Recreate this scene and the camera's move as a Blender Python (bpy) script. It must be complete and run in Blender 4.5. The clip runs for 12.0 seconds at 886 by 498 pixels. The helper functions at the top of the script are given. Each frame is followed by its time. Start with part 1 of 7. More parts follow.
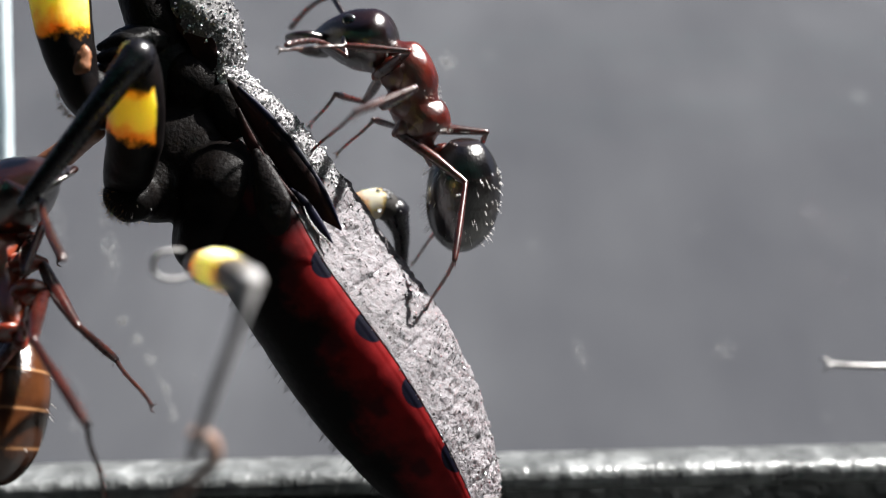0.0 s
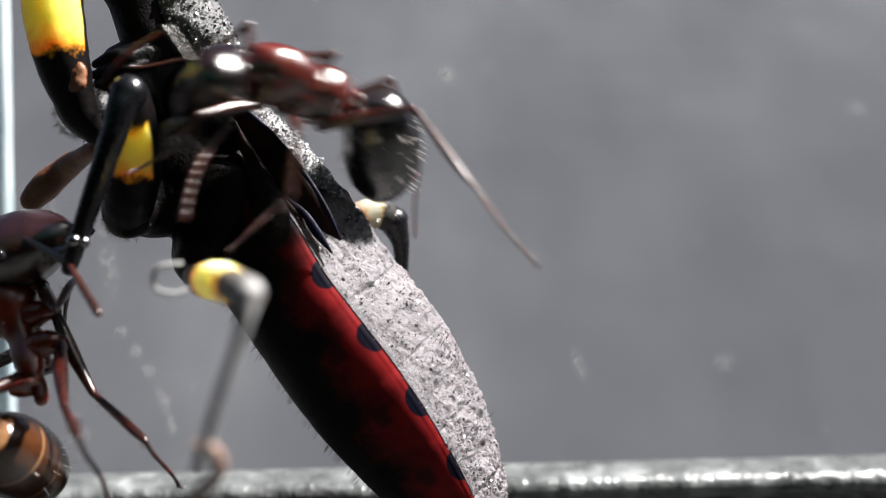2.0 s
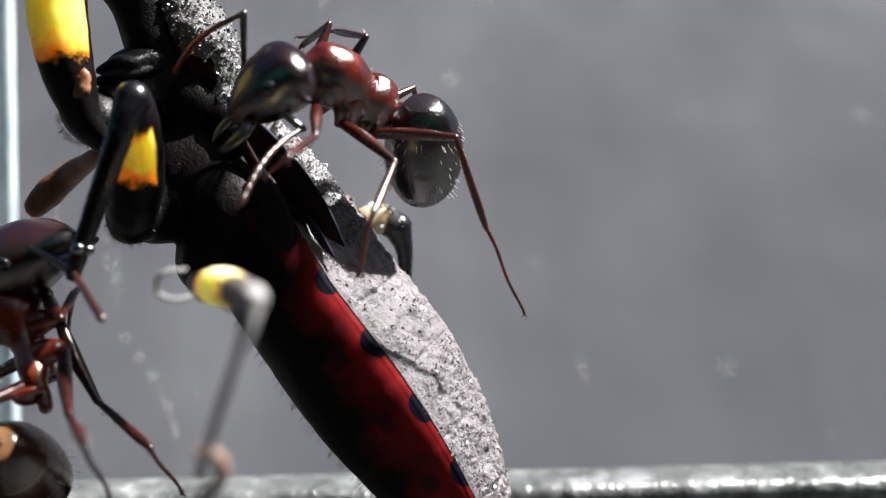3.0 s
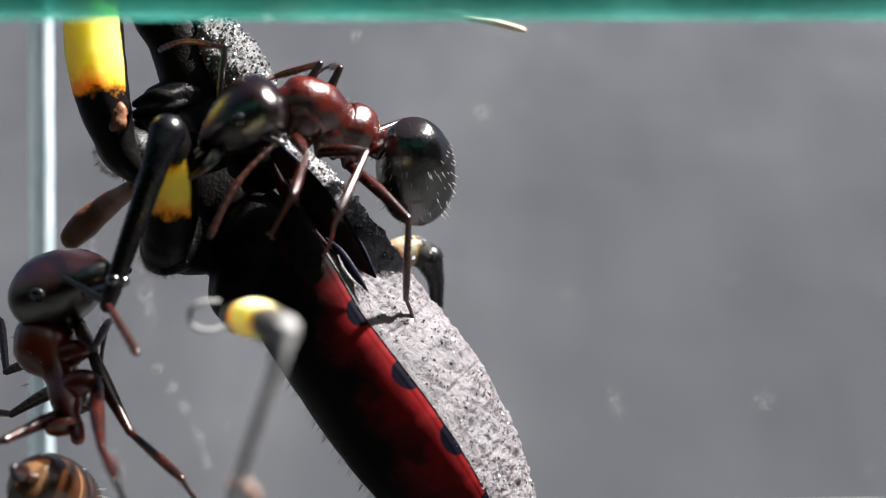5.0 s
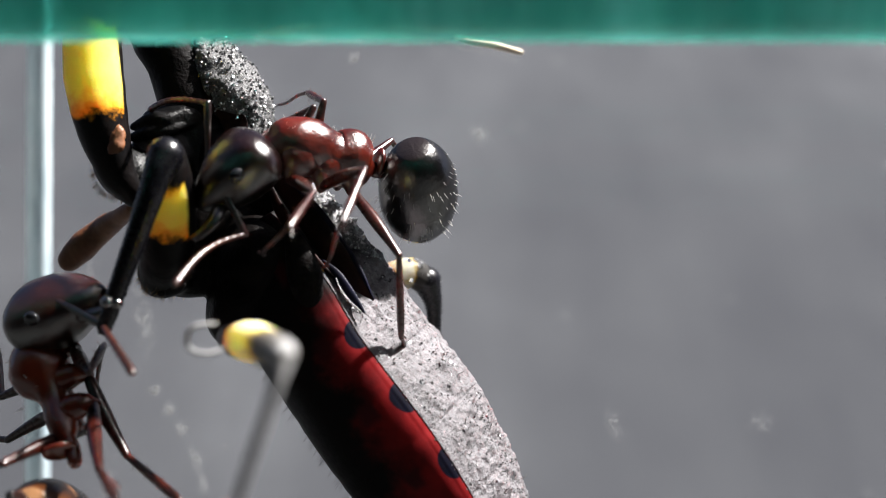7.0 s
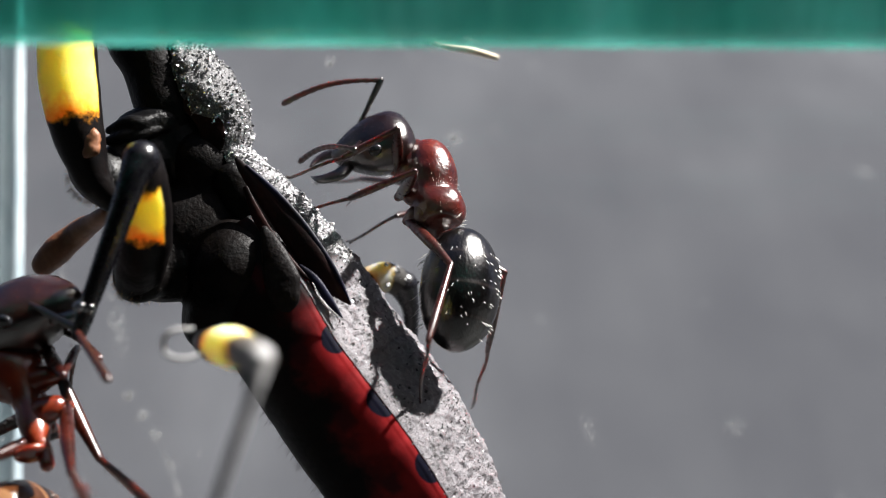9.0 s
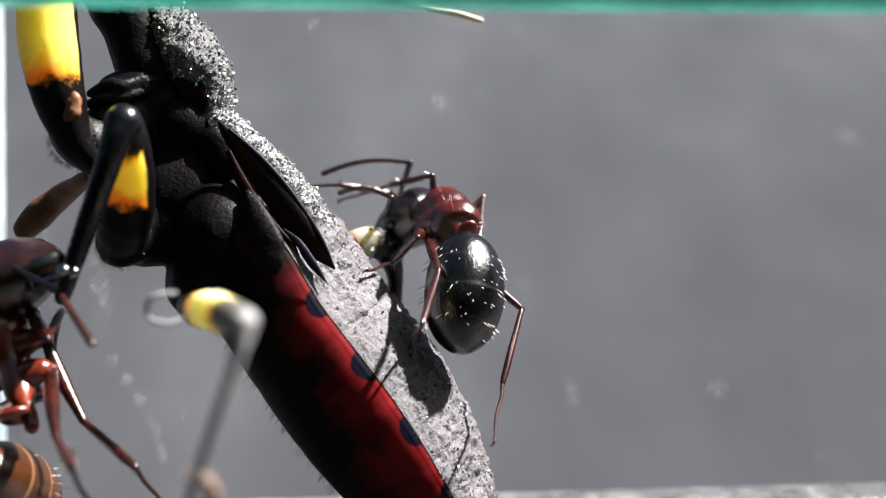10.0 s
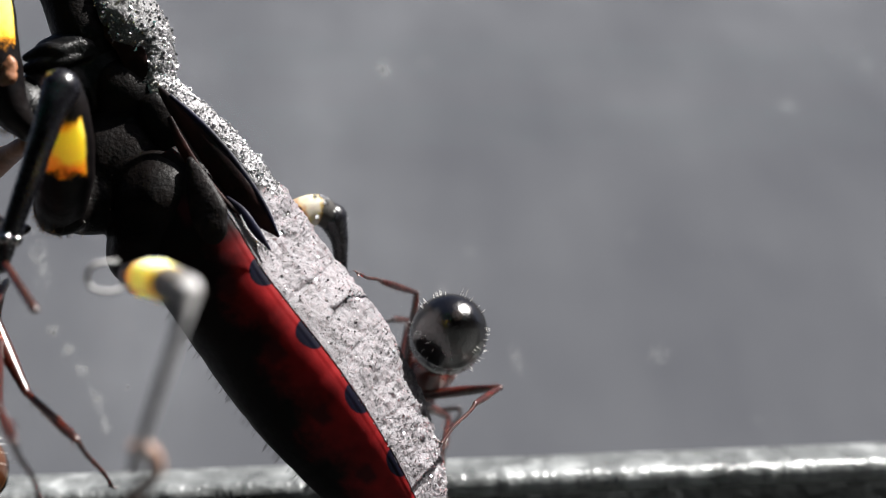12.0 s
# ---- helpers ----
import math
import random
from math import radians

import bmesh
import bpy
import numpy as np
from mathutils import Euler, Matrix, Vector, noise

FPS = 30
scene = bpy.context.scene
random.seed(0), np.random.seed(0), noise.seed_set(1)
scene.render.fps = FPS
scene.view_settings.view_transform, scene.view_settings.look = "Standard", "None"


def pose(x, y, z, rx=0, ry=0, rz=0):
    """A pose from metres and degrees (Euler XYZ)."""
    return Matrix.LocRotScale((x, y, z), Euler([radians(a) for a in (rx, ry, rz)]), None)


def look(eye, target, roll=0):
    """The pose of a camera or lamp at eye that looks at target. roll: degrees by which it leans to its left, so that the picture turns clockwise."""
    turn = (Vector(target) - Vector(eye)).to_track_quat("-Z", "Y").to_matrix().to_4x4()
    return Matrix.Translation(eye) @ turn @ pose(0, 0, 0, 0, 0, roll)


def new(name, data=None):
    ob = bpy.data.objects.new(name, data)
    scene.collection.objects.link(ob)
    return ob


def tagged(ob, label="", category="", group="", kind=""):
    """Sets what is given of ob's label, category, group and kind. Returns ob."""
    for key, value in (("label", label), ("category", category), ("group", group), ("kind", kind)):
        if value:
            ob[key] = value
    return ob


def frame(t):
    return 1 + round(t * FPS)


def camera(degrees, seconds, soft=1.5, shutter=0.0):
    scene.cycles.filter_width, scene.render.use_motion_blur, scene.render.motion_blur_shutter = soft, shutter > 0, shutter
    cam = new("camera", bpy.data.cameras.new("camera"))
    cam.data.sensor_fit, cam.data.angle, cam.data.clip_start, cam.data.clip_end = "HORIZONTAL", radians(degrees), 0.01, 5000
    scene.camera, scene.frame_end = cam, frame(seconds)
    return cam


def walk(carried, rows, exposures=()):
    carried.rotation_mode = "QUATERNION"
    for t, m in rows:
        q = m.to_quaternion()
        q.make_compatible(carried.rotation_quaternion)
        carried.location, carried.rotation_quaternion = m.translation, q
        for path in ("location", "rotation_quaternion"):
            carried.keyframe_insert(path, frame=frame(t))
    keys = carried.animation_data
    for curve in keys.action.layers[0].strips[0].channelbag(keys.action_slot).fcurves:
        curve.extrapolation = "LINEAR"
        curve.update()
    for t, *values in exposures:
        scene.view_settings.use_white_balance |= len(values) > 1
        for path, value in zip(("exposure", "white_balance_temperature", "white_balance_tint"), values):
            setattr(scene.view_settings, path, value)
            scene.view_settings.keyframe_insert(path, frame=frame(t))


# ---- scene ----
# Macro shot: a dark ant tugs at a long bug behind a glass pane; all plans below are in millimetres.
MM = 0.001
cam = camera(44.8, 12.0, soft=0.9, shutter=0.5)
cam.data.dof.use_dof = True
cam.data.dof.focus_distance = 0.0276
cam.data.dof.aperture_fstop = 62.0
walk(cam, [
    (0, pose(0, -0.02739, 0.0120, 86.991, 0, -1.807)),
    (0.5, pose(0, -0.02739, 0.0120, 87.291, 0, -1.777)),
    (1, pose(0, -0.02739, 0.0120, 87.261, 0, -1.777)),
    (1.5, pose(0, -0.02739, 0.0120, 87.381, 0, -1.807)),
    (2, pose(0, -0.02739, 0.0120, 87.592, 0, -1.867)),
    (2.5, pose(0, -0.02739, 0.0120, 87.742, 0, -1.987)),
    (4.5, pose(0, -0.02739, 0.0120, 88.946, 0, 0.000)),
    (5, pose(0, -0.02739, 0.0120, 89.578, 0, 0.000)),
    (5.5, pose(0, -0.02739, 0.0120, 90.000, 0, 0.000)),
    (6, pose(0, -0.02739, 0.0120, 90.000, 0, 0.000)),
    (6.5, pose(0, -0.02739, 0.0120, 90.211, 0, -0.030)),
    (7, pose(0, -0.02739, 0.0120, 90.723, 0, -0.120)),
    (9, pose(0, -0.02739, 0.0120, 90.964, 0, -1.415)),
    (9.5, pose(0, -0.02739, 0.0120, 89.880, 0, -2.047)),
    (10, pose(0, -0.02739, 0.0120, 89.066, 0, -2.258)),
    (10.5, pose(0, -0.02739, 0.0120, 88.404, 0, -3.190)),
    (11, pose(0, -0.02739, 0.0120, 87.892, 0, -4.000)),
    (11.5, pose(0, -0.02739, 0.0120, 87.532, 0, -4.808)),
    (12, pose(0, -0.02739, 0.0120, 87.381, 0, -5.167)),
])
scene.view_settings.exposure = 1.95

# ---- world and sun ----
world = bpy.data.worlds.new("world")
scene.world = world
world.use_nodes = True
wn = world.node_tree
sky = wn.nodes.new("ShaderNodeTexSky")
sky.sky_type, sky.sun_disc = "NISHITA", False
sky.air_density, sky.dust_density, sky.ozone_density = 0.35, 1.5, 0.3
sky.sun_elevation, sky.sun_rotation = radians(56), radians(86)
wn.links.new(sky.outputs[0], wn.nodes["Background"].inputs[0])
wn.nodes["Background"].inputs[1].default_value = 0.038
sun_data = bpy.data.lights.new("sun", "SUN")
sun_data.energy, sun_data.angle, sun_data.color = 5.0, radians(2.0), (1.0, 0.975, 0.945)
sun = new("sun", sun_data)
sun.matrix_basis = look((0.55, 0.04, 0.83), (0, 0, 0.012))


# ---- materials ----
class Graph:
    """A material's nodes, with short calls."""

    def __init__(self, name):
        self.m = bpy.data.materials.new(name)
        self.m.use_nodes = True
        self.t = self.m.node_tree
        self.b = self.t.nodes["Principled BSDF"]
        self.co = self.t.nodes.new("ShaderNodeTexCoord")

    def put(self, socket, value):
        if hasattr(value, "is_linked"):
            self.t.links.new(value, socket)
        else:
            socket.default_value = value

    def noise(self, scale, detail=4.0, rough=0.55, stretch=None, distort=0.0):
        n = self.t.nodes.new("ShaderNodeTexNoise")
        n.inputs["Scale"].default_value, n.inputs["Detail"].default_value = scale, detail
        n.inputs["Roughness"].default_value, n.inputs["Distortion"].default_value = rough, distort
        v = self.co.outputs["Object"]
        if stretch:
            mp = self.t.nodes.new("ShaderNodeMapping")
            mp.inputs["Scale"].default_value = stretch
            self.t.links.new(v, mp.inputs[0])
            v = mp.outputs[0]
        self.t.links.new(v, n.inputs["Vector"])
        return n.outputs["Fac"]

    def cells(self, scale, feature="F1"):
        n = self.t.nodes.new("ShaderNodeTexVoronoi")
        n.feature = feature
        n.inputs["Scale"].default_value = scale
        self.t.links.new(self.co.outputs["Object"], n.inputs["Vector"])
        return n.outputs["Distance"]

    def uv(self):
        n = self.t.nodes.new("ShaderNodeUVMap")
        s = self.t.nodes.new("ShaderNodeSeparateXYZ")
        self.t.links.new(n.outputs[0], s.inputs[0])
        return s.outputs[0], s.outputs[1]

    def op(self, kind, a, b=0.0, c=0.0):
        n = self.t.nodes.new("ShaderNodeMath")
        n.operation = kind
        for i, v in enumerate((a, b, c)):
            self.put(n.inputs[i], v)
        return n.outputs[0]

    def step(self, v, lo, hi):
        n = self.t.nodes.new("ShaderNodeMapRange")
        n.interpolation_type = "SMOOTHSTEP"
        self.put(n.inputs[0], v)
        n.inputs[1].default_value, n.inputs[2].default_value = lo, hi
        return n.outputs[0]

    def ramp(self, v, *stops):
        n = self.t.nodes.new("ShaderNodeValToRGB")
        e = n.color_ramp.elements
        while len(e) < len(stops):
            e.new(0.5)
        for el, (p, c) in zip(e, stops):
            el.position, el.color = p, (*c, 1)
        self.put(n.inputs[0], v)
        return n.outputs[0]

    def mix(self, f, a, b):
        n = self.t.nodes.new("ShaderNodeMix")
        n.data_type = "RGBA"
        self.put(n.inputs[0], f)
        for s, v in ((n.inputs[6], a), (n.inputs[7], b)):
            self.put(s, v if hasattr(v, "is_linked") else (*v, 1))
        return n.outputs[2]

    def bump(self, height, distance, strength=1.0):
        n = self.t.nodes.new("ShaderNodeBump")
        n.inputs["Strength"].default_value, n.inputs["Distance"].default_value = strength, distance
        self.put(n.inputs["Height"], height)
        self.t.links.new(n.outputs[0], self.b.inputs["Normal"])

    def set(self, **kw):
        names = dict(color="Base Color", rough="Roughness", metal="Metallic", spec="Specular IOR Level", coat="Coat Weight",
                     coat_rough="Coat Roughness", trans="Transmission Weight", alpha="Alpha", sub="Subsurface Weight", ior="IOR", sheen="Sheen Weight")
        for k, v in kw.items():
            if k == "color" and not hasattr(v, "is_linked"):
                v = (*v, 1)
            self.put(self.b.inputs[names[k]], v)
        return self


def lacquer(g, weight, rough):
    """A smooth waxy film over cuticle that gives broad, firmly bounded highlights."""
    film = g.t.nodes.new("ShaderNodeBsdfGlossy")
    film.distribution = "BECKMANN"
    film.inputs["Roughness"].default_value = rough
    film.inputs["Color"].default_value = (1.0, 0.98, 0.96, 1)
    for link in g.b.inputs["Normal"].links:
        g.t.links.new(link.from_socket, film.inputs["Normal"])
    mixer = g.t.nodes.new("ShaderNodeMixShader")
    mixer.inputs[0].default_value = weight
    g.t.links.new(g.b.outputs[0], mixer.inputs[1])
    g.t.links.new(film.outputs[0], mixer.inputs[2])
    g.t.links.new(mixer.outputs[0], g.t.nodes["Material Output"].inputs[0])


def shell(name, dark, light, scale, rough, grain, depth, spec=0.5, film=0.0, wax=0.42, glow=0.0):
    """Insect cuticle: two tones in soft patches, fine grain, uneven gloss; glow lets light seep through thin shell."""
    g = Graph(name)
    g.b.inputs["Subsurface Radius"].default_value = (0.0007, 0.00018, 0.00006)
    g.b.inputs["Subsurface Scale"].default_value = 1.0
    g.set(sub=glow)
    patch = g.noise(scale, 5)
    fine = g.noise(grain, 3)
    g.set(color=g.ramp(patch, (0.35, dark), (0.7, light)), spec=spec, rough=g.op("ADD", g.op("MULTIPLY", fine, 0.22), rough - 0.1))
    g.bump(g.op("ADD", fine, g.op("MULTIPLY", patch, 0.8)), depth)
    if film:
        lacquer(g, film, wax)
    return g.m


BLACK = shell("black_cuticle", (0.0006, 0.0004, 0.0004), (0.0030, 0.0018, 0.0015), 1700, 0.48, 9000, 0.000024, 0.09)
PAD = shell("wing_pad_cuticle", (0.0025, 0.0009, 0.0009), (0.020, 0.0055, 0.0055), 900, 0.48, 9000, 0.000012, 0.12)
COLLAR = shell("brown_collar", (0.003, 0.0010, 0.0010), (0.020, 0.006, 0.005), 1000, 0.5, 7000, 0.000012, 0.07)
BLACK_GLOSS = shell("glossy_black", (0.0004, 0.0004, 0.0005), (0.0016, 0.0012, 0.0012), 1500, 0.42, 9000, 0.000030, 0.20)
NAVY = shell("navy_edge", (0.0008, 0.0007, 0.004), (0.004, 0.004, 0.020), 900, 0.5, 9000, 0.000010, 0.15)
DUSTY = shell("dusty_flap", (0.0015, 0.0012, 0.0012), (0.011, 0.009, 0.009), 2500, 0.5, 9000, 0.00003, 0.1)
LIMB = shell("dark_limb", (0.001, 0.001, 0.0022), (0.005, 0.0045, 0.006), 1500, 0.27, 9000, 0.000006, 0.4)
BROWN = shell("brown_pad", (0.10, 0.034, 0.014), (0.24, 0.10, 0.045), 1300, 0.5, 8000, 0.00002, 0.4)
GREY_LIMB = shell("grey_limb", (0.24, 0.24, 0.245), (0.44, 0.43, 0.425), 1500, 0.5, 12000, 0.00001, 0.2)
PINK = shell("pink_pad", (0.15, 0.09, 0.07), (0.30, 0.20, 0.155), 1300, 0.5, 8000, 0.00002, 0.3)
ANT_RED = shell("ant_red", (0.026, 0.0018, 0.0008), (0.095, 0.009, 0.003), 900, 0.30, 5200, 0.000022, 0.2, 0.080, 0.38, 0.25)
ANT_HEAD = shell("ant_head", (0.0018, 0.0007, 0.0006), (0.011, 0.0026, 0.0020), 1000, 0.24, 8000, 0.000008, 0.2, 0.100, 0.37)
ANT_LEG = shell("ant_leg", (0.012, 0.0018, 0.0009), (0.042, 0.006, 0.0028), 1300, 0.28, 9000, 0.000003, 0.4, 0.040, 0.34, 0.15)
ANT_TIP = shell("ant_tip", (0.010, 0.0025, 0.0016), (0.042, 0.010, 0.005), 1300, 0.34, 9000, 0.000003, 0.35, 0.050, 0.32, 0.15)
AMBER = shell("amber_shell", (0.055, 0.0065, 0.003), (0.22, 0.034, 0.012), 900, 0.22, 5000, 0.000008, 0.5, 0.035, 0.34, 0.35)
AMBER_DARK = shell("amber_dark", (0.007, 0.0016, 0.0010), (0.022, 0.005, 0.0026), 1500, 0.22, 6000, 0.000010, 0.4, 0.13, 0.38, 0.25)
# Paler grey puts the sunlit sheen of a dark leg into its colour.
SUNLIT_LIMB = shell("sunlit_limb", (0.012, 0.011, 0.011), (0.09, 0.085, 0.085), 1500, 0.38, 9000, 0.000006, 0.6, 0.12, 0.5)
EYE = shell("eye", (0.004, 0.004, 0.005), (0.012, 0.012, 0.014), 4000, 0.15, 30000, 0.000004, 0.7)


def hair_material():
    g = Graph("pale_hair")
    col = g.ramp(g.noise(3000), (0.3, (0.80, 0.78, 0.74)), (0.7, (0.93, 0.92, 0.90)))
    g.set(color=col, rough=0.3)
    through_light = g.t.nodes.new("ShaderNodeBsdfTranslucent")
    g.t.links.new(col, through_light.inputs[0])
    mixer = g.t.nodes.new("ShaderNodeMixShader")
    mixer.inputs[0].default_value = 0.5
    g.t.links.new(g.b.outputs[0], mixer.inputs[1])
    g.t.links.new(through_light.outputs[0], mixer.inputs[2])
    g.t.links.new(mixer.outputs[0], g.t.nodes["Material Output"].inputs[0])
    return g.m


def golden_hair_material():
    g = Graph("golden_hair")
    col = g.ramp(g.noise(3000), (0.3, (0.30, 0.15, 0.05)), (0.7, (0.62, 0.40, 0.18)))
    g.set(color=col, rough=0.35)
    through_light = g.t.nodes.new("ShaderNodeBsdfTranslucent")
    g.t.links.new(col, through_light.inputs[0])
    mixer = g.t.nodes.new("ShaderNodeMixShader")
    mixer.inputs[0].default_value = 0.6
    g.t.links.new(g.b.outputs[0], mixer.inputs[1])
    g.t.links.new(through_light.outputs[0], mixer.inputs[2])
    g.t.links.new(mixer.outputs[0], g.t.nodes["Material Output"].inputs[0])
    return g.m


def dark_hair_material():
    g = Graph("dark_hair")
    g.set(color=g.ramp(g.noise(3000), (0.3, (0.02, 0.015, 0.012)), (0.7, (0.06, 0.05, 0.04))), rough=0.4)
    return g.m


def crust_nodes(g, pale=(0.140, 0.129, 0.137), glint_tone=(0.40, 0.385, 0.395)):
    """Grey powdery crust: pale grains, dark pits, glints painted as bright specks. Returns colour and height."""
    big, fine = g.noise(700, 5), g.noise(7500, 6, 0.7)
    pit = g.step(g.cells(2300), 0.09, 0.14)
    small = g.op("MAXIMUM", g.step(g.cells(5200), 0.12, 0.20), g.step(g.noise(1500, 2), 0.40, 0.48))
    tone = g.ramp(g.op("ADD", g.op("MULTIPLY", big, 0.55), g.op("MULTIPLY", fine, 0.45)),
                  (0.36, tuple(c * 0.62 for c in pale)), (0.50, tuple(c * 0.92 for c in pale)), (0.64, tuple(min(0.75, c * 1.35) for c in pale)))
    # Sparkle is painted into the colour as sparse pale specks.
    glint_mask = g.op("MULTIPLY", g.step(g.cells(4300), 0.17, 0.09), g.step(g.noise(2600, 2), 0.50, 0.58))
    holes = g.op("MULTIPLY", pit, small)
    col = g.mix(glint_mask, g.mix(holes, (0.012, 0.010, 0.012), tone), glint_tone)
    height = g.op("ADD", g.op("MULTIPLY", fine, 0.9), g.op("ADD", g.op("MULTIPLY", glint_mask, 0.5), g.op("MULTIPLY", holes, 0.6)))
    return col, height


def crust_material(name="grey_crust", pale=(0.115, 0.104, 0.112), glint_tone=(0.30, 0.285, 0.295), spec=0.8):
    g = Graph(name)
    col, height = crust_nodes(g, pale, glint_tone)
    g.b.inputs["Subsurface Radius"].default_value = (0.0007, 0.0007, 0.0007)
    g.b.inputs["Subsurface Scale"].default_value = 1.0
    g.set(sub=0.5)
    g.set(color=col, rough=g.op("ADD", 0.3, g.op("MULTIPLY", g.noise(7000), 0.4)), spec=spec)
    g.bump(height, 0.00008)
    return g.m


def grain_material(name, dull, pale, rough=0.16, silver=0.0):
    """Glassy grains, each with its own tone."""
    g = Graph(name)
    each = g.t.nodes.new("ShaderNodeNewGeometry").outputs["Random Per Island"]
    col = g.ramp(each, (0.15, dull), (0.55, tuple((a + b) / 2 for a, b in zip(dull, pale))), (0.95, pale))
    g.set(color=col, rough=rough, spec=1.0, ior=1.75, metal=g.op("MULTIPLY", g.step(each, 0.3, 0.7), silver))
    through_light = g.t.nodes.new("ShaderNodeBsdfTranslucent")
    g.t.links.new(col, through_light.inputs[0])
    mixer = g.t.nodes.new("ShaderNodeMixShader")
    g.put(mixer.inputs[0], g.op("MULTIPLY", g.step(each, 0.75, 0.45), 0.6))
    g.t.links.new(g.b.outputs[0], mixer.inputs[1])
    g.t.links.new(through_light.outputs[0], mixer.inputs[2])
    g.t.links.new(mixer.outputs[0], g.t.nodes["Material Output"].inputs[0])
    return g.m


def abdomen_material():
    """u runs down the abdomen in segments, v round it: 0 belly midline, 0.5 near margin, 1 back midline and on round the far side."""
    g = Graph("banded_abdomen")
    u, v = g.uv()
    wob = g.op("MULTIPLY", g.op("SUBTRACT", g.noise(1300, 4), 0.5), 0.10)
    vv = g.op("ADD", v, wob)
    seg = g.op("FRACT", u)
    mid = g.op("ABSOLUTE", g.op("SUBTRACT", seg, 0.5))
    # black belly, whose edge runs up in lobes into the red
    lobe = g.op("MULTIPLY", g.step(g.op("ABSOLUTE", g.op("SUBTRACT", g.op("FRACT", g.op("ADD", u, 0.35)), 0.5)), 0.32, 0.05), 0.055)
    rise = g.op("MULTIPLY", g.step(u, 4.6, 0.4), 0.12)
    mottle = g.op("MULTIPLY", g.op("SUBTRACT", g.noise(3800, 4, 0.6), 0.5), 0.10)
    belly = g.step(g.op("ADD", g.op("SUBTRACT", g.op("SUBTRACT", vv, lobe), rise), mottle), 0.17, 0.37)
    # rows of faint dark dots in the red
    dots = g.op("MULTIPLY", g.step(g.op("ABSOLUTE", g.op("SUBTRACT", g.op("FRACT", g.op("ADD", u, 0.1)), 0.5)), 0.20, 0.07),
                g.step(g.op("ABSOLUTE", g.op("SUBTRACT", vv, 0.355)), 0.045, 0.016))
    red = g.ramp(g.noise(1500, 5), (0.3, (0.10, 0.0035, 0.0045)), (0.7, (0.21, 0.009, 0.0105)))
    belly = g.op("MULTIPLY", belly, g.step(g.op("ADD", u, g.op("MULTIPLY", wob, 2.0)), 0.72, 1.15))
    skin = g.mix(belly, (0.003, 0.002, 0.0022), red)
    skin = g.mix(g.op("MULTIPLY", dots, 0.85), skin, (0.03, 0.004, 0.006))
    # blue-black marks along the margin
    along = g.op("DIVIDE", g.op("SUBTRACT", g.op("ADD", seg, g.op("MULTIPLY", wob, 0.6)), 0.5), 0.21)
    across = g.op("DIVIDE", g.op("SUBTRACT", g.op("ADD", v, g.op("MULTIPLY", wob, 0.25)), 0.494), 0.048)
    round_ = g.op("ADD", g.op("MULTIPLY", along, along), g.op("MULTIPLY", across, across))
    skin = g.mix(g.step(round_, 1.12, 0.85), skin, (0.002, 0.002, 0.008))
    col, height = crust_nodes(g)
    groove = g.step(g.op("ADD", mid, g.op("MULTIPLY", wob, 1.6)), 0.51, 0.46)
    col = g.mix(g.op("MULTIPLY", g.op("SUBTRACT", 1.0, groove), g.op("MULTIPLY", g.step(g.noise(900, 2), 0.42, 0.58), 0.35)), col, (0.05, 0.045, 0.05))
    back = g.step(g.op("ADD", v, g.op("MULTIPLY", wob, 0.10)), 0.496, 0.506)
    back = g.op("MULTIPLY", back, g.step(g.op("ADD", u, wob), 0.55, 0.80))
    g.b.inputs["Subsurface Radius"].default_value = (0.0012, 0.0003, 0.0003)
    g.b.inputs["Subsurface Scale"].default_value = 1.0
    g.set(sub=g.op("SUBTRACT", 0.35, g.op("MULTIPLY", back, 0.3)), color=g.mix(back, skin, col), rough=g.op("SUBTRACT", g.op("ADD", 0.45, g.op("MULTIPLY", g.noise(6000), 0.25)), g.op("MULTIPLY", back, 0.1)), spec=g.op("ADD", 0.09, g.op("MULTIPLY", back, 0.25)))
    g.bump(g.op("ADD", g.op("MULTIPLY", back, g.op("ADD", height, g.op("MULTIPLY", groove, 0.35))), g.op("MULTIPLY", g.noise(5000), 0.05)), 0.00008)
    return g.m


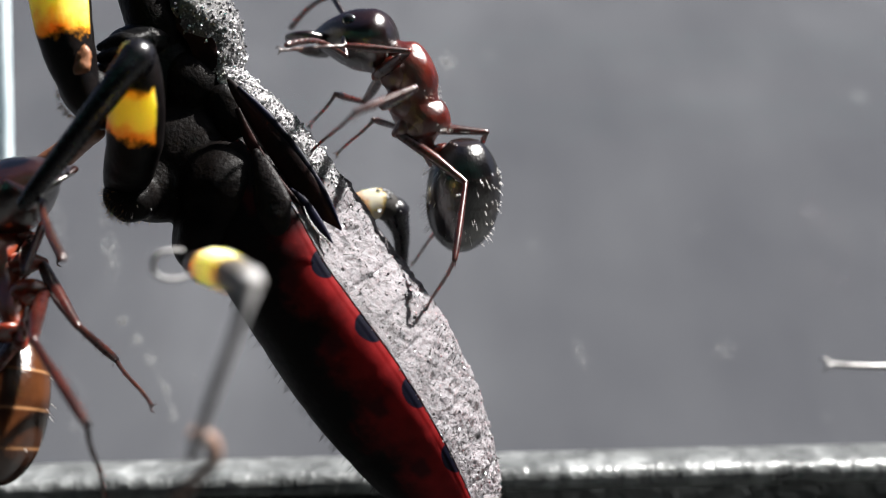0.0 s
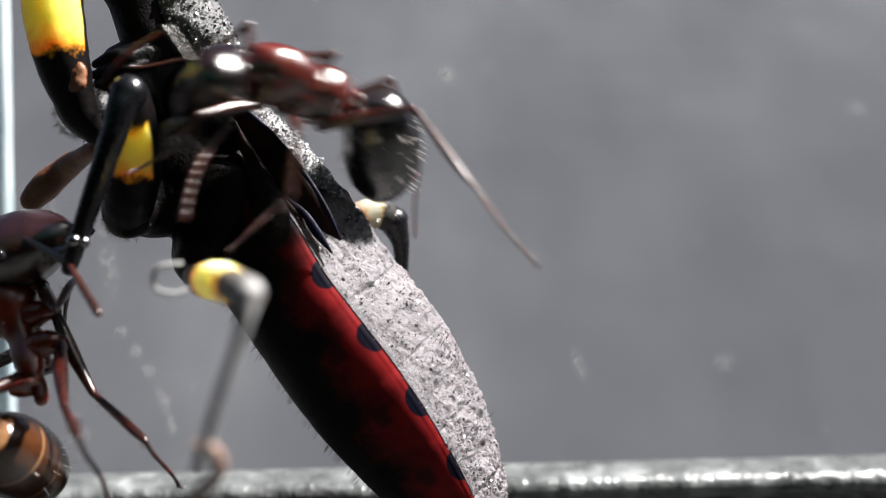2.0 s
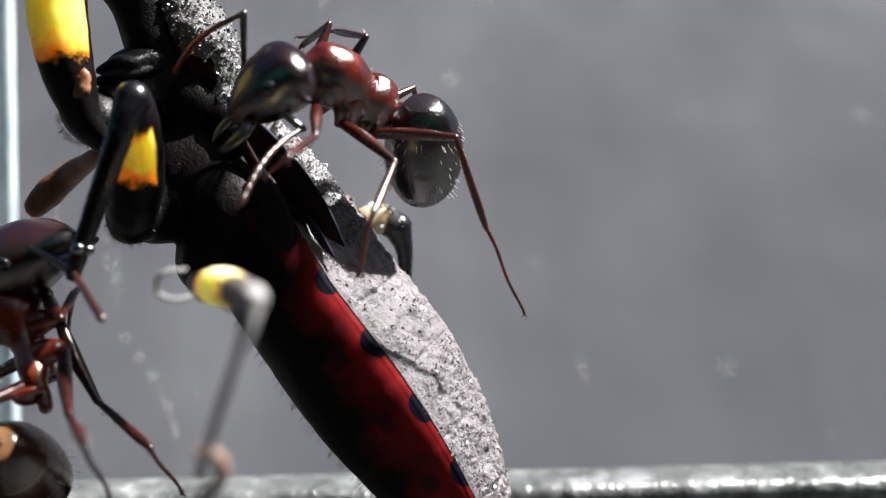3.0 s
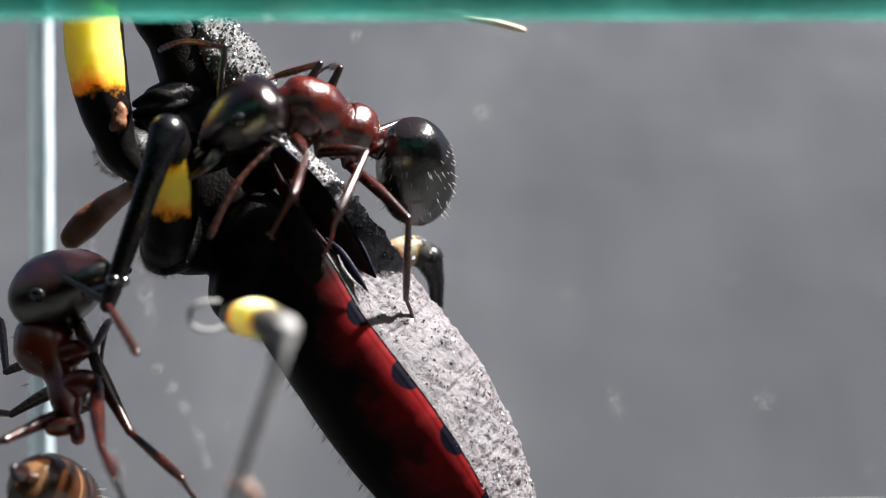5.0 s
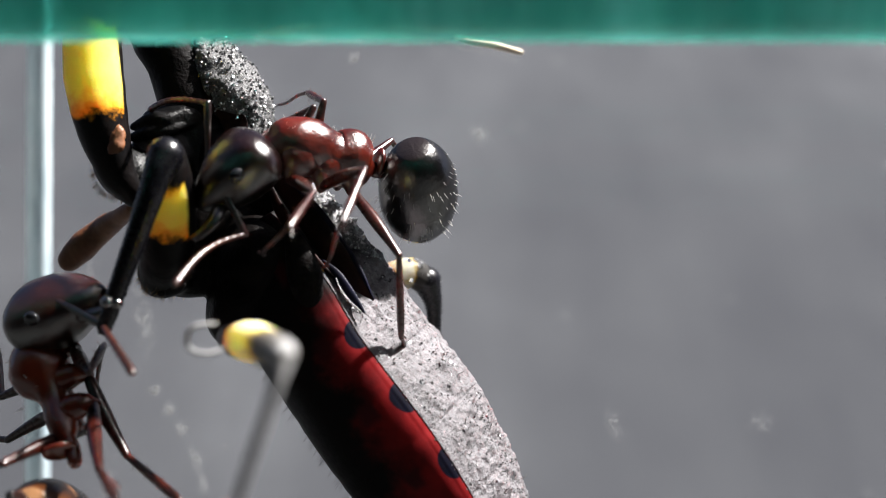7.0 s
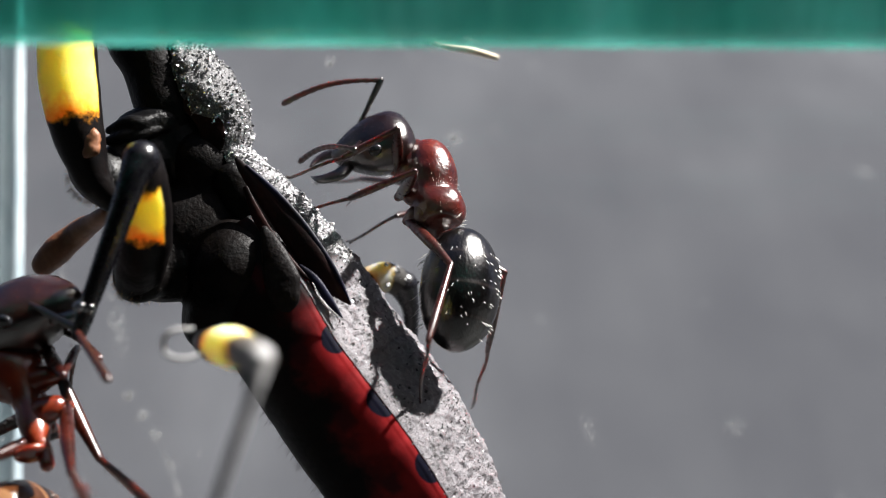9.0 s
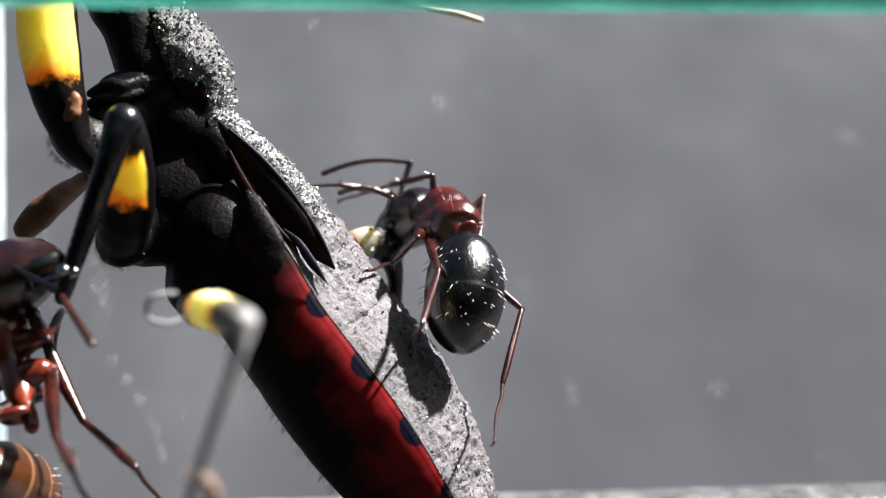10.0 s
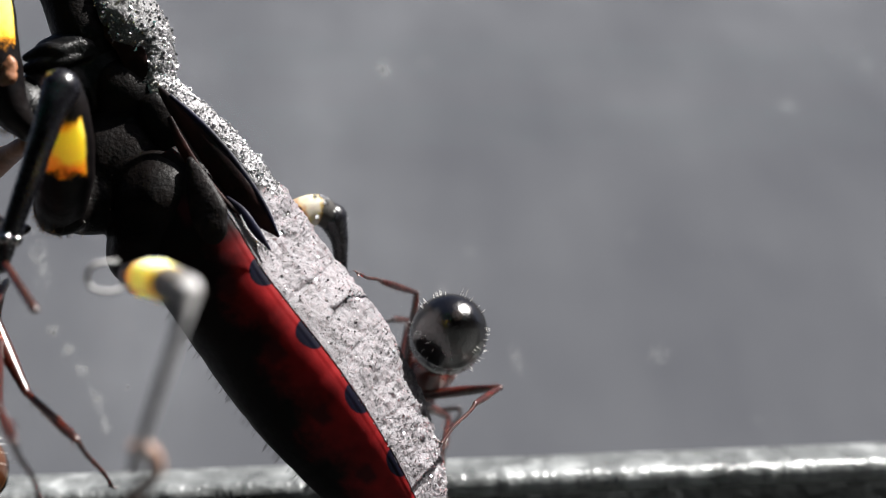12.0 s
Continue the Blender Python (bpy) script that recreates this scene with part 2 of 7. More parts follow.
def band_material(lo, hi, rim=False, pale=(1.0, 0.79, 0.15), knee=None):
    """Limb with a yellow band between u = lo and u = hi along it."""
    g = Graph("banded_limb")
    u, v = g.uv()
    n = g.noise(2600, 5, 0.65)
    uu = g.op("ADD", u, g.op("MULTIPLY", g.op("SUBTRACT", n, 0.5), 0.16))
    band = g.op("MULTIPLY", g.step(uu, lo - 0.02, lo + 0.02), g.step(uu, hi + 0.03, hi - 0.02))
    if rim:
        band = g.op("MULTIPLY", band, g.step(g.op("ABSOLUTE", g.op("SUBTRACT", g.op("ADD", v, g.op("MULTIPLY", n, 0.03)), 0.765)), 0.215, 0.185))
    at = g.op("DIVIDE", g.op("SUBTRACT", uu, lo), hi - lo)
    yellow = g.ramp(at, (0.02, tuple(p * k for p, k in zip(pale, (0.85, 0.42, 0.15)))), (0.28, pale), (0.85, pale), (1.0, tuple(p * k for p, k in zip(pale, (0.9, 0.65, 0.2)))))
    dark = g.ramp(n, (0.35, (0.0007, 0.0006, 0.001)), (0.75, (0.005, 0.003, 0.0026)))
    if knee:
        dark = g.mix(g.step(uu, hi - 0.03, hi + 0.05), dark, knee)
    g.b.inputs["Subsurface Radius"].default_value = (0.0015, 0.0012, 0.0004)
    g.b.inputs["Subsurface Scale"].default_value = 1.0
    g.set(color=g.mix(band, dark, yellow), sub=g.op("MULTIPLY", band, 0.85), rough=g.op("ADD", 0.33, g.op("MULTIPLY", g.noise(7000), 0.25)), spec=0.13)
    g.bump(g.noise(8000, 4), 0.000012)
    return g.m


def gaster_material(name, base, glow, edge, film=0.075, wax=0.36):
    g = Graph(name)
    u, v = g.uv()
    fine = g.noise(14000, 2)
    line = g.op("ABSOLUTE", g.op("SUBTRACT", g.op("FRACT", g.op("MULTIPLY", u, 3.95)), 0.5))
    col = g.mix(g.step(line, 0.43, 0.5), g.ramp(g.noise(900, 4), (0.3, base), (0.7, glow)), edge)
    g.set(color=col, rough=g.op("ADD", 0.12, g.op("MULTIPLY", fine, 0.14)), spec=0.3)
    g.bump(g.op("ADD", fine, g.op("MULTIPLY", g.noise(6000, 2, 0.5, (0.3, 1, 1)), 1.5)), 0.000008)
    lacquer(g, film, wax)
    return g.m


def wall_material():
    """Grey pane behind: dull, with soft smears, specks and long faint scratches."""
    g = Graph("grey_wall")
    cloud = g.noise(55, 4)
    smear = g.noise(140, 5, 0.6, (1, 1, 0.25))
    speck = g.step(g.cells(240), 0.10, 0.03)
    f = g.op("ADD", g.op("MULTIPLY", cloud, 0.6), g.op("MULTIPLY", smear, 0.4))
    col = g.ramp(f, (0.30, (0.046, 0.0468, 0.0535)), (0.52, (0.064, 0.0649, 0.0715)), (0.72, (0.090, 0.0912, 0.099)))
    col = g.mix(g.op("MULTIPLY", speck, 0.07), col, (0.75, 0.75, 0.74))
    g.set(color=col, rough=0.8, spec=0.0)
    return g.m


def glass_edge_material(name, pale, deep, see, rough, streak, tint):
    """Cut edge of a pane, half clear, with vertical streaks."""
    g = Graph(name)
    n = g.noise(500, 5, 0.6, streak)
    col = g.ramp(n, (0.30, deep), (0.55, pale), (0.72, tuple(min(1, c * 1.7 + 0.12) for c in pale)))
    g.set(color=col, rough=rough, spec=0.6)
    out = g.t.nodes["Material Output"]
    clear = g.t.nodes.new("ShaderNodeBsdfTransparent")
    clear.inputs[0].default_value = (*tint, 1)
    mixer = g.t.nodes.new("ShaderNodeMixShader")
    mixer.inputs[0].default_value = 1 - see
    g.t.links.new(clear.outputs[0], mixer.inputs[1])
    g.t.links.new(g.b.outputs[0], mixer.inputs[2])
    g.t.links.new(mixer.outputs[0], out.inputs[0])
    return g.m


def ledge_material():
    g = Graph("ledge_plastic")
    n, f = g.noise(420, 5, 0.65, (1.6, 1, 0.6)), g.noise(1800, 4)
    col = g.ramp(g.op("ADD", g.op("MULTIPLY", n, 0.7), g.op("MULTIPLY", f, 0.3)), (0.36, (0.05, 0.052, 0.052)), (0.52, (0.11, 0.113, 0.113)), (0.68, (0.29, 0.295, 0.295)))
    g.set(color=col, rough=g.op("ADD", 0.15, g.op("MULTIPLY", n, 0.3)), spec=0.6)
    g.bump(g.op("ADD", n, g.op("MULTIPLY", f, 0.4)), 0.0003)
    return g.m


def floor_material():
    g = Graph("dark_floor")
    n = g.noise(260, 6, 0.65)
    g.set(color=g.ramp(n, (0.3, (0.010, 0.011, 0.011)), (0.7, (0.045, 0.048, 0.048))), rough=g.op("ADD", 0.35, g.op("MULTIPLY", n, 0.3)), spec=0.2)
    g.bump(g.noise(900, 5), 0.0002)
    return g.m


def table_material():
    g = Graph("table_grey")
    n = g.noise(30, 5)
    g.set(color=g.ramp(n, (0.3, (0.010, 0.010, 0.011)), (0.7, (0.022, 0.022, 0.023))), rough=0.8, spec=0.1)
    return g.m


def table_dark():
    g = Graph("dark_plain")
    g.set(color=g.ramp(g.noise(60, 4), (0.3, (0.008, 0.008, 0.009)), (0.7, (0.016, 0.016, 0.017))), rough=0.7, spec=0.2)
    return g.m


def droplet_material():
    g = Graph("clear_droplet")
    g.set(color=(0.95, 0.97, 0.98), rough=0.06, trans=1.0, ior=1.33)
    lacquer(g, 0.22, 0.30)
    return g.m


def straw_material():
    g = Graph("straw")
    g.set(color=g.ramp(g.noise(1500, 4), (0.3, (0.62, 0.48, 0.30)), (0.7, (0.85, 0.78, 0.62))), rough=0.5)
    return g.m


HAIR, DARK_HAIR, GOLD_HAIR = hair_material(), dark_hair_material(), golden_hair_material()
CRUST, ABDOMEN = crust_material(), abdomen_material()
DARK_CRUST = crust_material("dark_glittering_crust", (0.055, 0.053, 0.055), (0.7, 0.7, 0.7), 0.8)
STRIP_CRUST = crust_material("glittering_crust", (0.17, 0.163, 0.17), (0.75, 0.75, 0.75), 0.8)
GRAIN = grain_material("pale_grain", (0.05, 0.046, 0.05), (0.50, 0.485, 0.495), 0.18, 0.5)
CLEAR_GRAIN = grain_material("glassy_grain", (0.015, 0.015, 0.016), (0.85, 0.85, 0.86), 0.2, 0.8)
STRIP_GRAIN = grain_material("silver_grain", (0.16, 0.16, 0.163), (0.80, 0.79, 0.80), 0.28, 0.5)
GASTER = gaster_material("black_gaster", (0.0006, 0.0005, 0.0006), (0.0022, 0.0016, 0.0016), (0.012, 0.008, 0.007))
GASTER_AMBER = gaster_material("amber_gaster", (0.014, 0.004, 0.0018), (0.075, 0.026, 0.009), (0.20, 0.10, 0.045), 0.06, 0.34)


# ---- mesh helpers (millimetres in, metres out) ----
def V(*a):
    return Vector(a[0] if len(a) == 1 else a)


def mm(x, y, z, rx=0, ry=0, rz=0):
    return pose(x * MM, y * MM, z * MM, rx, ry, rz)


def spline(points, n):
    """n points on a smooth curve through the given ones (tuples of any length)."""
    p = np.array(points, float)
    p = np.vstack([2 * p[0] - p[1], p, 2 * p[-1] - p[-2]])
    out = []
    for s in np.linspace(0, len(p) - 3.000001, n):
        i = int(s)
        f = s - i
        a, b, c, d = p[i], p[i + 1], p[i + 2], p[i + 3]
        out.append(0.5 * (2 * b + (c - a) * f + (2 * a - 5 * b + 4 * c - d) * f * f + (3 * b - a - 3 * c + d) * f ** 3))
    return np.array(out)


def skin(rings, uvs=None, close=True):
    """A bmesh from rings of points (mm), joined ring to ring, with caps; uvs gives (u, v) per ring and column."""
    bm = bmesh.new()
    layer = bm.loops.layers.uv.new("UVMap")
    n = len(rings[0])
    vs = [[bm.verts.new(V(p) * MM) for p in ring] for ring in rings]
    for i in range(len(rings) - 1):
        for j in range(n):
            k = (j + 1) % n
            f = bm.faces.new((vs[i][j], vs[i][k], vs[i + 1][k], vs[i + 1][j]))
            f.smooth = True
            u0, u1 = (uvs[0][i], uvs[0][i + 1]) if uvs else (i / (len(rings) - 1), (i + 1) / (len(rings) - 1))
            v0, v1 = (uvs[1][j], uvs[1][j + 1]) if uvs else (j / n, (j + 1) / n)
            for loop, c in zip(f.loops, ((u0, v0), (u0, v1), (u1, v1), (u1, v0))):
                loop[layer].uv = c
    if close:
        for ring in (vs[0][::-1], vs[-1]):
            f = bm.faces.new(ring)
            f.smooth = True
    return bm


def tube(points, sizes, rings=16, seg=12, up=(0, 0, 1), rough=0.0, ends=True):
    """A limb along points; sizes: radius, or (radius across, radius up), at each point."""
    sizes = [(s, s) if not isinstance(s, tuple) else s for s in sizes]
    c = spline([(*p, *s) for p, s in zip(points, sizes)], rings)
    out = []
    side = None
    for i, row in enumerate(c):
        p = V(row[:3])
        t = (V(c[min(i + 1, rings - 1)][:3]) - V(c[max(i - 1, 0)][:3])).normalized()
        if side is None:
            side = t.cross(V(up))
            side = side.normalized() if side.length > 0.05 else t.orthogonal().normalized()
        side = (side - t * side.dot(t)).normalized()
        high = side.cross(t)
        a, b = max(row[3], 0.004), max(row[4], 0.004)
        ring = []
        for j in range(seg):
            w = 2 * math.pi * j / seg
            d = side * math.cos(w) * a + high * math.sin(w) * b
            if rough:
                d *= 1 + rough * noise.noise((p + d) * 2.2)
            ring.append(p + d)
        out.append((p, t, a, b, ring))
    rings_out = [r[4] for r in out]
    if ends:
        for at, sign in ((0, -1), (-1, 1)):
            p, t, a, b, ring = out[at]
            r = min(a, b)
            extra = [[p + t * sign * r * h + (q - p) * w for q in ring] for h, w in ((0.5, 0.85), (0.85, 0.5), (0.98, 0.15))]
            rings_out = extra[::-1] + rings_out if at == 0 else rings_out + extra
    return skin(rings_out)


def blob(centre, radii, turn=(0, 0, 0), rings=18, seg=24, rough=0.0, freq=1.0, warp=None):
    """A rounded mass with uneven surface."""
    m = Euler([radians(a) for a in turn]).to_matrix()
    out = []
    for i in range(rings + 1):
        th = math.pi * (0.02 + 0.96 * i / rings)
        ring = []
        for j in range(seg):
            ph = 2 * math.pi * j / seg
            d = V(-math.cos(th), math.sin(th) * math.cos(ph), math.sin(th) * math.sin(ph))
            if warp:
                d = warp(d)
            q = V(d.x * radii[0], d.y * radii[1], d.z * radii[2])
            if rough:
                q *= 1 + rough * noise.fractal(q * freq, 1.0, 2.0, 4)
            ring.append(V(centre) + m @ q)
        out.append(ring)
    return skin(out)


def merge(*meshes):
    """Joins bmeshes into the first."""
    main = meshes[0]
    for bm in meshes[1:]:
        me = bpy.data.meshes.new("joined")
        bm.to_mesh(me)
        main.from_mesh(me)
        bm.free()
        bpy.data.meshes.remove(me)
    return main


def shift(bm, offset):
    bmesh.ops.translate(bm, verts=bm.verts, vec=offset)
    return bm


def hairs(roots, seed=1):
    """Thin tapered bristles: roots are (point, direction, length, radius) in mm."""
    bm = bmesh.new()
    rnd = random.Random(seed)
    for p, d, length, r in roots:
        d = V(d).normalized()
        a = d.orthogonal().normalized()
        b = d.cross(a)
        bend = (a * rnd.uniform(-1, 1) + b * rnd.uniform(-1, 1)) * length * 0.12
        base = [bm.verts.new((V(p) + (a * math.cos(w) + b * math.sin(w)) * r) * MM) for w in (0, 2.1, 4.2)]
        half = [bm.verts.new((V(p) + d * length * 0.55 + bend * 0.4 + (a * math.cos(w) + b * math.sin(w)) * r * 0.7) * MM) for w in (0, 2.1, 4.2)]
        tip = bm.verts.new((V(p) + d * length + bend) * MM)
        for i in range(3):
            k = (i + 1) % 3
            bm.faces.new((base[i], base[k], half[k], half[i]))
            bm.faces.new((half[i], half[k], tip))
    return bm


def granules(spots, seed, small, large):
    """Tiny tilted crystals: spots are (point in mm, normal)."""
    rnd = random.Random(seed)
    bm = bmesh.new()
    for p, n in spots:
        r = small + (large - small) * rnd.random() ** 2.2
        n = (n + V(rnd.uniform(-.8, .8), rnd.uniform(-.8, .8), rnd.uniform(-.8, .8))).normalized()
        a = n.orthogonal().normalized()
        a = (Matrix.Rotation(rnd.uniform(0, 6.3), 3, n) @ a)
        b = n.cross(a)
        ring = [bm.verts.new((p + n * r * rnd.uniform(-.2, .4) + (a * math.cos(w) + b * math.sin(w)) * r * rnd.uniform(0.6, 1.25)) * MM) for w in (0, 1.25, 2.5, 3.8, 5.0)]
        top = bm.verts.new((p + n * r * rnd.uniform(0.7, 1.4) + a * r * rnd.uniform(-.5, .5)) * MM)
        low = bm.verts.new((p - n * r * 0.8) * MM)
        for i in range(5):
            bm.faces.new((ring[i], ring[(i + 1) % 5], top))
            bm.faces.new((ring[(i + 1) % 5], ring[i], low))
    return bm


def fuse(ob, voxel, turns):
    """Melts the overlapping masses of a mesh into one skin."""
    m = ob.modifiers.new("remesh", "REMESH")
    m.mode, m.voxel_size, m.use_smooth_shade = "VOXEL", voxel * MM, True
    m = ob.modifiers.new("smooth", "SMOOTH")
    m.factor, m.iterations = 0.5, turns
    return ob


def mesh_object(name, bm, material):
    me = bpy.data.meshes.new(name)
    bmesh.ops.recalc_face_normals(bm, faces=bm.faces)
    bm.to_mesh(me)
    bm.free()
    me.materials.append(material)
    return new(name, me)


def part(name, bm, material, parent, label=""):
    ob = mesh_object(name, bm, material)
    ob.parent = parent
    return tagged(ob, label)


def slab(name, lo, hi, material, bevel=0.3, turn=0.0, cuts=0, label="", category=""):
    """A bevelled block between two corners (mm), turned about the view axis; its origin is at its middle."""
    bm = bmesh.new()
    bmesh.ops.create_cube(bm, size=1)
    size = [(b - a) * MM for a, b in zip(lo, hi)]
    for v in bm.verts:
        v.co = V(v.co.x * size[0], v.co.y * size[1], v.co.z * size[2])
    if bevel:
        bmesh.ops.bevel(bm, geom=list(bm.edges), offset=bevel * MM, segments=4, profile=0.5, affect="EDGES")
    for f in bm.faces:
        f.smooth = True
    ob = mesh_object(name, bm, material)
    mid = [(a + b) / 2 * MM for a, b in zip(lo, hi)]
    ob.matrix_basis = Matrix.Translation(mid) @ pose(0, 0, 0, 0, turn, 0)
    return tagged(ob, label, category, kind="structure")


# ---- the setting: table, tank floor, grey wall, glass edges ----
slab("ground", (-260, -200, -8), (260, 220, -2), table_material(), 0, label="plain dark grey matt table under the glass tank", category="table")
slab("floor", (-45, -18, -2), (60, 9.5, 0), floor_material(), 0.2, label="dark glossy floor of the small tank", category="floor")
wall_back = slab("wall_back", (-95, 24, -20), (105, 27, 80), wall_material(), 0.2, label="dull grey back wall with faint smears and specks", category="wall")
wall_back.matrix_basis = Matrix.Translation((0.005, 0.0480, 0.0265)) @ pose(0, 0, 0, -52, 0, 0)
# Unseen dark wall added to block skylight from behind the viewer.
slab("added_wall_front", (-110, -44, -2), (110, -40, 75), table_dark(), 0.2, label="added unseen dark wall that blocks skylight from behind the viewer", category="wall")
# Unseen dark side walls added to keep the sky out of glossy surfaces.
for side, x in (("added_wall_left", -114), ("added_wall_right", 110)):
    slab(side, (x, -40, -2), (x + 4, 24, 75), table_dark(), 0.2, label="added unseen dark side wall that keeps the sky out of reflections", category="wall")
slab("trim_ledge", (-40, 6.0, 2.55), (50, 8.5, 3.33), ledge_material(), 0.36, -0.95, label="shiny pale plastic ledge with scratches along the floor", category="ledge")
slab("trim_base", (-40, 6.5, -0.2), (50, 8.4, 2.62), floor_material(), 0.1, -0.95, label="dark glossy strip under the pale ledge", category="ledge")
slab("trim_corner", (-15.25, 12, 0), (-14.45, 12.7, 40), glass_edge_material("corner_glass", (0.72, 0.80, 0.84), (0.26, 0.34, 0.39), 0.30, 0.2, (2.5, 1, 0.4), (0.9, 0.95, 0.95)), 0.2,
     label="pale upright glass edge in the tank's corner", category="glass edge")
trim_top = slab("trim_top", (-24, -9.2, 15.93), (24, -8.0, 17.5), glass_edge_material("green_glass", (0.24, 0.62, 0.56), (0.08, 0.32, 0.29), 0.45, 0.15, (0.9, 1, 0.25), (0.30, 0.74, 0.67)), 0.25,
     label="green cut edge of the upper glass pane", category="glass edge")
trim_top.visible_shadow = False


# ---- the long bug ----
def build_bug():
    base = V((-2.15, 1.00, 9.63))
    thing = new("long_bug")
    thing.matrix_basis = Matrix.Translation(base * MM)
    tagged(thing, "long black and red bug with grey crusted back and yellow-banded legs", "bug")

    def add(name, bm, material, label="", parent=None):
        ob = part(name, shift(bm, -base * MM), material, parent or thing, label)
        return ob

    # abdomen: a bent spindle; columns run from the belly over the near margin and the back to the far side
    spine = spline([(-0.15, *(-4.57, 1.00, 13.13), 1.0, 1.2), (0.65, *(-3.41, 0.90, 11.35), 2.05, 2.0), (1.6, *(-2.44, 0.90, 9.78), 2.15, 2.3), (2.92, *(-0.92, 0.90, 7.73), 2.25, 2.35),
                    (3.82, *(0.06, 0.90, 6.30), 2.08, 2.15), (4.62, *(0.88, 0.90, 4.99), 1.75, 1.75), (5.4, *(1.62, 0.90, 3.69), 1.2, 1.2), (6.0, *(2.17, 0.90, 2.67), 0.45, 0.5)], 260)
    outline = [(-1.0, 0.05), (-0.88, 0.48), (-0.6, 0.84), (-0.22, 1.02), (0.08, 1.05), (0.30, 0.98), (0.48, 0.78), (0.70, 0.48), (0.86, 0.16), (0.92, -0.15),
               (0.9, -0.6), (0.5, -0.95), (0.0, -1.0), (-0.5, -0.9), (-0.88, -0.5)]
    marks = [0, 0.1, 0.2, 0.32, 0.42, 0.5, 0.62, 0.76, 0.9, 1.0, 1.2, 1.5, 1.6, 1.75, 1.9]
    col = spline([(*o, m) for o, m in zip(outline, marks)] + [(-1.0, 0.05, 2.0)], 201)
    rings = []
    for i, row in enumerate(spine):
        c = V(row[1:4])
        t = V(spine[min(i + 1, 259)][1:4]) - V(spine[max(i - 1, 0)][1:4])
        t.y = 0
        t.normalize()
        out = V(-t.z, 0, t.x)
        seg = row[0] % 1.0
        pinch = 1 - 0.008 * math.exp(-((min(seg, 1 - seg)) / 0.09) ** 2)
        ring = []
        for a, b, m in col[:-1]:
            q = c + out * (a * row[4] * pinch) + V(0, -1, 0) * (b * row[5] * pinch)
            if abs(m - 0.5) < 0.03:
                q += (out * 0.5 + V(0, -1, 0)) * 0.012 * (0.6 + 0.4 * math.sin(math.pi * seg))
            if 0.52 < m < 1.48:
                fade = min(1, (m - 0.52) / 0.08)
                ridge = math.exp(-((min(seg, 1 - seg) + 0.05 * noise.noise(q * 3)) / 0.05) ** 2)
                q += (out + V(0, -0.6, 0)) * fade * (0.09 * noise.noise(q * 1.7) + 0.07 * noise.noise(q * 4.5) + 0.08 * abs(noise.noise(q * 10)) + 0.035 * noise.noise(q * 26) - 0.03 * ridge * max(0.0, noise.noise(q * 0.9) + 0.35))
            ring.append(q)
        rings.append(ring)
    abdomen = add("abdomen", skin(rings, ([r[0] for r in spine], [c[2] for c in col])), ABDOMEN, "red-edged black abdomen with a grey crusted back")

    # grains of crust, and bristles, along the back and the belly
    rnd = random.Random(4)
    spots, bristles = [], []
    for k in range(3000):
        i, j = rnd.randrange(34, 244), rnd.randrange(66, 122)
        q = rings[i][j]
        n = (q - V(spine[i][1:4])).normalized()
        spots.append((q, n))
        if k % 26 == 0:
            bristles.append((q, n + V(rnd.uniform(-.5, .5), rnd.uniform(-.5, .5), rnd.uniform(-.2, .6)), rnd.uniform(0.08, 0.28), 0.010))
    for k in range(110):
        i = rnd.randrange(40, 230)
        q = rings[i][rnd.randrange(0, 11)]
        n = (q - V(spine[i][1:4])).normalized()
        bristles.append((q, n + V(0, 0, -0.7), rnd.uniform(0.12, 0.3), 0.009))
    tagged(add("crust", granules(spots, 8, 0.008, 0.036), GRAIN, "pale grains of crust"), kind="stuff")
    tagged(add("bristles", hairs(bristles, 2), DARK_HAIR, "fine dark bristles"), kind="stuff")

    # thorax
    fuse(add("hind_thorax", merge(blob((-5.81, 1.20, 12.75), (1.75, 1.35, 1.60), (0, 30, 0), 26, 32, 0.05, 1.1),
                                  blob((-6.55, 0.50, 12.05), (1.20, 0.9, 0.95), (0, 12, 0), 20, 28, 0.06, 1.5),
                                  blob((-4.54, 0.90, 11.87), (1.6, 1.9, 1.5), (0, 50, 0), 22, 28, 0.05, 1.2),
                                  blob((-6.90, -0.40, 11.75), (0.70, 0.62, 0.62), (0, 10, 0), 18, 24, 0.14, 2.4),
                                  blob((-5.66, 1.00, 14.78), (0.9, 0.9, 0.9), (0, 20, 0), 18, 24, 0.05, 1.6),
                                  blob((-4.95, 0.60, 11.10), (1.0, 1.5, 1.4), (0, 30, 0), 18, 24, 0.05, 1.6)), BLACK, "matt black thorax side"), 0.06, 24)
